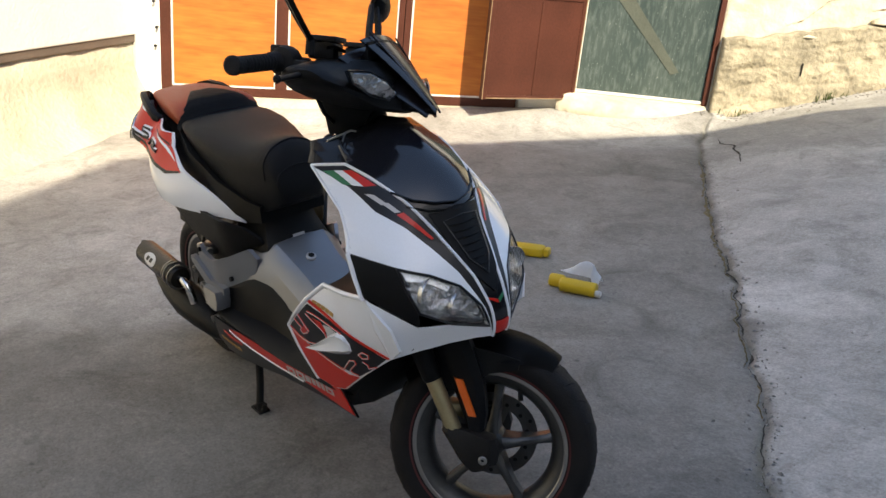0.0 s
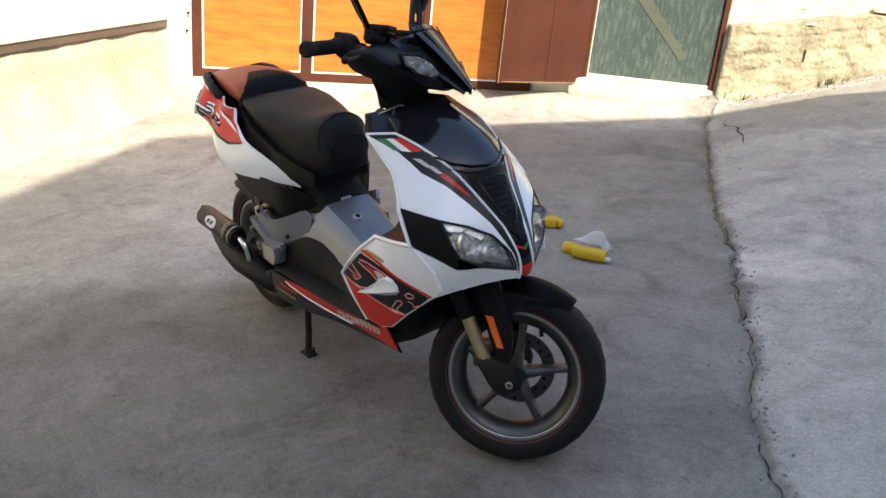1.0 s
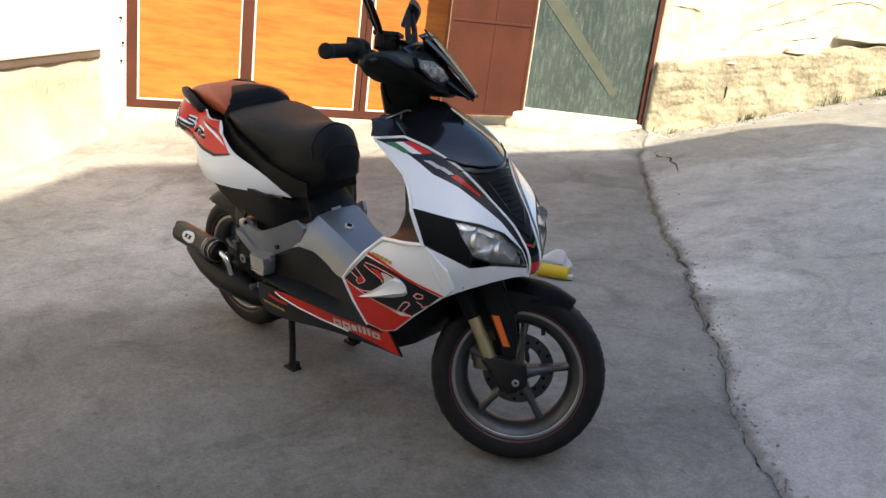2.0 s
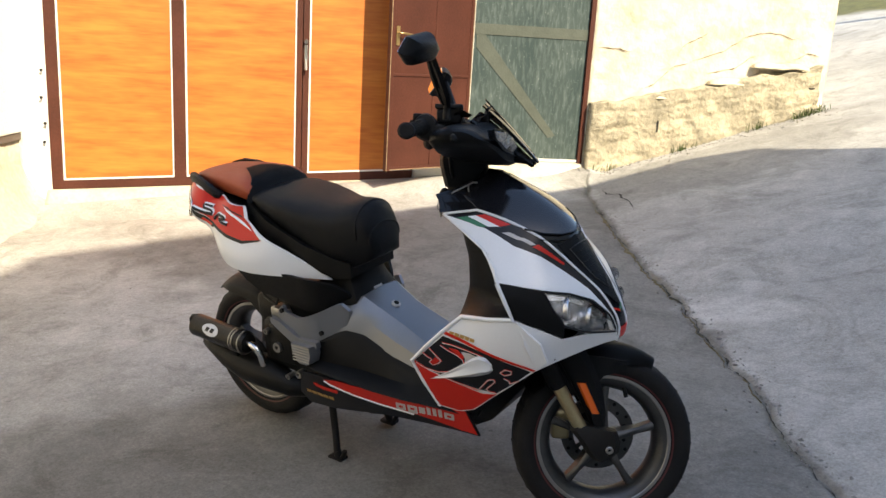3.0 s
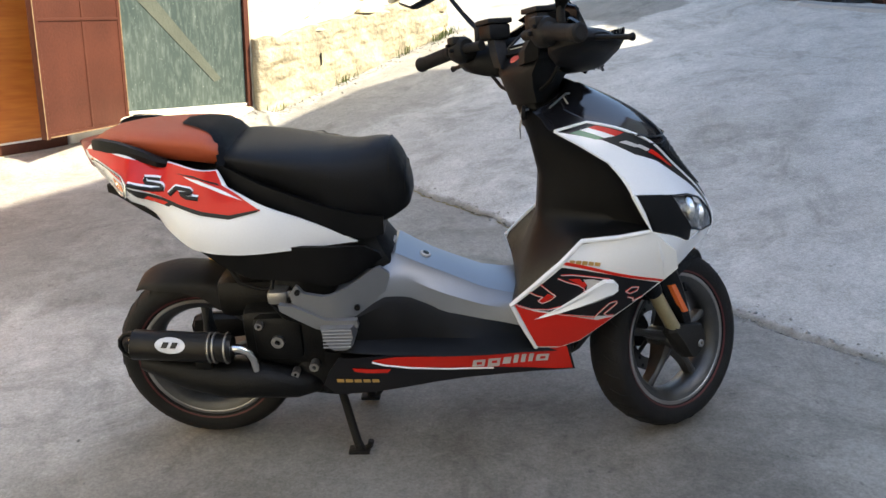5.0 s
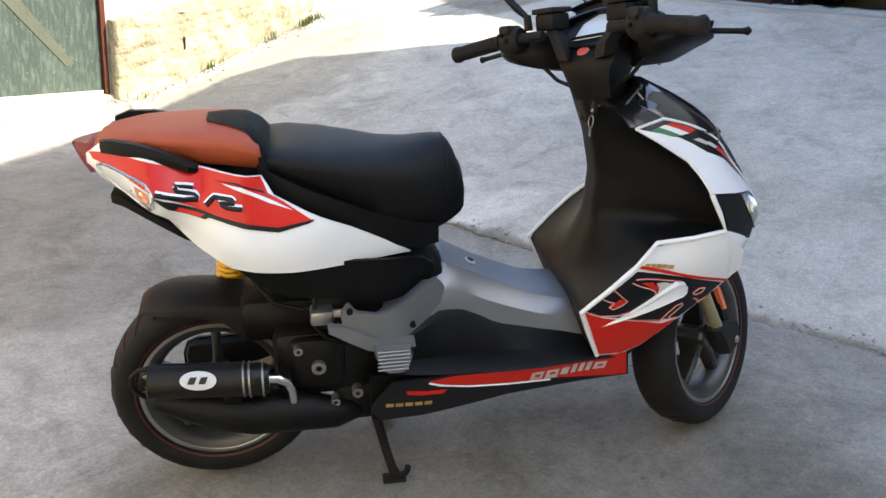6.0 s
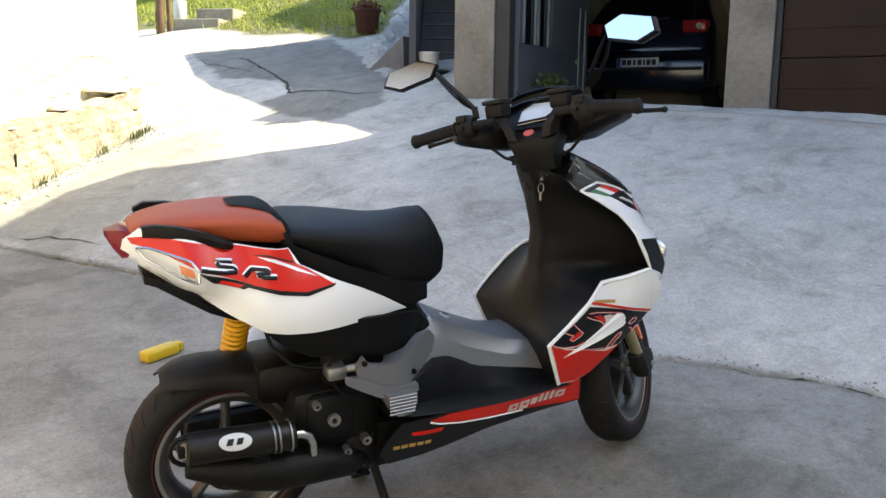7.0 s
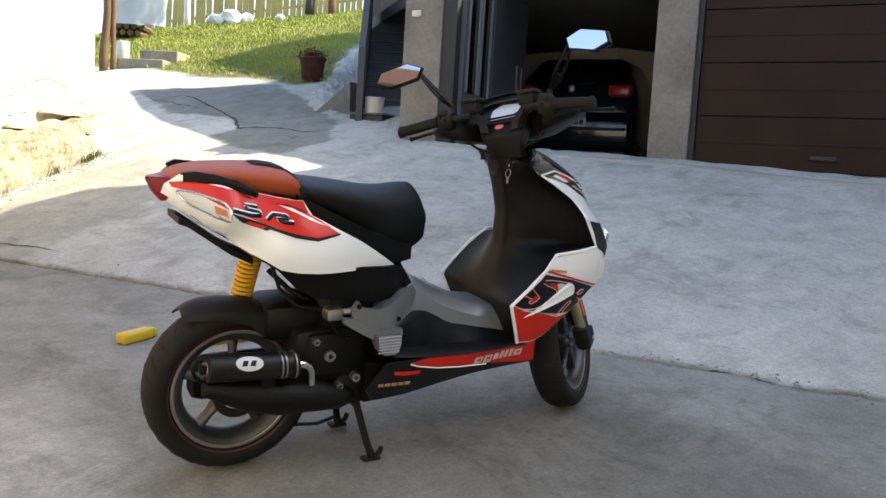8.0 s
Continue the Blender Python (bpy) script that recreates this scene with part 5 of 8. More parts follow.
# dark core under the seat and tail
bm = bmesh.new()
rings = []
for x, w, z0, z1 in ((-0.14, 0.05, 0.82, 0.865), (-0.08, 0.085, 0.775, 0.855), (0.0, 0.105, 0.722, 0.845), (0.08, 0.12, 0.668, 0.84), (0.2, 0.135, 0.640, 0.80), (0.33, 0.125, 0.632, 0.73), (0.46, 0.09, 0.628, 0.655)):
    rings.append([(x, y * w, z) for y, z in ((-1, z0), (-1, z1), (1, z1), (1, z0))])
put_loft(bm, rings)
add("tail_core", bm, P_plastic, None, "black inner frame cover")
side = [(0.105, 0.655), (0.16, 0.60), (0.22, 0.565), (0.335, 0.552), (0.40, 0.535), (0.46, 0.545), (0.535, 0.583), (0.530, 0.60), (0.50, 0.628), (0.455, 0.645), (0.30, 0.65)]
for s in (-1, 1):
    f = lambda a, b, off, s=s: Vector((a, s * (0.165 - 0.72 * max(0, a - 0.45) + 0.15 * (b - 0.6) + off), b))
    add("side_cover", panel_bm(side, f, 0.0, 0.01, 0.03), P_plastic, None, "black side cover under the seat")
bm = bmesh.new()
put_loft(bm, [[(0.42, -w - 0.02, z), (xf - 0.045, -w - 0.004, z), (xf - 0.016, -w + 0.006, z), (xf - 0.004, -w + 0.030, z), (xf, -0.03, z), (xf, 0.03, z), (xf - 0.004, w - 0.030, z), (xf - 0.016, w - 0.006, z), (xf - 0.045, w + 0.004, z), (0.42, w + 0.02, z)] for z, xf, w in
              ((0.560, 0.572, 0.102), (0.574, 0.568, 0.100), (0.592, 0.556, 0.094), (0.615, 0.543, 0.086), (0.640, 0.533, 0.081), (0.665, 0.530, 0.080), (0.70, 0.540, 0.080))])
box = add("battery_cover", bm, P_plastic, None, "black battery cover below the seat", sharp=30)
add("maker_plate", box_bm((-0.0015, -0.018, -0.005), (0.0015, 0.018, 0.005), Matrix.Translation((0.558, 0.0, 0.589)) @ Matrix.Rotation(radians(-30), 4, 'Y')), P_text, box)
# number-plate bracket
bm = bmesh.new()
put_loft(bm, [[(x, y * w, z + dz) for y, dz in ((-1, 0), (1, 0), (1, 0.018), (-1, 0.018))] for x, w, z in ((-0.128, 0.066, 0.766), (-0.105, 0.072, 0.758), (-0.05, 0.075, 0.719), (0.008, 0.075, 0.678), (0.07, 0.07, 0.648))])
add("plate_bracket", bm, P_plastic, None, "black number-plate bracket under the tail")
# grab handles
for s in (-1, 1):
    bm = bmesh.new()
    pts = [(-0.118, 0.076, 0.884), (-0.126, 0.088, 0.894), (-0.10, 0.108, 0.898), (-0.05, 0.124, 0.891), (0.0, 0.134, 0.877), (0.040, 0.137, 0.861), (0.058, 0.126, 0.853)]
    rings = []
    for i, p in enumerate(pts):
        h = 0.008 + 0.006 * math.sin(math.pi * i / 6)
        rings.append([(p[0], s * (p[1] + a * 0.013), p[2] + b * h) for a, b in ((-1, -0.6), (-0.6, 1), (0.6, 1), (1, 0.2), (0.8, -1), (-0.6, -1))])
    put_loft(bm, rings)
    add("grab_handle", bm, P_plastic, None, "black plastic grab handle")


# -- seat --
def ring_seat(x, w, ztop, zlow, crown, square=0.55, n=24):
    """A seat section: a crowned top, full shoulders, tucked sides."""
    out = []
    for i in range(n):
        a = math.pi * i / (n - 1)
        c, s = math.cos(a), math.sin(a)
        y = -math.copysign(abs(c) ** square, c) * w * (1.0 - 0.16 * (1 - s) ** 3)
        z = zlow + (ztop - zlow) * s ** crown
        out.append((x, y, z))
    return out + [(x, w * 0.78, zlow - 0.004), (x, 0, zlow - 0.004), (x, -w * 0.78, zlow - 0.004)]


bm = bmesh.new()
put_loft(bm, [ring_seat(*q) for q in ((-0.150, 0.045, 0.882, 0.880, 0.5), (-0.142, 0.062, 0.896, 0.878, 0.5), (-0.11, 0.082, 0.908, 0.874, 0.5), (-0.06, 0.100, 0.916, 0.869, 0.5),
                                      (0.0, 0.115, 0.918, 0.862, 0.5), (0.06, 0.126, 0.918, 0.856, 0.5), (0.11, 0.132, 0.916, 0.851, 0.5), (0.15, 0.137, 0.910, 0.846, 0.5), (0.176, 0.136, 0.894, 0.842, 0.5), (0.186, 0.13, 0.869, 0.841, 0.5))])
seat = add("passenger_seat", bm, P_orange, None, "orange vinyl passenger seat", sharp=60)
# black tongue on the passenger seat
bm = bmesh.new()
rows = []
for t in [i / 14 for i in range(15)]:
    x = 0.072 + (0.196 - 0.072) * t
    ztop = float(np.interp(x, (0.06, 0.11, 0.15, 0.176, 0.196), (0.9185, 0.917, 0.912, 0.898, 0.872)))
    wfull = float(np.interp(x, (0.06, 0.11, 0.15, 0.176, 0.196), (0.126, 0.132, 0.137, 0.137, 0.132)))
    reachy = min(1.0, 0.25 + 0.55 * t + 0.9 * max(0, t - 0.70) * 2)
    row = []
    for k in range(17):
        f = (k / 8 - 1) * reachy
        y = f * wfull
        drop = (ztop - 0.84) * (1 - max(0.0, 1 - abs(f) ** 3.6) ** 0.5)
        row.append(bm.verts.new((x, y, ztop - drop + 0.0035)))
    rows.append(row)
for a, b in zip(rows, rows[1:]):
    for k in range(16):
        bm.faces.new((a[k], a[k + 1], b[k + 1], b[k]))
bmesh.ops.solidify(bm, geom=bm.faces[:], thickness=0.004)
add("seat_tongue", bm, P_vinyl, seat, "black vinyl tongue", sharp=60)
bm = bmesh.new()
RIDER = ((0.180, 0.120, 0.860, 0.835, 0.5, 0.55), (0.192, 0.136, 0.874, 0.828, 0.5, 0.55), (0.23, 0.150, 0.876, 0.815, 0.5, 0.58), (0.30, 0.157, 0.870, 0.790, 0.48, 0.68), (0.37, 0.151, 0.861, 0.752, 0.45, 0.78), (0.43, 0.140, 0.853, 0.712, 0.42, 0.88),
         (0.488, 0.125, 0.854, 0.681, 0.42, 0.98), (0.531, 0.110, 0.861, 0.675, 0.42, 1.06), (0.552, 0.101, 0.862, 0.679, 0.41, 1.10), (0.566, 0.095, 0.859, 0.684, 0.40, 1.12), (0.578, 0.090, 0.850, 0.690, 0.40, 1.14), (0.590, 0.084, 0.829, 0.697, 0.40, 1.15),
         (0.601, 0.076, 0.799, 0.703, 0.42, 1.15), (0.609, 0.063, 0.772, 0.711, 0.46, 1.15), (0.613, 0.040, 0.752, 0.722, 0.5, 1.15), (0.614, 0.015, 0.740, 0.732, 0.5, 1.15))
put_loft(bm, [ring_seat(*q) for q in RIDER])
rider = add("rider_seat", bm, P_vinyl, None, "black vinyl rider seat", sharp=60)
# stitched edge of the nose panel
for k in (9, 12):
    bm = bmesh.new()
    put_tube(bm, [Vector(p) + Vector((0.0004, 0, 0.0004)) for p in ring_seat(*RIDER[k])[1:23]], 0.0022, 6)
    add("stitched_seam", bm, P_vinyl, rider)
bm = bmesh.new()
put_loft(bm, [[(x, y * w, z) for y, z in ((-1, z0), (-1, z1), (1, z1), (1, z0))] for x, w, z0, z1 in ((0.17, 0.128, 0.80, 0.85), (0.27, 0.15, 0.74, 0.80), (0.40, 0.140, 0.672, 0.74), (0.50, 0.112, 0.640, 0.70), (0.545, 0.098, 0.645, 0.69))])
add("seat_base", bm, P_plastic, None, "black seat base")


# -- wheels --
def tyre_profile(r, w):
    return [(r * 0.72, -w * 0.70), (r * 0.748, -w * 0.84), (r * 0.81, -w * 0.97), (r * 0.88, -w), (r * 0.94, -w * 0.90), (r * 0.975, -w * 0.68), (r * 0.994, -w * 0.36), (r, 0), (r * 0.994, w * 0.36),
            (r * 0.975, w * 0.68), (r * 0.94, w * 0.90), (r * 0.88, w), (r * 0.81, w * 0.97), (r * 0.748, w * 0.84), (r * 0.72, w * 0.70)]


def build_wheel(name, m, r, w, label):
    bm = bmesh.new()
    rim = 0.171
    put_lathe(bm, [(rim + 0.006, -w * 0.80), (rim + 0.006, -w * 0.70), (rim - 0.012, -w * 0.62), (rim - 0.020, -w * 0.3), (rim - 0.022, 0.0), (rim - 0.020, w * 0.3), (rim - 0.012, w * 0.62), (rim + 0.006, w * 0.70), (rim + 0.006, w * 0.80),
                   (rim - 0.004, w * 0.80), (rim - 0.022, w * 0.60), (rim - 0.032, w * 0.3), (rim - 0.034, 0), (rim - 0.032, -w * 0.3), (rim - 0.022, -w * 0.60), (rim - 0.004, -w * 0.80)], 64)
    bmesh.ops.transform(bm, matrix=m, verts=bm.verts)
    wheel = add(name, bm, P_alloy, None, label, sharp=40)
    bm = bmesh.new()
    put_lathe(bm, [(0.010, -0.045), (0.026, -0.045), (0.030, -0.040), (0.034, -0.015), (0.034, 0.015), (0.030, 0.040), (0.026, 0.045), (0.010, 0.045)], 32, m)
    add("hub", bm, P_alloy, wheel, "", sharp=40)
    for i in range(5):
        t = m @ Matrix.Rotation(2 * math.pi * i / 5 + 0.98, 4, 'Y')
        rings = []
        for q, hw, y0, y1 in ((0.026, 0.015, -0.034, 0.026), (0.06, 0.0105, -0.034, 0.016), (0.10, 0.0085, -0.030, 0.008), (0.136, 0.011, -0.024, 0.008), (0.152, 0.019, -0.020, 0.012)):
            rings.append([t @ Vector((q, y, z)) for y, z in ((y0 + 0.006, -hw), (y0, -hw * 0.4), (y0, hw * 0.4), (y0 + 0.006, hw), (y1, hw), (y1, -hw))])
        bm = bmesh.new()
        put_loft(bm, rings)
        add("spoke", bm, P_alloy, wheel, "", sharp=40)
    bm = bmesh.new()
    for s in (-1, 1):
        put_lathe(bm, [(rim + 0.0065, s * w * 0.70), (rim + 0.0065, s * w * 0.82), (rim - 0.001, s * w * 0.83), (rim - 0.008, s * w * 0.74), (rim - 0.006, s * w * 0.70)], 64)
    bmesh.ops.transform(bm, matrix=m, verts=bm.verts)
    add("rim_lip", bm, P_lip, wheel, "bare metal rim lip")
    bm = bmesh.new()
    put_lathe(bm, tyre_profile(r, w), 72)
    bmesh.ops.transform(bm, matrix=m, verts=bm.verts)
    tyre = add("tyre", bm, P_rubber, wheel, "worn black road tyre", sharp=50)
    bm = bmesh.new()
    for s in (-1, 1):
        put_lathe(bm, [(r * 0.758, s * w * 0.875), (r * 0.772, s * w * 0.905), (r * 0.774, s * w * 0.925), (r * 0.756, s * w * 0.895)], 72)
    bmesh.ops.transform(bm, matrix=m, verts=bm.verts)
    add("rim_tape", bm, plain_paint("red_rim_tape", (0.075, 0.008, 0.008), 0.5, 0.1), wheel, "dull red rim tape")
    # tread grooves as dark shallow bars standing in the tread
    bm = bmesh.new()
    for i in range(30):
        a = 2 * math.pi * i / 30
        for s in (-1, 1):
            pts = []
            for k in range(5):
                f = 0.16 + 0.17 * k
                rr = float(np.interp(f, (0, 0.36, 0.68, 0.90, 1.0), (r, r * 0.994, r * 0.975, r * 0.94, r * 0.88))) + 0.0004
                aa = a + s * 0.05 + 0.10 * k / 4 * (1 if i % 2 else 0.7)
                pts.append((rr * math.cos(aa), s * w * f, rr * math.sin(aa)))
            put_tube(bm, pts, 0.0016, 5)
    bmesh.ops.transform(bm, matrix=m, verts=bm.verts)
    tagged(add("tread_groove", bm, plain("groove_black", (0.006, 0.006, 0.006), 0.9), wheel), kind="stuff")
    return wheel


TURN = 39.5
axis = Vector((-0.415, 0, 0.91)).normalized()
PIV = Vector((1.2185, 0.004, 0.242))
STEER = Matrix.Translation(PIV) @ Matrix.Rotation(radians(TURN), 4, axis) @ Matrix.Translation(-PIV) @ Matrix.Translation((0.0138, 0, 0.023))
build_wheel("rear_wheel", Matrix.Translation((0.033, 0.004, 0.277)), 0.243, 0.062, "five-spoke grey alloy rear wheel")
front_wheel = build_wheel("front_wheel", STEER @ Matrix.Translation((1.262, 0, 0.243)), 0.238, 0.056, "five-spoke grey alloy front wheel")


def steered(bm, m=STEER):
    bmesh.ops.transform(bm, matrix=m, verts=bm.verts)
    return bm


# brake disc with holes suggested by studs, and calliper
bm = bmesh.new()
c = Matrix.Translation((1.262, 0.048, 0.243))
put_lathe(bm, [(0.066, -0.002), (0.100, -0.002), (0.100, 0.002), (0.066, 0.002)], 48, c)
for i in range(5):
    a = 2 * math.pi * i / 5
    put_box(bm, (0.02, -0.002, -0.006), (0.07, 0.002, 0.006), c @ Matrix.Rotation(a, 4, 'Y'))
disc = add("brake_disc", steered(bm), P_alloy, front_wheel, "drilled steel brake disc")
bm = bmesh.new()
for i in range(24):
    a = 2 * math.pi * i / 24
    rr = 0.076 if i % 2 else 0.090
    put_lathe(bm, [(0.0005, -0.0028), (0.0048, -0.0028), (0.0048, 0.0028), (0.0005, 0.0028)], 8, c @ Matrix.Translation((rr * math.cos(a), 0, rr * math.sin(a))))
tagged(add("disc_hole", steered(bm), P_plastic, front_wheel), kind="stuff")
bm = bmesh.new()
put_box(bm, (1.135, 0.03, 0.225), (1.185, 0.085, 0.305), None, 0.010)
put_box(bm, (1.125, 0.055, 0.24), (1.175, 0.098, 0.29), None, 0.010)
add("brake_calliper", steered(bm), P_gold, front_wheel, "gold brake calliper")
# fork
for s in (-1, 1):
    def leg(z):
        return (1.195 - (z - 0.285) * 0.552, s * 0.106, z)
    bm = bmesh.new()
    put_tube(bm, [leg(0.275), leg(0.40), leg(0.50)], 0.0175, 18)
    fork = add("fork_leg", steered(bm), P_gold, None, "gold anodised fork tube")
    bm = bmesh.new()
    put_tube(bm, [leg(0.398), leg(0.404), leg(0.46), leg(0.53)], [0.0190, 0.0225, 0.0235, 0.0235], 18)
    add("fork_sleeve", steered(bm), P_plastic, fork, "black sleeve over the fork tube")
    bm = bmesh.new()
    rings = []
    for z, x0, x1, y0, y1 in ((0.302, 1.166, 1.228, 0.082, 0.122), (0.290, 1.164, 1.282, 0.076, 0.126), (0.262, 1.186, 1.292, 0.072, 0.126), (0.232, 1.206, 1.290, 0.070, 0.122), (0.210, 1.226, 1.262, 0.074, 0.116)):
        c = 0.014
        rings.append([(x, s * y, z) for x, y in ((x0 + c, y0), (x1 - c, y0), (x1, y0 + c), (x1, y1 - c), (x1 - c, y1), (x0 + c, y1), (x0, y1 - c), (x0, y0 + c))])
    put_loft(bm, rings)
    add("fork_foot", steered(bm), P_plastic_dusty, fork, "black cast fork foot")
    bm = bmesh.new()
    put_lathe(bm, [(0.004, s * 0.128), (0.008, s * 0.128), (0.010, s * 0.126), (0.010, s * 0.05), (0.004, s * 0.05)], 18, Matrix.Translation((1.262, 0, 0.243)))
    add("axle_bolt", steered(bm), P_steel, fork)
    # guard along the leg with the amber reflector
    bm = bmesh.new()
    put_loft(bm, [[(x + dx, s * y, z) for dx, y in ((-0.030 * k, 0.066), (-0.030 * k, 0.098), (-0.012, 0.112), (0.020 * k, 0.112), (0.036 * k, 0.098), (0.036 * k, 0.066))] for x, z, k in ((1.236, 0.300, 0.5), (1.226, 0.335, 0.8), (1.212, 0.375, 1.0), (1.198, 0.41, 1.15), (1.178, 0.45, 1.25), (1.150, 0.50, 1.3))])
    guard = add("fork_guard", steered(bm), P_plastic, fork, "black fork guard")
    bm = bmesh.new()
    put_loft(bm, [[(x + dx, s * y, z) for dx, y in ((-0.011, 0.108), (-0.006, 0.117), (0.009, 0.117), (0.013, 0.108))] for x, z in ((1.225, 0.334), (1.222, 0.340), (1.190, 0.406), (1.187, 0.412))])
    add("side_reflector", steered(bm), P_amber, fork, "amber side reflector")
bm = bmesh.new()
put_tube(bm, [(1.262, -0.09, 0.243), (1.262, 0.09, 0.243)], 0.008)
add("axle", steered(bm), P_steel, front_wheel)
# speed sensor lead
bm = bmesh.new()
put_tube(bm, [(1.30, -0.02, 0.40), (1.315, -0.03, 0.385), (1.32, -0.034, 0.36)], 0.006, 8)
add("valve_stem", steered(bm), P_plastic, front_wheel)
# front mudguard
bm = bmesh.new()
rows = []
for i in range(25):
    a = radians(58.5 + (146 - 58.5) * i / 24)
    t = i / 24
    rr = 0.257 + 0.006 * math.sin(math.pi * t)
    wd = 0.084 - 0.038 * (1 - smooth01(t / 0.30)) - 0.01 * t
    row = []
    for k in range(13):
        f = k / 6 - 1
        drop = 0.056 * abs(f) ** 3 * (0.5 + 0.5 * math.sin(math.pi * t))
        row.append(bm.verts.new((1.262 + (rr - drop) * math.cos(a), f * wd, 0.243 + (rr - drop) * math.sin(a))))
    rows.append(row)
for a, b in zip(rows, rows[1:]):
    for k in range(12):
        bm.faces.new((a[k], a[k + 1], b[k + 1], b[k]))
bmesh.ops.solidify(bm, geom=bm.faces[:], thickness=0.004)
add("front_mudguard", steered(bm), P_plastic, None, "black plastic front mudguard", sharp=50)
for s in (-1, 1):
    bm = bmesh.new()
    put_loft(bm, [[(x, s * y0, z0), (x, s * (y0 + 0.006), z0), (x, s * (y0 + 0.004), z1), (x, s * y0, z1)] for x, y0, z0, z1 in ((1.10, 0.068, 0.39, 0.44), (1.16, 0.078, 0.37, 0.470), (1.21, 0.081, 0.385, 0.478), (1.25, 0.079, 0.425, 0.474), (1.31, 0.068, 0.440, 0.462))])
    add("mudguard_cheek", steered(bm), P_plastic, None, "black mudguard cheek")

# -- handlebar --
# bar frame: x ahead, y to the rider's left, z up, from the middle between the grip ends
BAR = Matrix(((0.8465, -0.5281, -0.0674, 0.8105), (0.5278, 0.8158, 0.2367, -0.067), (-0.0700, -0.2359, 0.9693, 1.0675), (0, 0, 0, 1)))


def barred(name, bm, material, host, label="", smooth=True, sharp=35):
    return add(name, steered(bm, BAR), material, host, label, smooth, sharp)


def cowl_section(y, x0, x1, z0, z1):
    """A slice of the bar cowl: flat below, a low nose, a sloping face and a rounded back."""
    d, h = x1 - x0, z1 - z0
    return [(x0, y, z0 + 0.35 * h), (x0 + 0.10 * d, y, z0 + 0.08 * h), (x0 + 0.35 * d, y, z0), (x1 - 0.16 * d, y, z0), (x1 - 0.03 * d, y, z0 + 0.06 * h), (x1, y, z0 + 0.20 * h),
            (x1 - 0.10 * d, y, z0 + 0.48 * h), (x1 - 0.27 * d, y, z0 + 0.80 * h), (x1 - 0.45 * d, y, z1), (x0 + 0.28 * d, y, z1), (x0 + 0.08 * d, y, z0 + 0.82 * h), (x0, y, z0 + 0.6 * h)]


# wide cowl whose two lobes reach under the grips
bm = bmesh.new()
halves = ((0.252, 0.085, 0.150, -0.012, 0.004), (0.240, 0.060, 0.178, -0.025, 0.012), (0.215, 0.045, 0.194, -0.034, 0.017), (0.18, 0.040, 0.208, -0.044, 0.023), (0.145, 0.055, 0.221, -0.056, 0.029), (0.122, 0.090, 0.228, -0.062, 0.034), (0.10, 0.125, 0.234, -0.064, 0.036), (0.05, 0.135, 0.248, -0.066, 0.036))
put_loft(bm, [cowl_section(y, *q) for y, *q in halves] + [cowl_section(0, 0.135, 0.254, -0.067, 0.036)] + [cowl_section(-y, *q) for y, *q in halves[::-1]])
bars = barred("handlebar_cowl", bm, P_plastic, None, "black handlebar cowl with two side lobes", sharp=40)
# gloss face under the screen, then the screen itself
bm = bmesh.new()
put_sheet(bm, [[(0.160 + 0.138 * t - 0.022 * f * f * (1 - t), f * (0.156 - 0.122 * t), 0.070 - 0.124 * t - 0.034 * f * f * (1 - 0.6 * t)) for f in [k / 5 - 1 for k in range(11)]] for t in [i / 12 for i in range(13)]], 0.006)
barred("cowl_face", bm, P_black, bars, "glossy black face of the cowl", sharp=50)
bm = bmesh.new()
put_sheet(bm, [[(0.176 + 0.134 * t - 0.010 * f * f * (1 - t), f * (0.113 - 0.093 * t), 0.094 - 0.144 * t - (0.008 + 0.010 * (1 - t)) * f * f + 0.006 * math.sin(math.pi * t)) for f in [k / 6 - 1 for k in range(13)]] for t in [i / 12 for i in range(13)]], 0.004)
visor = barred("visor", bm, P_black, bars, "glossy black visor over the handlebar", sharp=50)
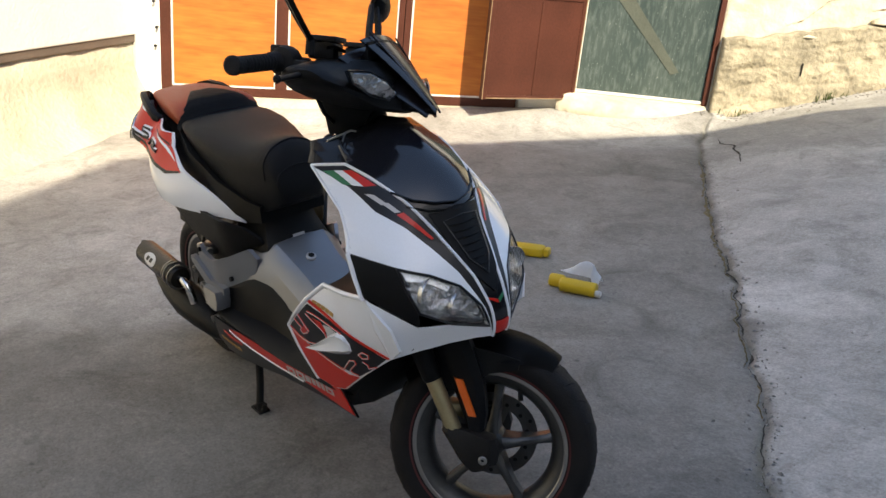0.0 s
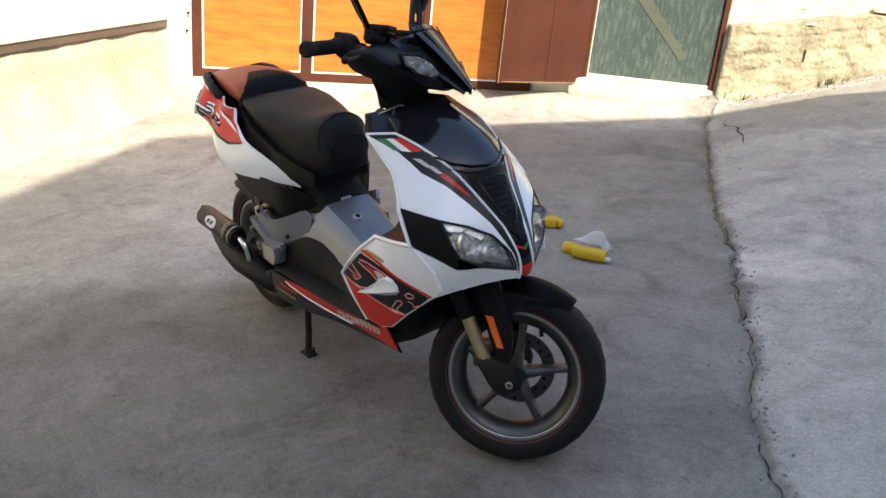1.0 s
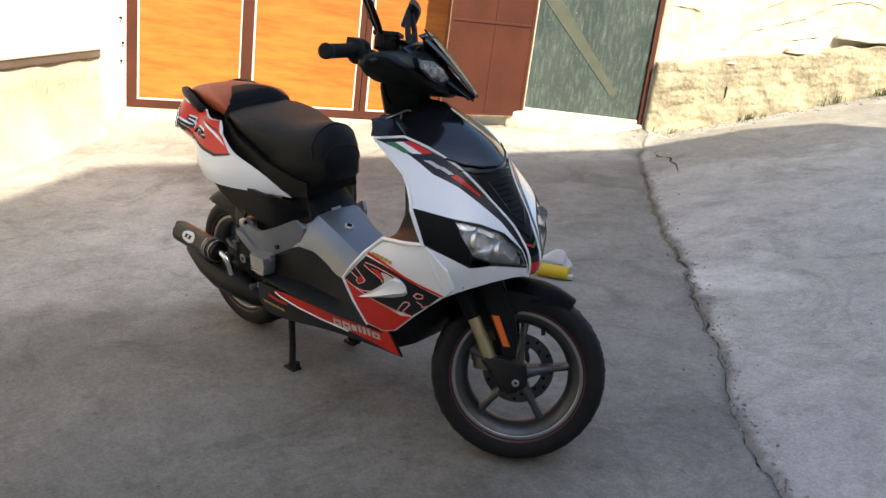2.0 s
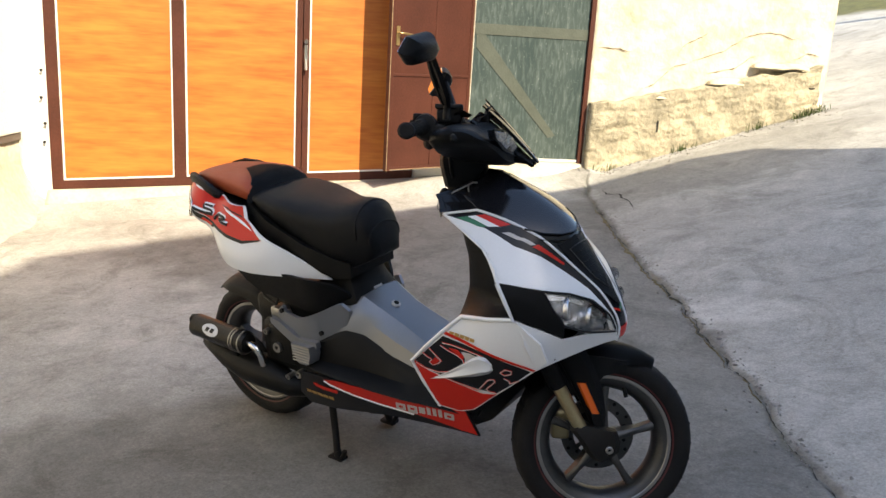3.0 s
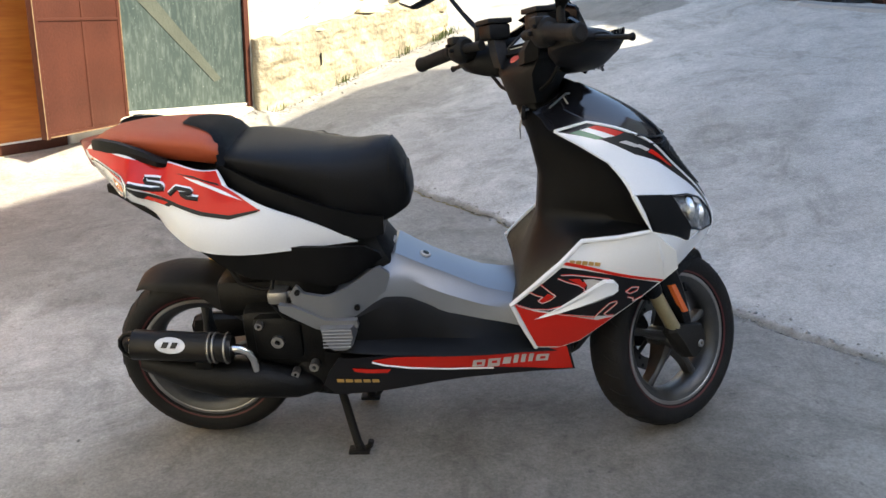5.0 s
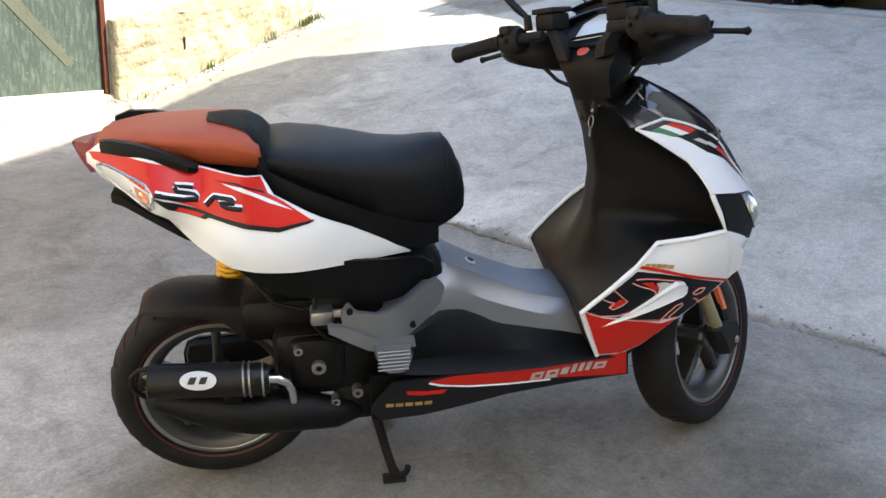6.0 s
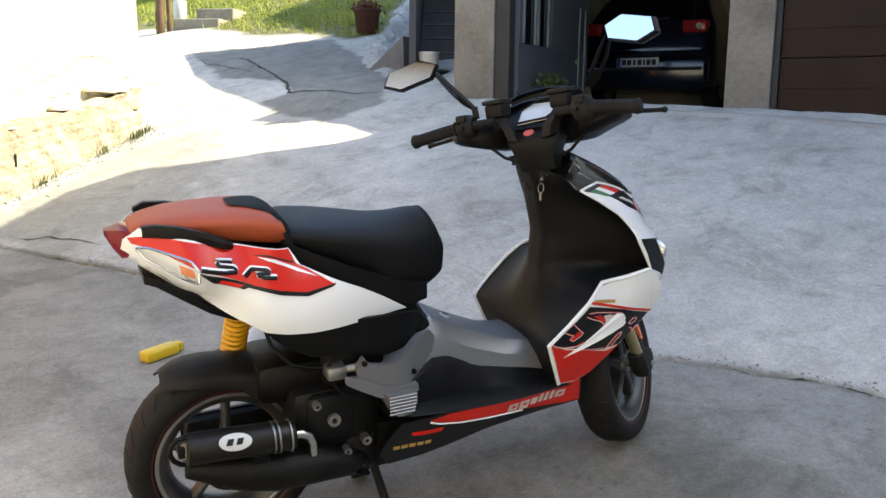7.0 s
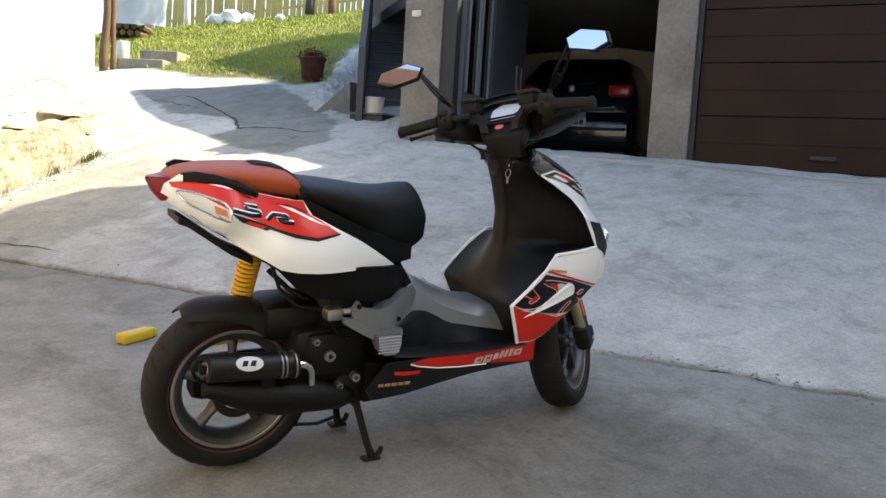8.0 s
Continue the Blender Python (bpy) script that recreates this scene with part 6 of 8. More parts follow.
for s in (-1, 1):
    bm = bmesh.new()
    put_tube(bm, [(0.170 + 0.13 * t, s * (0.080 - 0.066 * t), 0.094 - 0.136 * t) for t in [i / 8 for i in range(9)]], 0.0022, 6)
    barred("visor_crease", bm, P_plastic, visor)
    # nose fang beside the tip
    bm = bmesh.new()
    put_loft(bm, [[(x, s * y, z), (x + 0.012, s * y, z - 0.004), (x + 0.010, s * (y + 0.012), z + 0.008), (x, s * (y + 0.014), z + 0.012)] for x, y, z in ((0.215, 0.060, -0.052), (0.262, 0.030, -0.058), (0.292, 0.006, -0.060))])
    barred("nose_fin", bm, P_black, bars)
    # front position lamp on each cheek
    rim = [(0.190, 0.226, 0.010), (0.214, 0.180, 0.012), (0.236, 0.130, -0.004), (0.248, 0.098, -0.026), (0.236, 0.112, -0.040), (0.216, 0.165, -0.034), (0.196, 0.214, -0.012)]
    cen = sum((Vector(p) for p in rim), Vector()) / len(rim)
    bm = bmesh.new()
    put_loft(bm, [[(cen + (Vector(p) - cen) * k + Vector((dx, dx, 0))) * 1.0 for p in rim] for k, dx in ((1.0, -0.012), (1.0, 0.003), (0.82, 0.008), (0.4, 0.010))])
    bmesh.ops.transform(bm, matrix=Matrix.Diagonal((1, s, 1, 1)), verts=bm.verts)
    pos = barred("position_lamp", bm, P_bowl, bars, "clear front position lamp", sharp=30)
    bm = bmesh.new()
    put_tube(bm, [(p[0] + 0.003, s * (p[1] + 0.003), p[2]) for p in rim + rim[:1]], 0.0028, 6, False)
    barred("lamp_seal", bm, P_black, pos)
    # bar end, grip, switches, lever
    bm = bmesh.new()
    put_tube(bm, [(0.040, s * 0.09, 0.020), (0.026, s * 0.17, 0.019), (0.0, s * 0.322, 0.0)], 0.0115, 12)
    put_tube(bm, [(0.022, s * 0.198, 0.016), (0.0205, s * 0.206, 0.0155), (0.002, s * 0.308, 0.0015), (0.0005, s * 0.318, 0.0), (0.0, s * 0.326, 0.0), (0.0, s * 0.330, 0.0)], [0.021, 0.0165, 0.0165, 0.019, 0.019, 0.014], 18)
    grip = barred("grip", bm, P_rubber, bars, "ribbed black rubber grip")
    for i in range(9):
        y = 0.214 + 0.010 * i
        q = (y - 0.206) / 0.112
        bm = bmesh.new()
        put_tube(bm, [(0.0205 - 0.020 * q, s * y, 0.0155 - 0.0155 * q), (0.0200 - 0.020 * q, s * (y + 0.004), 0.0150 - 0.0155 * q)], 0.0173, 16)
        barred("grip_rib", bm, P_rubber, grip)
    bm = bmesh.new()
    flip = Matrix.Diagonal((1, s, 1, 1))
    put_loft(bm, [[(0.030 + dx + rr * math.cos(a), s * y, 0.018 + rr * 1.1 * math.sin(a)) for a in (2 * math.pi * k / 14 for k in range(14))] for y, rr, dx in ((0.196, 0.017, -0.004), (0.192, 0.026, 0.0), (0.178, 0.030, 0.0), (0.158, 0.029, 0.002), (0.146, 0.022, 0.004))])
    put_box(bm, (0.045, 0.150, -0.012), (0.078, 0.190, 0.024), flip, 0.008)
    put_box(bm, (0.000, 0.156, 0.030), (0.024, 0.186, 0.050), flip, 0.005)
    housing = barred("switch_housing", bm, P_plastic_dusty, bars, "black switch housing")
    bm = bmesh.new()
    put_box(bm, (-0.008, 0.160, 0.012), (0.004, 0.170, 0.022), flip, 0.002)
    put_box(bm, (-0.006, 0.174, 0.026), (0.006, 0.184, 0.034), flip, 0.002)
    barred("switch_button", bm, P_plastic, housing)
    bm = bmesh.new()
    put_tube(bm, [(0.068, s * 0.165, 0.004), (0.090, s * 0.195, 0.002), (0.100, s * 0.25, -0.006), (0.106, s * 0.32, -0.014), (0.107, s * 0.341, -0.016), (0.107, s * 0.351, -0.017), (0.107, s * 0.356, -0.017)], [0.009, 0.008, 0.0062, 0.0055, 0.006, 0.0085, 0.004], 12)
    barred("brake_lever", bm, P_plastic, bars, "black brake lever")
    # brake-fluid reservoir with its lid
    bm = bmesh.new()
    put_box(bm, (0.052, 0.070, 0.030), (0.112, 0.122, 0.066), flip, 0.006)
    tank = barred("fluid_reservoir", bm, P_plastic, bars, "black brake-fluid reservoir")
    bm = bmesh.new()
    put_box(bm, (0.048, 0.066, 0.0665), (0.116, 0.126, 0.078), flip, 0.003)
    barred("lid", bm, P_plastic_dusty, tank)
    # mirror: a slotted blade of a stem and a six-cornered head
    root, tipm = Vector((0.080, 0.168, 0.066)), Vector((0.044, 0.252, 0.176))
    bm = bmesh.new()
    put_tube(bm, [(0.080, s * 0.166, 0.036), (0.080, s * 0.167, 0.070)], [0.010, 0.0085], 12)
    stem = barred("mirror_stem", bm, P_plastic_dusty, bars, "black slotted mirror stem")
    side = Vector((0.72, 0.55, -0.42))
    track = [(root, 0.006), (root.lerp(tipm, 0.25) + Vector((0, 0.006, 0)), 0.0145), (root.lerp(tipm, 0.6) + Vector((0, 0.006, 0)), 0.0135), (tipm, 0.008)]

    def rail(lo, hi, thin):
        rings = []
        for p, w in track:
            c = [p + side * (w * k) + Vector((q, 0, q * 0.8)) for k, q in ((lo, -thin), (hi, -thin), (hi, thin), (lo, thin))]
            rings.append([(v.x, s * v.y, v.z) for v in c])
        bm = bmesh.new()
        put_loft(bm, rings)
        return bm
    for lo, hi in ((-1.25, -0.55), (0.55, 1.25)):
        barred("stem_rail", rail(lo, hi, 0.0045), P_plastic, stem)
    track = track[:2] + [(track[1][0].lerp(track[2][0], 0.35), 0.0145)]
    barred("stem_web", rail(-0.6, 0.6, 0.0022), P_plastic, stem)
    tilt = Matrix.Translation((0.022, s * 0.318, 0.182)) @ Matrix.Rotation(s * radians(16), 4, 'Z') @ Matrix.Rotation(radians(20.5 if s < 0 else 18), 4, 'Y') @ Matrix.Rotation(radians(13 if s < 0 else -10) * 1.0, 4, 'X')
    shape = [(s * a, b) for a, b in ((-0.078, 0.004), (-0.056, -0.028), (0.040, -0.033), (0.084, -0.006), (0.062, 0.027), (-0.034, 0.033))]
    bm = bmesh.new()
    put_loft(bm, [[tilt @ Vector((x, a * k, b * k)) for a, b in shape] for x, k in ((-0.006, 1.0), (0.004, 1.05), (0.016, 0.96), (0.030, 0.70), (0.036, 0.4))])
    barred("mirror_head", bm, P_plastic, stem, "black six-cornered mirror shell", sharp=30)
    bm = bmesh.new()
    put_loft(bm, [[tilt @ Vector((x, a * k, b * k)) for a, b in shape] for x, k in ((-0.0085, 0.94), (-0.006, 0.94))])
    barred("mirror_glass", bm, P_mirror, stem, "bright mirror glass", False)
    # ridge beside the dials
    bm = bmesh.new()
    put_loft(bm, [[(x - 0.014, s * (y - 0.016), z - 0.004), (x - 0.016, s * (y + 0.010), z), (x + 0.012, s * (y + 0.024), z + 0.004), (x + 0.030, s * (y + 0.006), z - 0.004), (x + 0.020, s * (y - 0.012), z - 0.010)] for x, y, z in ((0.066, 0.052, -0.036), (0.064, 0.060, -0.008), (0.078, 0.090, 0.034), (0.092, 0.112, 0.062), (0.110, 0.116, 0.056))])
    barred("dash_ridge", bm, P_plastic_dusty, bars, "", True, 25)
    # cable loop from the lever to the column
    bm = bmesh.new()
    put_tube(bm, [(0.080, s * 0.150, -0.004), (0.088, s * 0.140, -0.045), (0.090, s * 0.100, -0.080), (0.092, s * 0.05, -0.100)], 0.0045, 8)
    barred("control_cable", bm, P_plastic, bars, "thin black control cable")
# dial pod: sloping tray, pale display, hood behind it
bm = bmesh.new()
put_loft(bm, [[(0.076, y * 0.070, -0.010), (0.110, y * 0.086, 0.012), (0.180, y * 0.092, 0.060), (0.180, y * 0.092, 0.030), (0.090, y * 0.070, -0.030)] for y in (-1, -0.5, 0, 0.5, 1)])
barred("instrument_binnacle", bm, P_plastic, bars, "", True, 25)
bm = bmesh.new()
face = [(0.092, 0.050, 0.0055), (0.098, -0.034, 0.0095), (0.128, -0.060, 0.0295), (0.160, -0.050, 0.0515), (0.166, 0.030, 0.0555), (0.140, 0.058, 0.0375)]
put_loft(bm, [[(x, y, z - 0.004) for x, y, z in face], face])
screen = barred("display", bm, P_screen, bars, "pale grey display", False)
bm = bmesh.new()
put_tube(bm, [(x, y, z + 0.001) for x, y, z in face + face[:1]], 0.0035, 6, False)
barred("display_bezel", bm, P_plastic, screen)
bm = bmesh.new()
put_loft(bm, [[(0.172, y * 0.098, 0.030), (0.178, y * 0.098, 0.030), (0.190 - 0.010 * y * y, y * 0.104, 0.084 - 0.012 * y * y), (0.184 - 0.010 * y * y, y * 0.104, 0.084 - 0.012 * y * y)] for y in [k / 4 - 1 for k in range(9)]])
barred("display_hood", bm, P_plastic, bars)
# rider's face of the pod, running down into the column
bm = bmesh.new()
put_loft(bm, [[(x0, -0.6 * hy, z), (x0 + 0.010, -hy, z), ((x0 + x1) / 2, -hy * 1.05, z), (x1, -0.7 * hy, z), (x1, 0.7 * hy, z), ((x0 + x1) / 2, hy * 1.05, z), (x0 + 0.010, hy, z), (x0, 0.6 * hy, z)] for z, x0, x1, hy in
              ((-0.016, 0.082, 0.18, 0.072), (-0.030, 0.066, 0.20, 0.078), (-0.046, 0.058, 0.20, 0.074), (-0.060, 0.056, 0.18, 0.064), (-0.090, 0.062, 0.16, 0.055), (-0.125, 0.072, 0.15, 0.050))])
barred("column_cover", bm, P_plastic, bars, "matt black cover between dials and column", sharp=30)
bm = bmesh.new()
put_lathe(bm, [(0.0005, 0.002), (0.010, 0.002), (0.012, 0.0), (0.012, -0.003), (0.0005, -0.003)], 20, Matrix.Translation((0.074, 0.010, -0.0215)) @ Matrix.Rotation(radians(-42), 4, 'Y') @ Matrix.Diagonal((1, 1.3, 1, 1)) @ Matrix.Rotation(radians(90), 4, 'X'))
barred("oval_badge", bm, plain_paint("red_oval_badge", (0.6, 0.10, 0.08), 0.3, 0.5), bars, "small red oval badge")
bm = bmesh.new()
put_loft(bm, [[(xc + rx * math.cos(a), hy * math.sin(a), z) for a in (2 * math.pi * i / 18 for i in range(18))] for z, xc, rx, hy in ((0.88, 0.930, 0.046, 0.058), (0.935, 0.925, 0.046, 0.054), (0.960, 0.925, 0.044, 0.050), (0.985, 0.926, 0.040, 0.046), (1.0, 0.928, 0.034, 0.040))])
add("neck_cover", bm, P_plastic, None)


# -- rear running gear --
bm = bmesh.new()
put_box(bm, (0.17, -0.150, 0.30), (0.40, 0.13, 0.47), None, 0.03)
engine = add("engine", bm, P_engine, None, "oily black engine block")
for nm, lo, hi, bev in (("flywheel_cover", (0.20, -0.165, 0.33), (0.33, -0.10, 0.46), 0.025), ("cylinder", (0.26, -0.13, 0.44), (0.42, 0.12, 0.56), 0.02), ("sump", (0.30, -0.15, 0.225), (0.42, 0.12, 0.33), 0.02), ("cooling_duct", (0.10, -0.10, 0.42), (0.30, 0.10, 0.53), 0.03)):
    add(nm, box_bm(lo, hi, None, bev), P_engine, engine)
for cx, cz, rr in ((0.267, 0.394, 0.016), (0.35, 0.32, 0.012), (0.30, 0.30, 0.010), (0.225, 0.44, 0.010)):
    bm = bmesh.new()
    put_lathe(bm, [(rr * 0.45, -0.176), (rr, -0.176), (rr, -0.150), (rr * 0.45, -0.150)], 18, Matrix.Translation((cx, 0.0, cz)))
    add("engine_bolt", bm, P_steel, engine)
bm = bmesh.new()
put_box(bm, (-0.06, 0.085, 0.19), (0.36, 0.155, 0.33), None, 0.04)
add("belt_case", bm, P_engine, None, "black belt-drive case")
bm = bmesh.new()
put_box(bm, (0.02, 0.07, 0.40), (0.26, 0.15, 0.50), None, 0.03)
add("air_box", bm, P_plastic, None, "black air-filter box")
bm = bmesh.new()
put_tube(bm, [(0.15, 0.04, 0.60), (0.20, 0.0, 0.55), (0.25, -0.06, 0.52), (0.30, -0.10, 0.50)], 0.008, 10)
put_tube(bm, [(0.13, -0.05, 0.64), (0.14, -0.09, 0.58), (0.18, -0.12, 0.535), (0.24, -0.13, 0.52), (0.30, -0.12, 0.53)], 0.0055, 10)
put_tube(bm, [(0.27, -0.14, 0.56), (0.26, -0.16, 0.50), (0.29, -0.165, 0.46), (0.33, -0.16, 0.44)], 0.005, 8)
add("cable", bm, P_plastic, engine, "black hoses and cables")
bm = bmesh.new()
put_box(bm, (0.255, -0.17, 0.495), (0.305, -0.12, 0.530), None, 0.008)
put_tube(bm, [(0.30, -0.15, 0.515), (0.33, -0.16, 0.52)], 0.010, 10)
add("carburettor", bm, P_steel, engine, "dull metal carburettor")
# peg hanger and folded passenger peg
for s in (-1, 1):
    f = lambda a, b, off, s=s: Vector((a, s * (0.200 + off), b))
    hang = add("peg_hanger", panel_bm([(0.290, 0.512), (0.325, 0.508), (0.40, 0.468), (0.475, 0.466), (0.478, 0.447), (0.42, 0.436), (0.375, 0.446), (0.33, 0.472), (0.292, 0.496)], f, 0.004, 0.018, 0.04), P_grey, None, "cast grey peg hanger")
    bm = bmesh.new()
    put_loft(bm, [[(x, s * (0.205 + dy), z) for dy, x in ((0.0, x0), (0.018, x0 + 0.006), (0.018, x1 - 0.006), (0.0, x1), (-0.02, x1), (-0.02, x0))] for z, x0, x1 in ((0.456, 0.384, 0.468), (0.43, 0.388, 0.472), (0.402, 0.402, 0.462), (0.396, 0.41, 0.452))])
    peg = add("passenger_peg", bm, P_grey, hang, "folded ribbed metal peg")
    for i in range(6):
        z = 0.450 - 0.009 * i
        bm = bmesh.new()
        put_tube(bm, [(0.392, s * 0.223, z), (0.464 - 0.001 * i, s * 0.223, z)], 0.0022, 6)
        add("peg_rib", bm, P_steel, hang)
# exhaust
bm = bmesh.new()
put_tube(bm, [(-0.088, -0.196, 0.412), (-0.084, -0.196, 0.4115), (0.100, -0.196, 0.398), (0.104, -0.196, 0.398)], [0.030, 0.0375, 0.0375, 0.0375], 28)
put_tube(bm, [(0.104, -0.196, 0.398), (0.150, -0.196, 0.394), (0.160, -0.196, 0.3935)], [0.0355, 0.0355, 0.030], 28)
exh = add("exhaust", bm, P_can, None, "dark exhaust silencer with a plain badge", sharp=40)
for x in (0.106, 0.118, 0.146):
    bm = bmesh.new()
    put_tube(bm, [(x, -0.196, 0.398 - 0.075 * (x - 0.1)), (x + 0.004, -0.196, 0.398 - 0.075 * (x - 0.1))], 0.0392, 28)
    add("can_band", bm, P_steel, exh)
bm = bmesh.new()
put_tube(bm, [(-0.086, -0.196, 0.408), (-0.104, -0.196, 0.409)], [0.020, 0.015], 18)
add("end_pipe", bm, P_gold, exh, "brass-coloured end pipe")
bm = bmesh.new()
put_tube(bm, [(-0.082, -0.196, 0.444), (-0.104, -0.196, 0.440), (-0.118, -0.196, 0.426), (-0.121, -0.196, 0.408), (-0.114, -0.196, 0.390), (-0.100, -0.196, 0.378), (-0.082, -0.196, 0.374)], 0.006, 8)
add("end_hoop", bm, P_plastic, exh, "black hoop at the silencer end")
def on_can(a, b, off):
    """On the silencer's outer side: a along it, b round it in metres."""
    q = b / 0.0375
    return Vector((a, -0.196 - (0.0375 + off) * math.cos(q), 0.405 - 0.075 * (a - 0.008) + (0.0375 + off) * math.sin(q)))
oval = [(0.018 + 0.037 * math.cos(2 * math.pi * i / 20), 0.021 + 0.0205 * math.sin(2 * math.pi * i / 20)) for i in range(20)]
add("can_badge", panel_bm(oval, on_can, 0.0012, 0.002, 0.01), plain_paint("silver_badge", (0.62, 0.63, 0.66), 0.25, 0.3), exh, "pale oval badge")
for poly in ([(0.002, 0.028), (0.016, 0.028), (0.010, 0.014), (-0.004, 0.014)], [(0.024, 0.028), (0.038, 0.028), (0.032, 0.014), (0.018, 0.014)]):
    add("badge_mark", panel_bm(poly, on_can, 0.0022, 0.002, 0.01), P_blackdecal, exh)
bm = bmesh.new()
put_tube(bm, [(0.155, -0.196, 0.3935), (0.178, -0.195, 0.391), (0.196, -0.193, 0.380), (0.205, -0.190, 0.360), (0.207, -0.186, 0.325)], 0.0115, 16)
add("link_pipe", bm, P_chrome, exh, "bright bent link pipe")
bm = bmesh.new()
put_tube(bm, [(-0.085, -0.165, 0.345), (-0.05, -0.165, 0.338), (0.03, -0.165, 0.312), (0.12, -0.165, 0.292), (0.21, -0.163, 0.283), (0.30, -0.155, 0.262), (0.36, -0.12, 0.25), (0.40, -0.06, 0.26)], [0.022, 0.032, 0.046, 0.052, 0.048, 0.036, 0.026, 0.022], 24)
add("expansion_chamber", bm, P_engine, exh, "sooty black expansion chamber")
bm = bmesh.new()
put_box(bm, (0.06, -0.20, 0.335), (0.10, -0.165, 0.375), None, 0.004)
add("can_bracket", bm, P_plastic, exh)
bm = bmesh.new()
put_box(bm, (-0.105, -0.215, 0.40), (-0.088, -0.18, 0.425), None, 0.004)
add("can_bracket", bm, P_plastic, exh)
# swing arm
bm = bmesh.new()
put_tube(bm, [(0.33, -0.095, 0.33), (0.20, -0.105, 0.30), (0.08, -0.100, 0.285), (0.033, -0.095, 0.277)], [0.026, 0.024, 0.02, 0.024], 16)
add("swing_arm", bm, P_alloy, None, "grey cast swing arm")
bm = bmesh.new()
put_lathe(bm, [(0.001, -0.122), (0.012, -0.122), (0.016, -0.116), (0.016, -0.05), (0.001, -0.05)], 18, Matrix.Translation((0.033, 0, 0.277)))
add("axle_nut", bm, P_steel, None)
bm = bmesh.new()
put_lathe(bm, [(0.045, -0.078), (0.070, -0.078), (0.070, -0.074), (0.045, -0.074)], 40, Matrix.Translation((0.033, 0, 0.277)))
add("rear_brake_disc", bm, P_can, None, "rear brake disc")
# rear hugger mudguard: a long smooth shell with deep cheeks
bm = bmesh.new()
grid = []
for i in range(31):
    t = i / 30
    x = -0.112 + 0.392 * t
    ztop = float(np.interp(x, (-0.112, -0.10, -0.08, -0.04, 0.0, 0.07, 0.135, 0.20, 0.28), (0.514, 0.524, 0.533, 0.539, 0.540, 0.534, 0.518, 0.492, 0.450)))
    cheek = float(np.interp(x, (-0.112, -0.10, -0.066, 0.014, 0.073, 0.106, 0.14, 0.28), (0.003, 0.008, 0.014, 0.022, 0.036, 0.062, 0.05, 0.04)))
    wd = 0.056 + 0.026 * smooth01(t / 0.2)
    grid.append([(x - 0.006 * abs(c) ** 3, c * wd, ztop - 0.022 * c * c - d * cheek) for c, d in ((-1.02, 1), (-1.01, 0.6), (-1.0, 0.25), (-0.95, 0.06), (-0.8, 0), (-0.4, 0), (0, 0), (0.4, 0), (0.8, 0), (0.95, 0.06), (1.0, 0.25), (1.01, 0.6), (1.02, 1))])
put_sheet(bm, grid, 0.005)
add("rear_mudguard", bm, P_plastic_dusty, None, "dusty black rear mudguard", sharp=50)
# rear shock with a yellow spring
a, b = Vector((0.076, 0.070, 0.500)), Vector((0.100, 0.010, 0.690))
bm = bmesh.new()
put_tube(bm, [a, a.lerp(b, 0.5), b], 0.014, 14)
shock = add("rear_shock", bm, P_plastic, None, "rear shock absorber")
d = (b - a).normalized()
e1 = d.orthogonal().normalized()
e2 = d.cross(e1)
bm = bmesh.new()
put_tube(bm, [a.lerp(b, 0.10 + 0.82 * i / 176) + 0.0275 * (math.cos(i * 2 * math.pi / 16) * e1 + math.sin(i * 2 * math.pi / 16) * e2) for i in range(177)], 0.0056, 8)
add("spring", bm, P_yellow, shock, "yellow coil spring")
# centre stand
bm = bmesh.new()
for s in (-1, 1):
    put_tube(bm, [(0.385, s * 0.085, 0.262), (0.395, s * 0.090, 0.20), (0.418, s * 0.112, 0.10), (0.432, s * 0.128, 0.050)], 0.0115, 12)
    put_box(bm, (0.405, s * 0.130 - 0.018, 0.024), (0.462, s * 0.130 + 0.018, 0.036), None, 0.004)
    put_tube(bm, [(0.452, s * 0.130, 0.034), (0.464, s * 0.131, 0.048), (0.468, s * 0.131, 0.062)], 0.008, 10)
    put_tube(bm, [(0.432, s * 0.128, 0.052), (0.438, s * 0.130, 0.030)], 0.013, 10)
put_tube(bm, [(0.397, -0.088, 0.19), (0.397, 0.088, 0.19)], 0.009, 10)
put_tube(bm, [(0.425, 0.118, 0.065), (0.36, 0.125, 0.045), (0.26, 0.13, 0.055)], 0.006, 8)
add("centre_stand", bm, P_plastic_dusty, None, "black tubular centre stand")


# ---- things in the yard ----
M_yellow = plain("yellow_plastic", (0.62, 0.42, 0.015), 0.38)
M_paper = mat("white_paper", (0.88, 0.90, 0.93), 0.8, 0, 0.04, 6, 80, 0.05)
M_cap = plain("grey_white_plastic", (0.62, 0.60, 0.56), 0.5)
M_crack = mat("dark_soil_and_hole", (0.055, 0.048, 0.036), 0.95, 0, 0.25, 20, 120, 0.3)
M_moss = mat("dry_moss", (0.22, 0.175, 0.085), 0.95, 0, 0.25, 30, 150, 0.4)
M_weed = mat("weed_leaf", (0.07, 0.10, 0.02), 0.7, 0, 0.2, 12, 90, 0.1)
M_grit = mat("concrete_crumb", (0.36, 0.34, 0.31), 0.95, 0, 0.25, 25, 120, 0.4)


def on_ground(x, y, up=0.0):
    return Vector((x, y, ground_z(x, y) + up))


def lying(a, b, r):
    """A frame whose y axis runs along the ground from a to b, at height r."""
    p, q = on_ground(*a, r), on_ground(*b, r)
    y = (q - p).normalized()
    x = y.cross(Vector((0, 0, 1))).normalized()
    z = x.cross(y)
    m = Matrix((x, y, z)).transposed().to_4x4()
    m.translation = p
    return m, (q - p).length


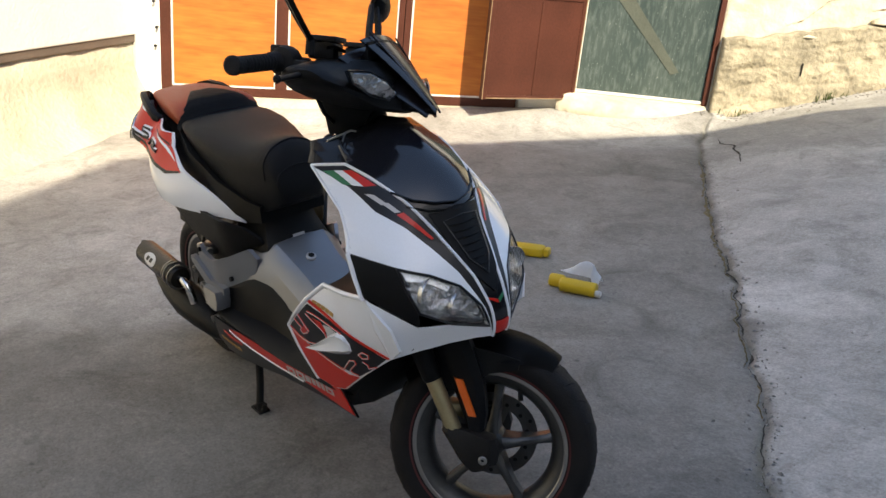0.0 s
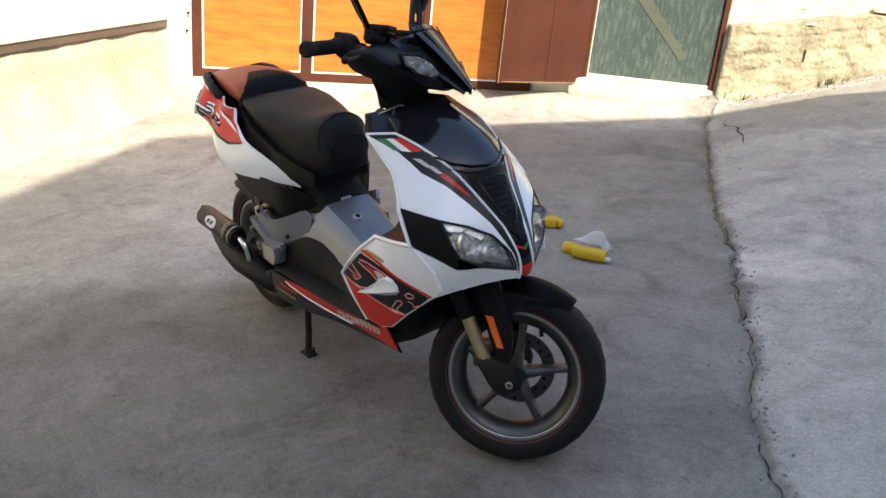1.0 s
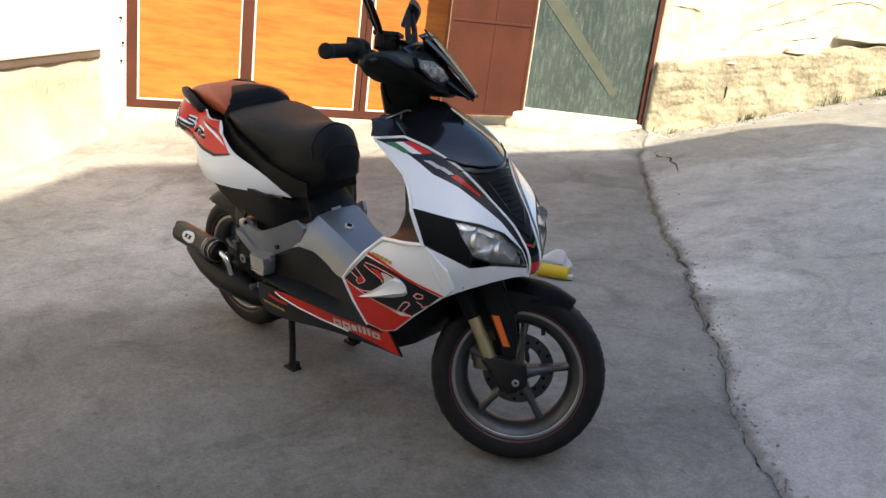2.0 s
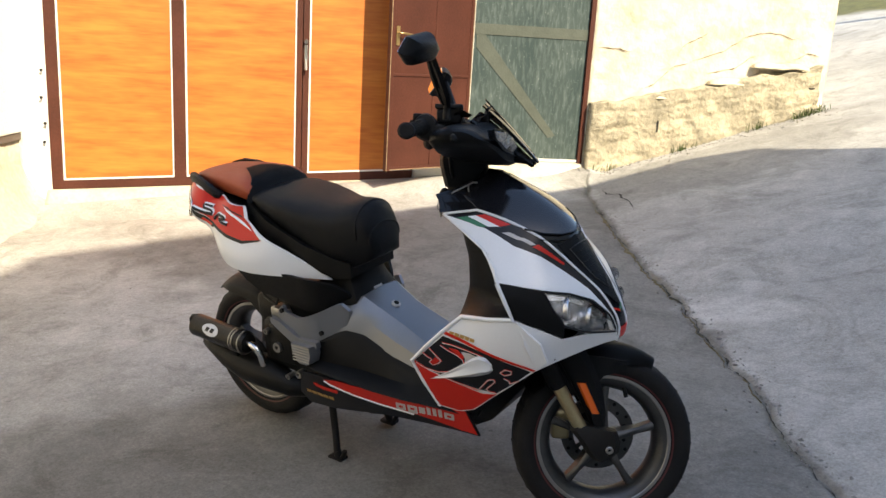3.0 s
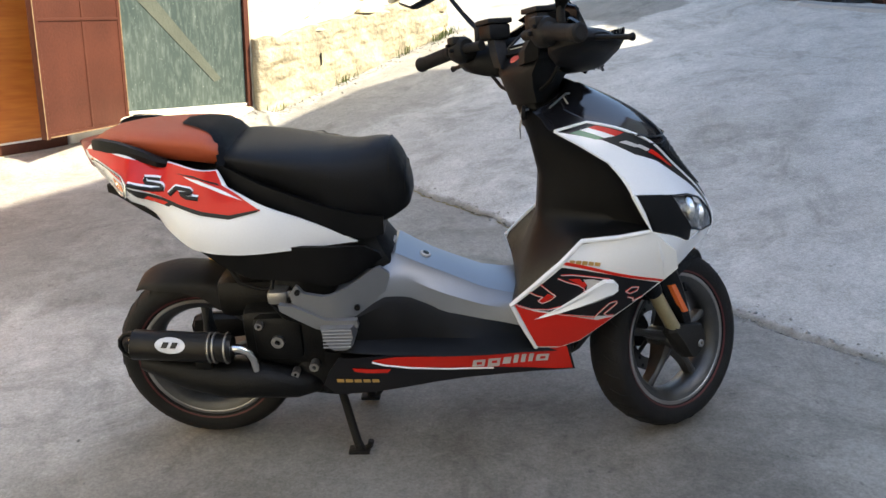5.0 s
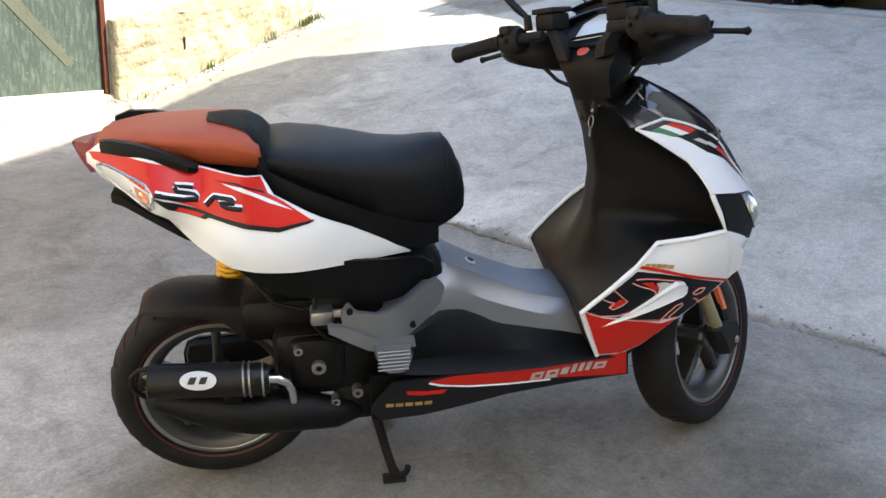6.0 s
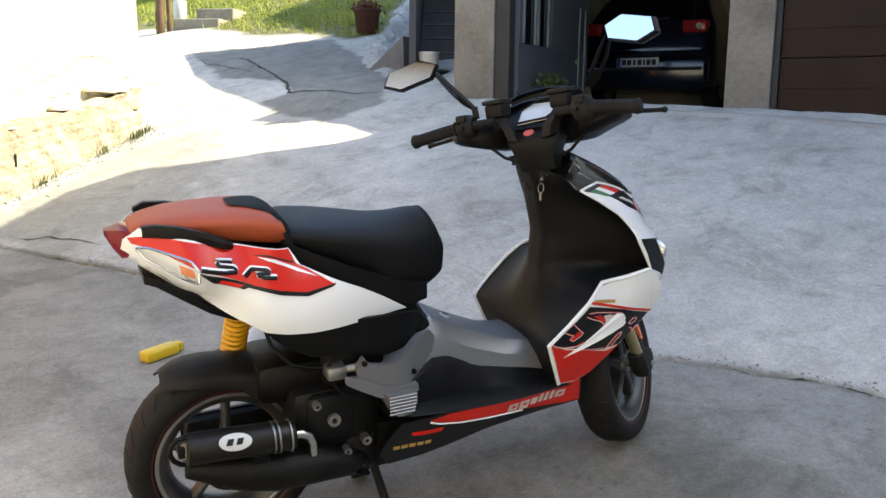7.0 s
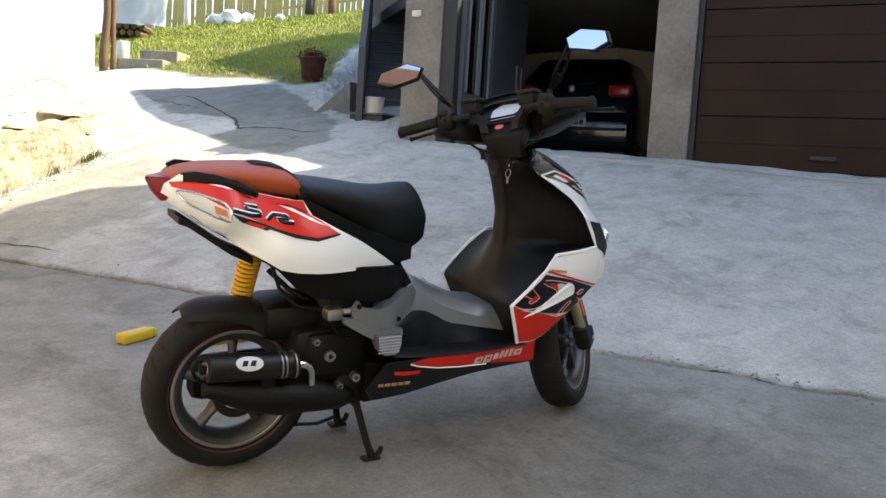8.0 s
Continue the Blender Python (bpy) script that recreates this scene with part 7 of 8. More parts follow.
def build_canister():
    m, ln = lying((0.382, 1.224), (0.522, 1.278), 0.029)
    ob = empty("canister", m, "yellow plastic canister lying on the concrete", "canister")
    bm = bmesh.new()
    r = 0.029
    prof = [(0.002, 0.004), (0.024, 0.0), (0.029, 0.004), (r, 0.012), (r, 0.055), (0.0295, 0.060), (r, 0.065), (r, ln - 0.045), (0.029, ln - 0.038), (r, ln - 0.031), (r, ln - 0.008), (0.027, ln - 0.002), (0.002, ln - 0.004)]
    put_lathe(bm, prof, 24, None, False)
    part("body", bm, M_yellow, ob, "", True)
    bm = bmesh.new()
    put_lathe(bm, [(0.001, 0), (0.013, 0), (0.014, 0.004), (0.014, 0.019), (0.012, 0.023), (0.001, 0.023)], 16, Matrix.Translation((0.006, ln - 0.003, -0.012)), False)
    part("cap", bm, M_cap, ob, "grey-white screw cap", True)
    return ob


def build_lid():
    m, ln = lying((0.316, 1.234), (0.370, 1.257), 0.024)
    bm = bmesh.new()
    put_lathe(bm, [(0.002, 0.004), (0.023, 0.0), (0.027, 0.006), (0.0275, ln - 0.01), (0.024, ln), (0.002, ln - 0.004)], 22, None, False)
    ob = from_bm("lid", bm, M_yellow, smooth=True)
    ob.matrix_world = m
    return tagged(ob, "round yellow plastic lid beside the canister", "lid")


def build_paper():
    """A crumpled sheet: it leans against the canister, peaks and folds over."""
    bm = bmesh.new()
    a, b = Vector((0.319, 1.287)), Vector((0.479, 1.340))
    nu, nv = 14, 10
    g = []
    for i in range(nu + 1):
        s = i / nu
        row = []
        for j in range(nv + 1):
            k = j / nv
            p = a.lerp(b, s) + Vector((-0.35, 0.94)) * (0.06 * k)
            h = 0.018 + 0.085 * math.sin(math.pi * min(1, k * 1.15)) * max(0.05, math.sin(math.pi * min(1, 0.12 + 0.70 * s)) ** 2) * (0.35 + 0.75 * s)
            h += 0.006 * noise.noise((s * 6, k * 5, 3)) + (0.03 * (1 - k) if s < 0.8 else 0)
            row.append(bm.verts.new(on_ground(p.x, p.y, max(0.004, h))))
        g.append(row)
    for c, d in zip(g, g[1:]):
        for j in range(nv):
            bm.faces.new((c[j], d[j], d[j + 1], c[j + 1]))
    bmesh.ops.solidify(bm, geom=bm.faces[:], thickness=0.0012)
    return tagged(from_bm("paper_sheet", bm, M_paper), "crumpled white paper sheet leaning on the canister", "paper")


def build_flat_bottle():
    m, ln = lying((-0.05, 1.37), (0.112, 1.451), 0.024)
    ob = empty("flat_bottle", m, "flat yellow plastic bottle lying on the concrete", "bottle")
    bm = bmesh.new()
    put_box(bm, (-0.032, 0.0, -0.024), (0.032, ln - 0.025, 0.024), None, 0.012)
    part("body", bm, M_yellow, ob, "", True)
    bm = bmesh.new()
    put_box(bm, (-0.025, ln - 0.024, -0.018), (0.025, ln, 0.018), None, 0.007)
    part("cap", bm, M_yellow, ob, "", True)
    return ob


build_canister()
build_lid()
build_paper()
build_flat_bottle()


# ---- cracks, crumbs and growth in the concrete ----
def build_crack(label, pts, width, seed):
    """A broken line of dark soil in the slab, wandering about its plan."""
    bm = bmesh.new()
    fine = []
    for (ax, ay), (bx, by) in zip(pts, pts[1:]):
        n = max(2, int(math.hypot(bx - ax, by - ay) / 0.03))
        fine += [(ax + (bx - ax) * k / n, ay + (by - ay) * k / n) for k in range(n)]
    fine.append(pts[-1])
    last = None
    for i, (x, y) in enumerate(fine):
        q = fine[min(i + 1, len(fine) - 1)]
        p = fine[max(i - 1, 0)]
        d = Vector((q[0] - p[0], q[1] - p[1])).normalized()
        nrm = Vector((-d.y, d.x))
        off = 0.05 * noise.noise((x * 2.2, y * 2.2, seed)) + 0.02 * noise.noise((x * 9, y * 9, seed)) + 0.008 * noise.noise((x * 30, y * 30, seed))
        end = min(1, 4 * i / len(fine), 4 * (len(fine) - 1 - i) / len(fine))
        w = width * (0.15 + 0.85 * end) * (0.5 + abs(noise.noise((x * 11, y * 11, seed + 3))) * 1.6)
        c = Vector((x, y)) + nrm * off
        pair = [bm.verts.new(on_ground(*(c + nrm * k * w), 0.0035)) for k in (-0.5, 0.5)]
        if last:
            bm.faces.new((last[0], last[1], pair[1], pair[0]))
        last = pair
    return tagged(from_bm("crack", bm, M_crack), label, "crack", kind="structure")


build_crack("dark crack running across the worn ramp concrete", [(1.25, 8.8), (1.82, 8.3), (1.91, 7.26), (1.89, 6.46), (1.85, 6.06), (2.07, 5.8), (2.28, 5.41), (2.6, 5.1)], 0.035, 1)
build_crack("fine crack in the worn ramp concrete", [(1.40, 8.7), (1.55, 7.9), (1.75, 7.3)], 0.02, 5)
build_crack("short crack in the upper slab near the joint", [(-0.60, 3.86), (-0.50, 3.76), (-0.36, 3.70), (-0.20, 3.52), (-0.10, 3.32)], 0.012, 2)


def seam_pt(e, off):
    p = gar_pt(e, 0, seam_shift(e) + off)
    return p.x, p.y


def build_seam_crack():
    bm = bmesh.new()
    last = None
    n = 420
    for i in range(n):
        e = -1.75 + 5.2 * i / n
        gap = noise.noise((e * 2.6, 4, 4)) + 0.8 * noise.noise((e * 11, 2, 6)) + 0.34
        w = (0.009 + 0.006 * smooth01(e / 0.8)) * max(0.0, gap) * (0.5 + abs(noise.noise((e * 17, 1, 2))) * 1.8)
        o = -0.010 + 0.010 * noise.noise((e * 13, 2, 2)) + 0.006 * noise.noise((e * 41, 2, 7))
        pair = [bm.verts.new(on_ground(*seam_pt(e, o + k * w), 0.004)) for k in (-0.5, 0.5)]
        if last and w > 0.001:
            bm.faces.new((last[0], last[1], pair[1], pair[0]))
        last = pair
    return tagged(from_bm("crack", bm, M_crack), "open earth-filled joint between the two slabs", "crack", kind="structure")


build_seam_crack()


def put_crumb(bm, c, r, rng):
    vs = []
    for x, y, z in ((1, 0, 0), (-1, 0, 0), (0, 1, 0), (0, -1, 0), (0, 0, 0.7), (0, 0, -0.6)):
        k = r * rng.uniform(0.6, 1.3)
        vs.append(bm.verts.new(c + Vector((x, y, z)) * k))
    for f in ((0, 2, 4), (2, 1, 4), (1, 3, 4), (3, 0, 4), (2, 0, 5), (1, 2, 5), (3, 1, 5), (0, 3, 5)):
        bm.faces.new([vs[i] for i in f])


def build_debris():
    rng = random.Random(5)
    bm = bmesh.new()
    for _ in range(1500):
        e = rng.uniform(-1.7, 3.4)
        put_crumb(bm, on_ground(*seam_pt(e, rng.gauss(-0.004, 0.022 + 0.03 * rng.random() ** 2)), 0.001), 0.002 + 0.008 * rng.random() ** 3, rng)
    for _ in range(160):
        x, y = rng.uniform(-2.5, 2.6), rng.uniform(-1.8, 4.0)
        put_crumb(bm, on_ground(x, y, 0.001), rng.uniform(0.0015, 0.006), rng)
    for _ in range(240):
        u = rng.uniform(2.3, 4.6)
        p = wall_pt(u, 0, V0 - 0.12 - abs(rng.gauss(0, 0.09)))
        put_crumb(bm, on_ground(p.x, p.y, 0.003), rng.uniform(0.003, 0.014), rng)
    return tagged(from_bm("crumbs", bm, M_grit), "loose concrete crumbs scattered over the yard", "debris", kind="stuff")


build_debris()


def put_blade(bm, p, h, w, lean, turn):
    d = Vector((math.cos(turn), math.sin(turn), 0))
    s = Vector((-d.y, d.x, 0)) * w
    a, b = bm.verts.new(p - s), bm.verts.new(p + s)
    q = p + Vector((0, 0, h * 0.6)) + d * lean * 0.35
    c, e = bm.verts.new(q + s * 0.7), bm.verts.new(q - s * 0.7)
    t = bm.verts.new(p + Vector((0, 0, h)) + d * lean)
    bm.faces.new((a, b, c, e))
    bm.faces.new((e, c, t))


def build_seam_moss():
    """Matted moss and washed-in soil along the joint, thick towards the doors."""
    bm = bmesh.new()
    for e0, e1, wide, seed in ((-1.75, 0.25, 0.075, 3), (0.25, 1.5, 0.018, 9)):
        last = None
        n = int((e1 - e0) / 0.01)
        for i in range(n + 1):
            e = e0 + (e1 - e0) * i / n
            g = max(0.0, noise.noise((e * 4.1, seed, 2)) + 0.30) * min(1, 8 * i / n, 8 * (n - i) / n)
            w = wide * g * (0.6 + 0.8 * abs(noise.noise((e * 21, seed, 5))))
            o = -0.022 + 0.012 * noise.noise((e * 9, seed, 8)) + 0.008 * noise.noise((e * 47, seed, 1))
            row = [bm.verts.new(on_ground(*seam_pt(e, o + k * w), h)) for k, h in ((-0.5, -0.002), (-0.2, 0.004), (0.15, 0.005), (0.5, -0.002))]
            if last and w > 0.002:
                for k in range(3):
                    bm.faces.new((last[k], last[k + 1], row[k + 1], row[k]))
            last = row
    return tagged(from_bm("moss", bm, M_moss, smooth=True), "dry brown moss matted in the slab joint", "moss", kind="stuff")


build_seam_moss()


def build_wall_weeds():
    rng = random.Random(11)
    bm = bmesh.new()
    for u, v, n in ((3.25, 0.13, 26), (4.30, 0.16, 60), (4.45, 0.13, 40), (3.9, 0.13, 24), (2.62, 0.12, 16)):
        for _ in range(n):
            p = wall_pt(u + rng.gauss(0, 0.05), 0, V0 - v - abs(rng.gauss(0, 0.02)))
            put_blade(bm, on_ground(p.x, p.y), rng.uniform(0.02, 0.09), 0.004, rng.uniform(0.0, 0.05), rng.uniform(0, 6.28))
    return tagged(from_bm("weeds", bm, M_weed), "small green weeds at the foot of the old wall", "weeds", kind="stuff")


build_wall_weeds()


# ---- broken plaster edges on the old wall ----
def build_lip(u0, u1, z, out, seed, label):
    bm = bmesh.new()
    rings = []
    n = max(4, int((u1 - u0) / 0.025))
    for i in range(n + 1):
        u = u0 + (u1 - u0) * i / n
        end = min(1.0, 5 * min(i, n - i) / n + 0.15)
        o = out * end * (0.8 + 0.5 * noise.noise((u * 9, seed, 1)))
        zz = z + 0.018 * noise.noise((u * 7, seed, 2))
        h = 0.022 * end + 0.010
        v = V0 - 0.10
        rings.append([wall_pt(u, zz + q, v + w) for w, q in ((0.07, -0.004), (-o, 0.0), (-o * 1.04, 0.012), (-o * 0.7, h * 0.6), (0.02, h * 1.5), (0.07, h * 1.6))])
    put_loft(bm, rings)
    return tagged(from_bm("plaster_edge", bm, M_plaster_old, smooth=True), label, "plaster", kind="structure")


for n, (u0, u1, z, out) in enumerate(((3.84, 4.34, 1.265, 0.035), (3.46, 3.83, 1.112, 0.03), (2.96, 3.26, 0.968, 0.028), (2.5, 2.9, 0.86, 0.014))):
    build_lip(u0, u1, z, out, n + 1, "broken overhanging plaster edge on the old wall")


def build_hole_patches():
    # flat dark patches painted for the shade inside holes in the wall
    bm = bmesh.new()
    for u, z, w, h in ((4.43, 1.04, 0.020, 0.070), (4.40, 1.12, 0.035, 0.012), (3.02, 0.75, 0.005, 0.07)):
        n = 9
        f = [bm.verts.new(wall_pt(u + w * math.cos(a) * (0.7 + 0.5 * noise.noise((a, u, 1))), z + h * math.sin(a) * (0.7 + 0.5 * noise.noise((a, z, 4))), V0 - (0.138 if u < 4.35 else 0.10))) for a in (6.283 * k / n for k in range(n))]
        r = [bm.verts.new(v.co + (WALL.to_3x3() @ Vector((0, 0.05, 0)))) for v in f]
        bm.faces.new(f)
        for k in range(n):
            bm.faces.new((f[k], f[(k + 1) % n], r[(k + 1) % n], r[k]))
    return tagged(from_bm("hole_patches", bm, M_crack), "dark patches for the shaded holes where stones have fallen out", "holes", kind="stuff")


build_hole_patches()


M_wall_crack = mat("shadowed_plaster_crack", (0.20, 0.15, 0.09), 0.95, 0, 0.25, 20, 90, 0.2)


def build_wall_crack(pts, width, seed):
    """A thin broken line where the plaster has split."""
    bm = bmesh.new()
    fine = []
    for (a, b), (c, d) in zip(pts, pts[1:]):
        fine += [(a + (c - a) * k / 12, b + (d - b) * k / 12) for k in range(12)]
    fine.append(pts[-1])
    last = None
    for i, (u, z) in enumerate(fine):
        z += 0.020 * noise.noise((u * 9, z * 9, seed)) + 0.008 * noise.noise((u * 31, z * 31, seed))
        w = width * (0.3 + 1.2 * abs(noise.noise((u * 17, z * 17, seed + 2)))) * min(1, 5 * i / len(fine) + 0.1, 5 * (len(fine) - 1 - i) / len(fine) + 0.1)
        dv = 0.02 * (noise.noise((u * 3, z * 3, 1)) + 0.5 * noise.noise((u * 9, z * 9, 4)) + 0.3 * noise.noise((u * 23, z * 23, 9)))
        pair = [bm.verts.new(wall_pt(u + q * w * 0.5, z + q * w, V0 - 0.027 + dv)) for q in (-0.5, 0.5)]
        if last:
            bm.faces.new((last[0], last[1], pair[1], pair[0]))
        last = pair
    return tagged(from_bm("wall_crack", bm, M_wall_crack), "thin crack in the cream plaster", "crack", kind="structure")


for n, pts in enumerate(([(2.46, 1.36), (2.62, 1.35), (2.76, 1.34)], [(2.86, 1.02), (3.02, 1.10), (3.12, 1.22), (3.30, 1.29)], [(3.30, 1.29), (3.58, 1.38), (3.74, 1.50)], [(3.45, 1.19), (3.66, 1.24), (3.90, 1.38)], [(4.20, 1.34), (4.34, 1.40), (4.46, 1.38)], [(3.74, 1.50), (3.95, 1.56), (4.25, 1.52)], [(3.12, 1.22), (3.20, 1.40), (3.42, 1.52)])):
    build_wall_crack(pts, 0.012, n + 1)


def build_nail(z, k):
    bm = bmesh.new()
    put_tube(bm, [wall_pt(-1.80 + k, z, V0 + 0.02), wall_pt(-1.80 + k, z, V0 - 0.025)], 0.006, 8)
    put_tube(bm, [wall_pt(-1.80 + k, z, V0 - 0.025), wall_pt(-1.80 + k, z, V0 - 0.032)], 0.012, 8)
    return tagged(from_bm("nail", bm, M_dark), "rusty nail in the white plaster", "nail", group="nails beside the orange door")


for z, k in ((0.42, 0.0), (0.56, 0.012), (0.75, -0.006), (0.95, 0.004)):
    build_nail(z, k)


# ---- garage bay ----
M_car = mat("dark_blue_car_paint", (0.008, 0.012, 0.035), 0.22, 0, 0.05, 3, 300, 0.0, coat=0.6)
M_glass_dark = plain("tinted_car_glass", (0.006, 0.007, 0.009), 0.08, 0, 0.3)
M_red_lens = plain("red_lamp_lens", (0.42, 0.02, 0.025), 0.15, 0, 0.5)
M_clear_lens = plain("clear_lamp_lens", (0.62, 0.55, 0.52), 0.15, 0, 0.5)
M_tyre_car = mat("car_tyre_rubber", (0.018, 0.018, 0.018), 0.9, 0, 0.1, 10, 80, 0.1)
M_plate = plain("white_number_plate", (0.72, 0.73, 0.75), 0.4)
M_plate_ink = plain("black_plate_ink", (0.02, 0.02, 0.02), 0.5)
M_plate_blue = plain("blue_plate_band", (0.02, 0.06, 0.35), 0.4)
M_alloy_car = plain("silver_alloy", (0.5, 0.5, 0.52), 0.3, 0.9)


def build_car():
    """Local x across, y forwards from the rear bumper, z up from the floor."""
    car = empty("car", GAR @ Matrix.Translation((-0.44, 7.08, 1.205)), "dark blue hatchback car parked in the garage bay", "car")
    st = [(0.0, 0.78, 0.36, 0.70, 0.74, 0.76), (0.05, 0.82, 0.30, 0.86, 0.92, 0.78), (0.13, 0.855, 0.26, 0.93, 1.02, 0.76), (0.20, 0.865, 0.24, 0.94, 1.10, 0.73), (0.42, 0.868, 0.22, 0.95, 1.38, 0.62), (0.55, 0.87, 0.22, 0.95, 1.46, 0.60), (1.3, 0.872, 0.20, 0.94, 1.50, 0.60), (2.2, 0.872, 0.20, 0.92, 1.46, 0.60), (2.9, 0.87, 0.20, 0.92, 1.02, 0.70), (3.7, 0.84, 0.22, 0.80, 0.84, 0.68), (4.15, 0.70, 0.26, 0.60, 0.64, 0.60)]
    rings = []
    for y, w, lo, belt, top, tw in st:
        half = [(0.0, lo), (w * 0.80, lo), (w * 0.96, lo + 0.06), (w, (lo + belt) / 2), (w * 0.985, belt - 0.03), (w * 0.96, belt), (tw, top - 0.05), (tw - 0.08, top - 0.008), (0.0, top)]
        ring = [(x, y, z) for x, z in half] + [(-x, y, z) for x, z in half[-2:0:-1]]
        rings.append(ring)
    bm = bmesh.new()
    put_loft(bm, rings)
    part("body", bm, M_car, car, "", True)
    bm = bmesh.new()
    poly = [(-0.60, 1.06), (0.60, 1.06), (0.53, 1.36), (-0.53, 1.36)]
    put_prism(bm, poly, -0.012, 0.02, lambda x, z, k: (x, 0.17 + (z - 1.06) * 0.78 + k, z))
    part("rear_window", bm, M_glass_dark, car, "dark tinted rear window")
    bm = bmesh.new()
    put_tube(bm, [(0.02, 0.16, 1.07), (0.30, 0.165, 1.10)], 0.007, 6)
    part("wiper", bm, M_dark, car)
    bm = bmesh.new()
    put_box(bm, (-0.84, -0.05, 0.28), (0.84, 0.10, 0.62), None, 0.05)
    part("bumper", bm, M_car, car, "", True)
    bm = bmesh.new()
    put_box(bm, (-0.78, -0.058, 0.46), (0.78, -0.03, 0.50), None, 0.008)
    part("bumper_strip", bm, M_dark, car)
    for s in (-1, 1):
        bm = bmesh.new()
        put_box(bm, (min(s * 0.50, s * 0.80), 0.0, 0.90), (max(s * 0.50, s * 0.80), 0.16, 1.05), None, 0.035)
        lamp = part("tail_light", bm, M_red_lens, car, "red tail light", True)
        bm = bmesh.new()
        put_lathe(bm, [(0.001, -0.012), (0.034, -0.008), (0.038, 0.02), (0.001, 0.02)], 18, Matrix.Translation((s * 0.70, 0.0, 0.975)), False)
        part("reversing_lamp", bm, M_clear_lens, lamp, "", True)
    bm = bmesh.new()
    put_lathe(bm, [(0.001, -0.012), (0.044, -0.010), (0.050, 0.0), (0.050, 0.03), (0.001, 0.03)], 24, Matrix.Translation((0.0, 0.055, 1.005)), False)
    part("emblem", bm, M_alloy_car, car, "round chrome emblem", True)
    pl = part("number_plate", box_bm((-0.26, -0.066, 0.505), (0.26, -0.052, 0.615), None, 0.004), M_plate, car, "white number plate with a blue band")
    part("plate_band", box_bm((-0.255, -0.070, 0.510), (-0.212, -0.065, 0.610)), M_plate_blue, pl)
    for x, w in ((-0.165, 0.05), (-0.10, 0.05), (-0.035, 0.03), (0.03, 0.05), (0.085, 0.025), (0.14, 0.05), (0.205, 0.05)):
        part("plate_bar", box_bm((x - w / 2, -0.070, 0.528), (x + w / 2, -0.065, 0.592)), M_plate_ink, pl)
    for x in (-0.74, 0.74):
        for y in (0.78, 3.35):
            bm = bmesh.new()
            put_lathe(bm, [(0.20, -0.10), (0.29, -0.10), (0.31, -0.07), (0.31, 0.07), (0.29, 0.10), (0.20, 0.10)], 26, Matrix.Translation((x, y, 0.31)) @ Matrix.Rotation(radians(90), 4, 'Z'))
            wh = part("wheel", bm, M_tyre_car, car, "", True)
            bm = bmesh.new()
            put_lathe(bm, [(0.001, -0.085), (0.05, -0.085), (0.12, -0.06), (0.20, -0.085), (0.20, 0.085), (0.001, 0.085)], 22, Matrix.Translation((x, y, 0.31)) @ Matrix.Rotation(radians(90), 4, 'Z'), False)
            part("rim", bm, M_alloy_car, wh, "silver alloy rim")
    return car


build_car()

M_gate = mat("grey_blue_gate_paint", (0.09, 0.10, 0.112), 0.5, 0, 0.12, 3, 60, 0.08)
M_gate_rail = mat("pale_gate_bar", (0.24, 0.25, 0.24), 0.45, 0.2, 0.1, 8, 90, 0.05)


def build_gate_leaf():
    """Local x runs into the bay from the hinge, z up from the floor."""
    leaf = empty("gate_leaf", GAR @ Matrix.Translation((-0.36, 3.50, 1.21)) @ Matrix.Rotation(radians(90), 4, 'Z'), "grey-blue steel gate leaf standing open, with barred window", "gate")
    w, top, lo, hi = 1.62, 1.62, 0.52, 1.50
    part("lower_panel", box_bm((0.02, -0.02, 0.03), (w, 0.02, lo), None, 0.004), M_gate, leaf)
    part("side_panel", box_bm((0.72, -0.02, lo + 0.002), (w, 0.02, top), None, 0.004), M_gate, leaf)
    part("top_rail", box_bm((0.02, -0.02, hi), (0.718, 0.02, top), None, 0.004), M_gate, leaf)
    part("stile", box_bm((0.02, -0.022, lo + 0.002), (0.07, 0.022, hi - 0.002), None, 0.004), M_gate, leaf)
    part("pane", box_bm((0.072, -0.004, lo + 0.002), (0.718, 0.004, hi - 0.002)), M_glass_dark, leaf, "dark window pane")
    for x in (0.10, 0.34, 0.40, 0.62):
        part("window_bar", box_bm((x, -0.030, lo + 0.004), (x + 0.028, -0.006, hi - 0.004), None, 0.004), M_gate_rail, leaf, "pale upright window bar")
    for x in (1.36, 1.50):
        part("edge_bar", box_bm((x, -0.034, 0.05), (x + 0.025, -0.021, 0.95), None, 0.004), M_gate_rail, leaf, "pale upright edge bar")
    return leaf


build_gate_leaf()


def build_switch():
    ob = tagged(new("switch_box"), "white switch box on the concrete gatepost", "switch")
    ob.matrix_world = GAR @ Matrix.Translation((-0.775, 3.398, 2.42))
    part("housing", box_bm((-0.045, -0.035, -0.03), (0.045, 0.0, 0.03), None, 0.008), M_cap, ob)
    part("rocker", box_bm((-0.02, -0.042, -0.018), (0.02, -0.034, 0.018), None, 0.004), M_cap, ob)


build_switch()


def build_stairs():
    st = empty("stairs", STAIR, "dark concrete stairs rising beside the garage bay", "stairs", kind="structure")
    for k in range(9):
        d, z = 0.06 + 0.28 * k, 1.40 + 0.17 * k
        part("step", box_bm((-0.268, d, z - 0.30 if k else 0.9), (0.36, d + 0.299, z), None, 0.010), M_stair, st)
        # each step's front edge is a paler grey than the step
        part("nosing", box_bm((-0.266, d - 0.012, z + 0.001), (0.355, d + 0.05, z + 0.016), None, 0.004), M_stair_edge, st, "paler step edge")


build_stairs()


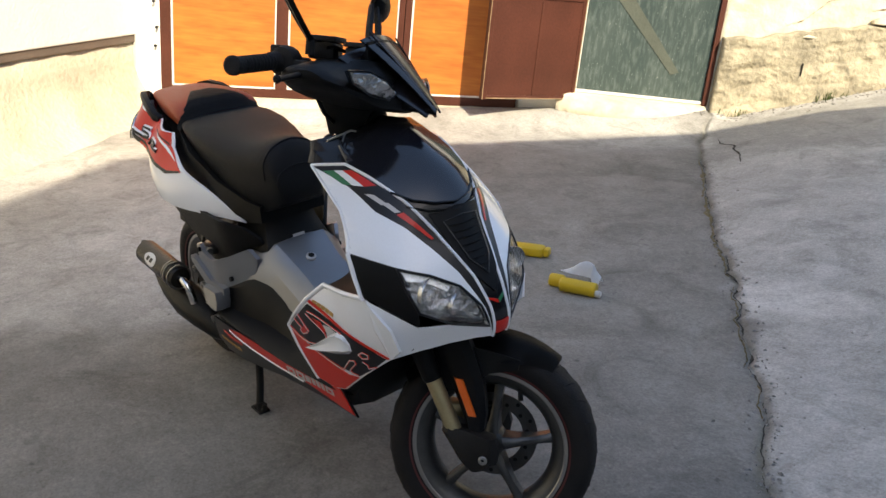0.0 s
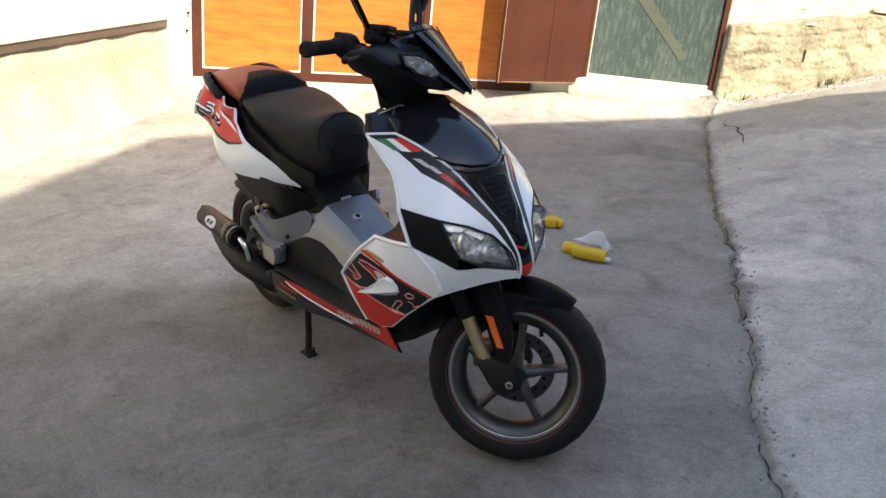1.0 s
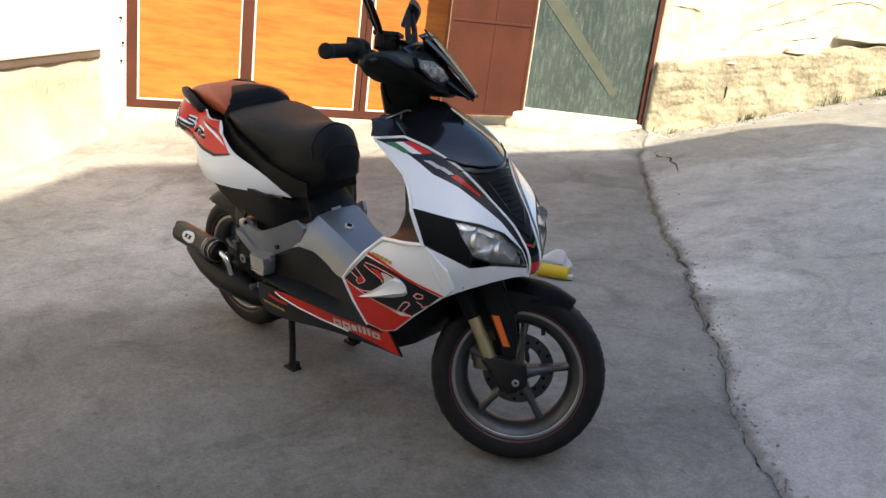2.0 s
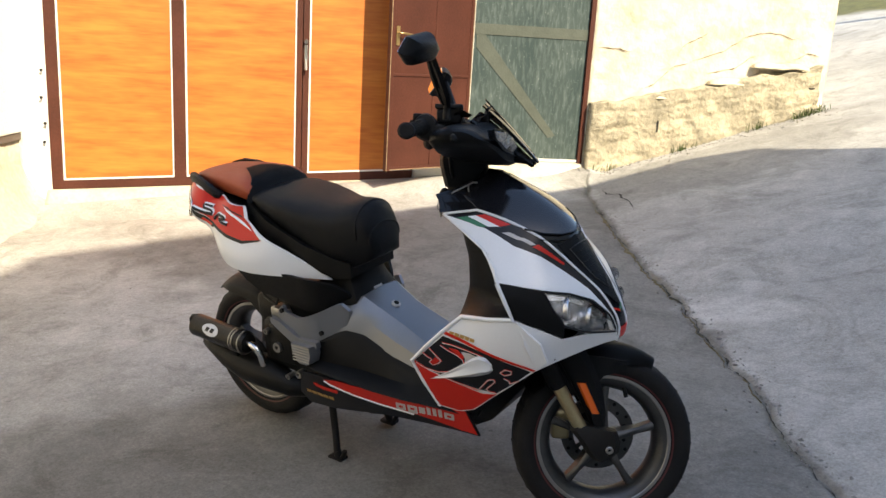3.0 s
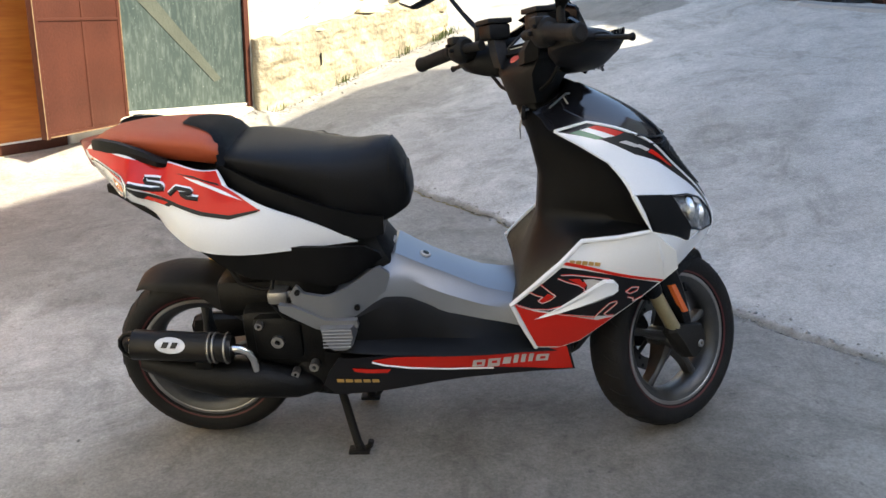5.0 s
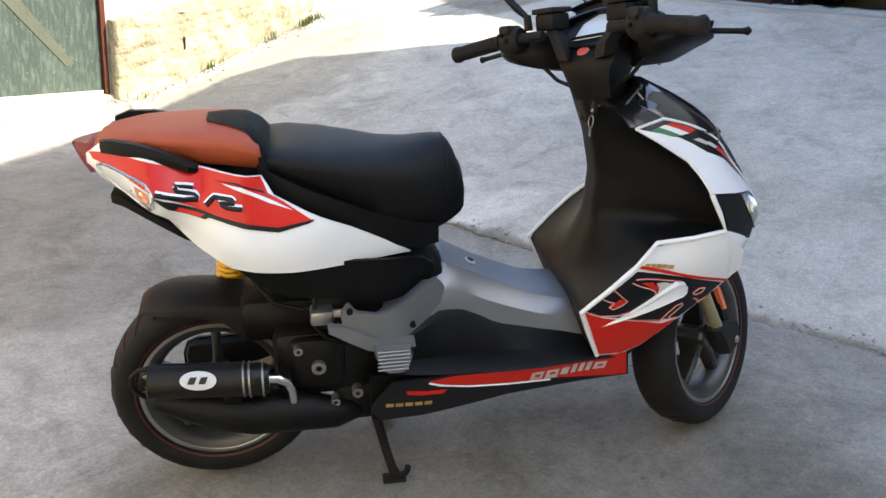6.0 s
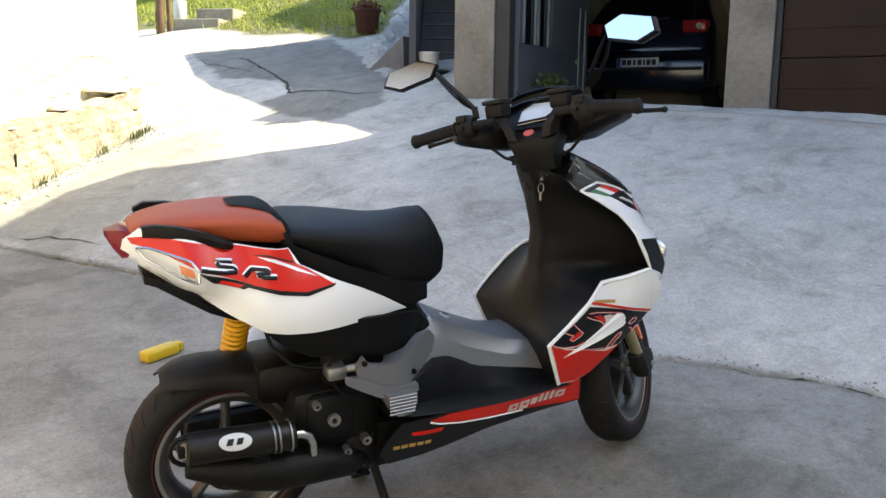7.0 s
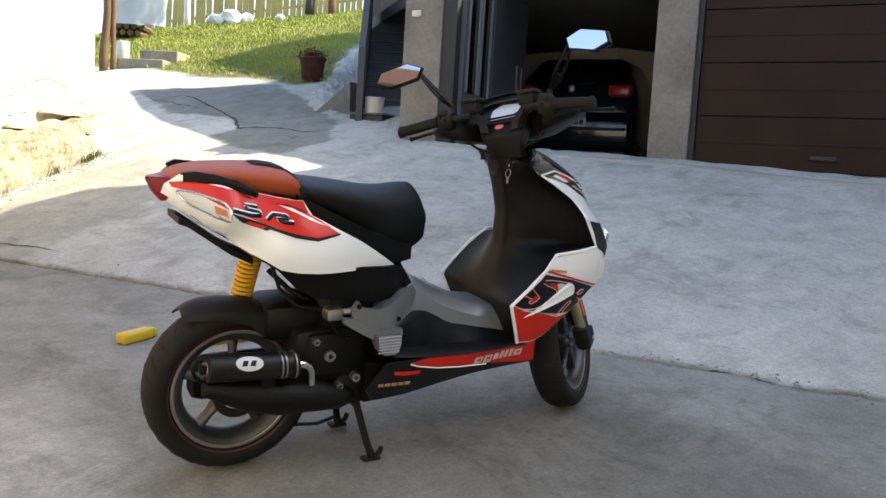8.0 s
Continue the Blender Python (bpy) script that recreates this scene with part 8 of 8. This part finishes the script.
def build_low_box():
    ob = empty("low_box", GAR @ Matrix.Translation((-1.56, 3.98, 1.36)), "black low box at the foot of the stairs", "box")
    part("case", box_bm((-0.20, -0.12, -0.12), (0.20, 0.10, 0.17), None, 0.012), M_dark, ob)
    part("lid", box_bm((-0.215, -0.135, 0.172), (0.215, 0.11, 0.186), None, 0.004), M_stair_edge, ob, "grey lid")


def build_bucket():
    ob = empty("bucket", GAR @ Matrix.Translation((-1.53, 3.97, 1.547)), "white plastic bucket standing on the black box", "bucket")
    up = Matrix.Rotation(radians(90), 4, 'X')
    bm = bmesh.new()
    put_lathe(bm, [(0.001, 0.0), (0.085, 0.0), (0.098, 0.165), (0.104, 0.165), (0.104, 0.150), (0.101, 0.148), (0.088, 0.006)], 28, up, False)
    part("shell", bm, M_cap, ob, "", True)
    bm = bmesh.new()
    put_tube(bm, [(0.103 * math.cos(a), 0.103 * math.sin(a) - 0.01, 0.155 - 0.06 * math.sin(a)) for a in (math.pi * k / 12 for k in range(13))], 0.003, 6)
    part("handle", bm, M_gate_rail, ob, "thin wire handle")


build_low_box()
build_bucket()


def put_leaf(bm, p, d, n, ln, w):
    s = d.cross(n).normalized() * w
    a, b, c, e = bm.verts.new(p), bm.verts.new(p + d * ln * 0.5 + s), bm.verts.new(p + d * ln), bm.verts.new(p + d * ln * 0.5 - s)
    bm.faces.new((a, b, c, e))


def build_potted_plant(name, base, size, label, pot_mat, green, seed, count, spread, tall):
    rng = random.Random(seed)
    ob = empty(name, Matrix.Translation(base), label, "potted plant")
    bm = bmesh.new()
    put_box(bm, (-size[0], -size[1], 0), (size[0], size[1], size[2]), None, 0.02)
    put_box(bm, (-size[0] - 0.015, -size[1] - 0.015, size[2] - 0.03), (size[0] + 0.015, size[1] + 0.015, size[2] + 0.012), None, 0.006)
    part("pot", bm, pot_mat, ob)
    bm = bmesh.new()
    for _ in range(count):
        p = Vector((rng.gauss(0, spread[0]), rng.gauss(0, spread[1]), size[2] + abs(rng.gauss(0, tall))))
        d = Vector((rng.gauss(0, 1), rng.gauss(0, 1), rng.uniform(-0.1, 1.2))).normalized()
        put_leaf(bm, p, d, Vector((rng.gauss(0, 1), rng.gauss(0, 1), 1)).normalized(), rng.uniform(0.04, 0.09), rng.uniform(0.010, 0.022))
    part("foliage", bm, green, ob, "green leafy foliage")
    return ob


M_terracotta = mat("terracotta", (0.10, 0.036, 0.022), 0.85, 0, 0.25, 9, 60, 0.3)
p = gar_pt(-0.16, 1.20, 3.86)
build_potted_plant("potted_plant", p, (0.14, 0.10, 0.14), "green plant in a terracotta pot beside the open gate", M_terracotta, M_weed, 3, 130, (0.08, 0.06), 0.06)


# ---- meadow beyond the ramp ----
M_grass = mat("meadow_grass", (0.33, 0.36, 0.055), 0.7, 0, 0.22, 1.2, 60, 0.0, dark=(0.14, 0.19, 0.03))
M_fence = mat("weathered_yellow_plank", (0.46, 0.37, 0.13), 0.85, 0, 0.2, 3, 40, 0.2)
M_post = mat("brown_weathered_wood", (0.16, 0.095, 0.05), 0.85, 0, 0.2, 6, 50, 0.3)
M_old_conc = mat("old_step_concrete", (0.34, 0.31, 0.24), 0.95, 0, 0.2, 5, 40, 0.5)
M_sheet = plain("white_plastic_sheet", (0.72, 0.75, 0.78), 0.45)


def build_grass():
    rng = random.Random(21)
    verts, faces = [], []
    def tuft(x, y, h, n, dry):
        z = ground_z(x, y)
        for _ in range(n):
            a, ln, w = rng.uniform(0, 6.28), h * rng.uniform(0.5, 1.2), rng.uniform(0.004, 0.009)
            ox, oy, l = rng.gauss(0, 0.04), rng.gauss(0, 0.04), rng.uniform(0.1, 0.6) * h
            c, s = math.cos(a), math.sin(a)
            i = len(verts)
            verts.extend(((x + ox - s * w, y + oy + c * w, z), (x + ox + s * w, y + oy - c * w, z), (x + ox + c * l * 0.4 + s * w * 0.7, y + oy + s * l * 0.4 - c * w * 0.7, z + ln * 0.6), (x + ox + c * l * 0.4 - s * w * 0.7, y + oy + s * l * 0.4 + c * w * 0.7, z + ln * 0.6), (x + ox + c * l, y + oy + s * l, z + ln)))
            faces.extend(((i, i + 1, i + 2, i + 3), (i + 3, i + 2, i + 4)))
    made = 0
    while made < 15000:
        x, y = rng.uniform(1.2, 12.0), rng.uniform(7.8, 20.5)
        q = inside(MEADOW, x, y)
        if q < 0 or rng.random() > 0.35 + q:
            continue
        made += 1
        k = 0.5 + 0.5 * noise.noise((x * 0.8, y * 0.8, 4))
        tuft(x, y, 0.03 + 0.055 * k * min(1, 0.3 + q), 6, 0)
    me = bpy.data.meshes.new("grass")
    me.from_pydata(verts, [], faces)
    me.materials.append(M_grass)
    return tagged(new("grass", me), "bright green grass on the slope behind the yard", "grass", kind="stuff")


build_grass()


def build_concrete_step(a, b, depth, h0, h1, label):
    a, b = Vector((*a, 0)), Vector((*b, 0))
    m = Matrix.Translation(a) @ Matrix.Rotation(math.atan2(b.y - a.y, b.x - a.x), 4, 'Z')
    ob = from_bm("step", box_bm((0, 0, h0), ((b - a).length, depth, h1), m, 0.02), M_old_conc)
    return tagged(ob, label, "step", group="steps to the meadow", kind="structure")


z0 = ground_z(1.75, 11.3)
build_concrete_step((1.48, 11.52), (2.08, 11.06), 0.35, z0 - 0.3, z0 + 0.15, "old concrete garden step, the lower one")
build_concrete_step((1.85, 11.70), (2.35, 11.32), 0.5, z0 - 0.3, z0 + 0.34, "old concrete garden step, the upper one")


def build_wood_post(x, y, r, h, material, label, group=""):
    rng = random.Random(int(x * 100))
    bm = bmesh.new()
    z = ground_z(x, y)
    put_tube(bm, [(x + 0.02 * rng.uniform(-1, 1) * k, y, z - 0.1 + (h + 0.1) * k / 6) for k in range(7)], [r * rng.uniform(0.9, 1.1) for _ in range(7)], 10)
    return tagged(from_bm("post", bm, material, smooth=True), label, "post", group=group)


build_wood_post(1.30, 11.52, 0.065, 1.9, M_post, "brown weathered wooden post beside the garden steps")
build_wood_post(1.42, 11.50, 0.04, 1.9, M_post, "thin brown wooden post beside the garden steps")


def build_can():
    x, y = 1.73, 12.5
    bm = bmesh.new()
    put_lathe(bm, [(0.001, 0.0), (0.10, 0.0), (0.105, 0.01), (0.105, 0.30), (0.10, 0.31), (0.001, 0.31)], 24, Matrix.Translation(on_ground(x, y)) @ Matrix.Rotation(radians(90), 4, 'X'), False)
    return tagged(from_bm("can", bm, M_cap, smooth=True), "white can standing in the grass", "can")


build_can()


def build_bush():
    rng = random.Random(9)
    x, y = 3.40, 8.18
    ob = empty("planter", Matrix.Translation(on_ground(x, y)), "reddish-brown planter with dry foliage at the grass edge", "planter")
    bm = bmesh.new()
    put_lathe(bm, [(0.001, 0.0), (0.13, 0.0), (0.165, 0.27), (0.178, 0.27), (0.178, 0.30), (0.155, 0.30), (0.15, 0.26), (0.001, 0.25)], 24, Matrix.Rotation(radians(90), 4, 'X'), False)
    part("tub", bm, M_terracotta, ob, "", True)
    bm = bmesh.new()
    for _ in range(420):
        p = Vector((rng.gauss(0, 0.085), rng.gauss(0, 0.085), 0.28 + abs(rng.gauss(0, 0.06))))
        d = Vector((rng.gauss(0, 1), rng.gauss(0, 1), rng.uniform(-0.6, 1))).normalized()
        put_leaf(bm, p, d, Vector((rng.gauss(0, 1), rng.gauss(0, 1), 1)).normalized(), rng.uniform(0.03, 0.07), rng.uniform(0.008, 0.018))
    part("foliage", bm, mat("dry_red_leaf", (0.15, 0.06, 0.03), 0.8, 0, 0.25, 20, 90, 0.1), ob, "dry reddish leaves")


build_bush()


def build_rubble_strip():
    """Pale rough concrete spilled along the stairs' cheek wall."""
    rng = random.Random(4)
    pts = [(5.2, 10.4), (4.4, 9.3), (3.85, 8.2), (3.35, 7.5), (3.02, 6.8), (2.86, 6.1), (2.80, 5.75)]
    fine = []
    for (ax, ay), (bx, by) in zip(pts, pts[1:]):
        fine += [(ax + (bx - ax) * k / 10, ay + (by - ay) * k / 10) for k in range(10)]
    rings = []
    for i, (x, y) in enumerate(fine):
        q = fine[min(i + 1, len(fine) - 1)]
        p = fine[max(0, i - 1)]
        d = Vector((q[0] - p[0], q[1] - p[1])).normalized()
        n = Vector((-d.y, d.x))
        t = min(1, (len(fine) - i) / 12)
        ring = []
        for k in range(9):
            s = (k / 8 - 0.5) * 2
            w = (0.20 + 0.06 * noise.noise((i * 0.3, 1, 2))) * t
            h = max(0.0, 1 - s * s) * (0.06 + 0.05 * noise.noise((i * 0.5, k, 5))) * t - 0.02
            c = Vector((x, y)) + n * s * w
            ring.append(on_ground(c.x, c.y, h + 0.025 * noise.noise((c.x * 9, c.y * 9, 3))))
        ring += [on_ground(x, y, -0.2)]
        rings.append(ring)
    bm = bmesh.new()
    put_loft(bm, rings)
    return tagged(from_bm("concrete_strip", bm, mat("spilled_concrete", (0.46, 0.45, 0.43), 0.95, 0, 0.2, 6, 40, 0.6)), "pale rough concrete spilled beside the stairs", "concrete", kind="structure")


build_rubble_strip()


def build_woodpile():
    rng = random.Random(14)
    x, y = 2.55, 15.6
    base = on_ground(x, y)
    turn = Matrix.Translation(base) @ Matrix.Rotation(radians(-28), 4, 'Z')
    ob = empty("woodpile", turn, "stacked firewood at the edge of the meadow", "woodpile")
    for r in range(7):
        for c in range(5):
            bm = bmesh.new()
            cx, cz, rr = -0.55 + c * 0.15 + (r % 2) * 0.07, 0.07 + r * 0.13, rng.uniform(0.055, 0.07)
            put_tube(bm, [(cx, -0.3, cz), (cx + rng.uniform(-0.02, 0.02), 0.3, cz)], rr, 7)
            part("log", bm, M_post, ob)
    bm = bmesh.new()
    nu, nv = 16, 16
    g = []
    for i in range(nu + 1):
        row = []
        for j in range(nv + 1):
            s, k = i / nu, j / nv
            px = -0.50 + 1.15 * s
            pz = 1.15 - 0.95 * max(0, k - 0.25) / 0.75
            py = -0.02 - 0.40 * min(1, k / 0.25) - 0.10 * k
            q = 0.05 * noise.noise((s * 6, k * 4, 2)) + 0.03 * noise.noise((s * 15, k * 9, 5))
            row.append(bm.verts.new((px + q, py + q * 1.5, pz + q)))
        g.append(row)
    for a, b in zip(g, g[1:]):
        for j in range(nv):
            bm.faces.new((a[j], b[j], b[j + 1], a[j + 1]))
    bmesh.ops.solidify(bm, geom=bm.faces[:], thickness=0.006)
    sh = from_bm("plastic_sheet", bm, M_sheet, smooth=True)
    sh.matrix_world = turn
    tagged(sh, "white plastic sheet draped over the firewood", "sheet")


build_woodpile()


def build_rocks():
    rng = random.Random(31)
    for x, y, r in ((4.45, 17.0, 0.24), (4.75, 16.9, 0.30), (5.05, 16.8, 0.22), (5.8, 16.6, 0.14)):
        bm = bmesh.new()
        bmesh.ops.create_icosphere(bm, subdivisions=2, radius=r)
        for v in bm.verts:
            v.co *= 0.85 + 0.35 * noise.noise(v.co * 6 + Vector((x, y, 0)))
            v.co.z *= 0.75
        bmesh.ops.translate(bm, verts=bm.verts[:], vec=on_ground(x, y, r * 0.4))
        tagged(from_bm("rock", bm, M_sheet), "white rock lying in the grass", "rock", group="white rocks in the grass")


build_rocks()


def build_fence():
    a, b = Vector((2.9, 20.5)), Vector((15.5, 15.0))
    d = (b - a).normalized()
    rng = random.Random(6)
    ang = math.atan2(d.y, d.x)
    fence = empty("fence", Matrix.Identity(4), "weathered yellow plank fence behind the meadow", "fence")
    ln = (b - a).length
    s = 0.0
    while s < ln:
        w = rng.uniform(0.11, 0.16)
        c = a + d * s
        z = ground_z(c.x, c.y)
        m = Matrix.Translation((c.x, c.y, z)) @ Matrix.Rotation(ang, 4, 'Z') @ Matrix.Rotation(radians(rng.uniform(-1.5, 1.5)), 4, 'Y')
        part("plank", box_bm((0, -0.012, 0.02), (w, 0.012, 1.35 + rng.uniform(-0.08, 0.08)), m), M_fence, fence)
        s += w + rng.uniform(0.006, 0.02)
    for h in (0.35, 1.05):
        bm = bmesh.new()
        pts = [a + d * (ln * k / 10) for k in range(11)]
        put_tube(bm, [(p.x - d.y * 0.05, p.y + d.x * 0.05, ground_z(p.x, p.y) + h) for p in pts], 0.035, 6)
        part("rail", bm, M_post, fence)
    return fence


build_fence()
build_wood_post(3.95, 17.6, 0.07, 2.2, M_cap, "pale upright post at the meadow fence", "fence posts")
build_wood_post(6.75, 17.2, 0.12, 2.2, M_dark, "dark grey post at the meadow fence", "fence posts")
build_wood_post(7.25, 17.0, 0.10, 2.2, M_post, "brown post at the meadow fence", "fence posts")

# ---- unseen house added to close the yard behind and block skylight ----
tagged(from_bm("unseen_yard_house", box_bm((-14.0, -9.5, -3.0), (16.0, -7.0, 6.0), None, 0.02), M_house), "unseen plain house added across the yard to block skylight", "wall", kind="structure")
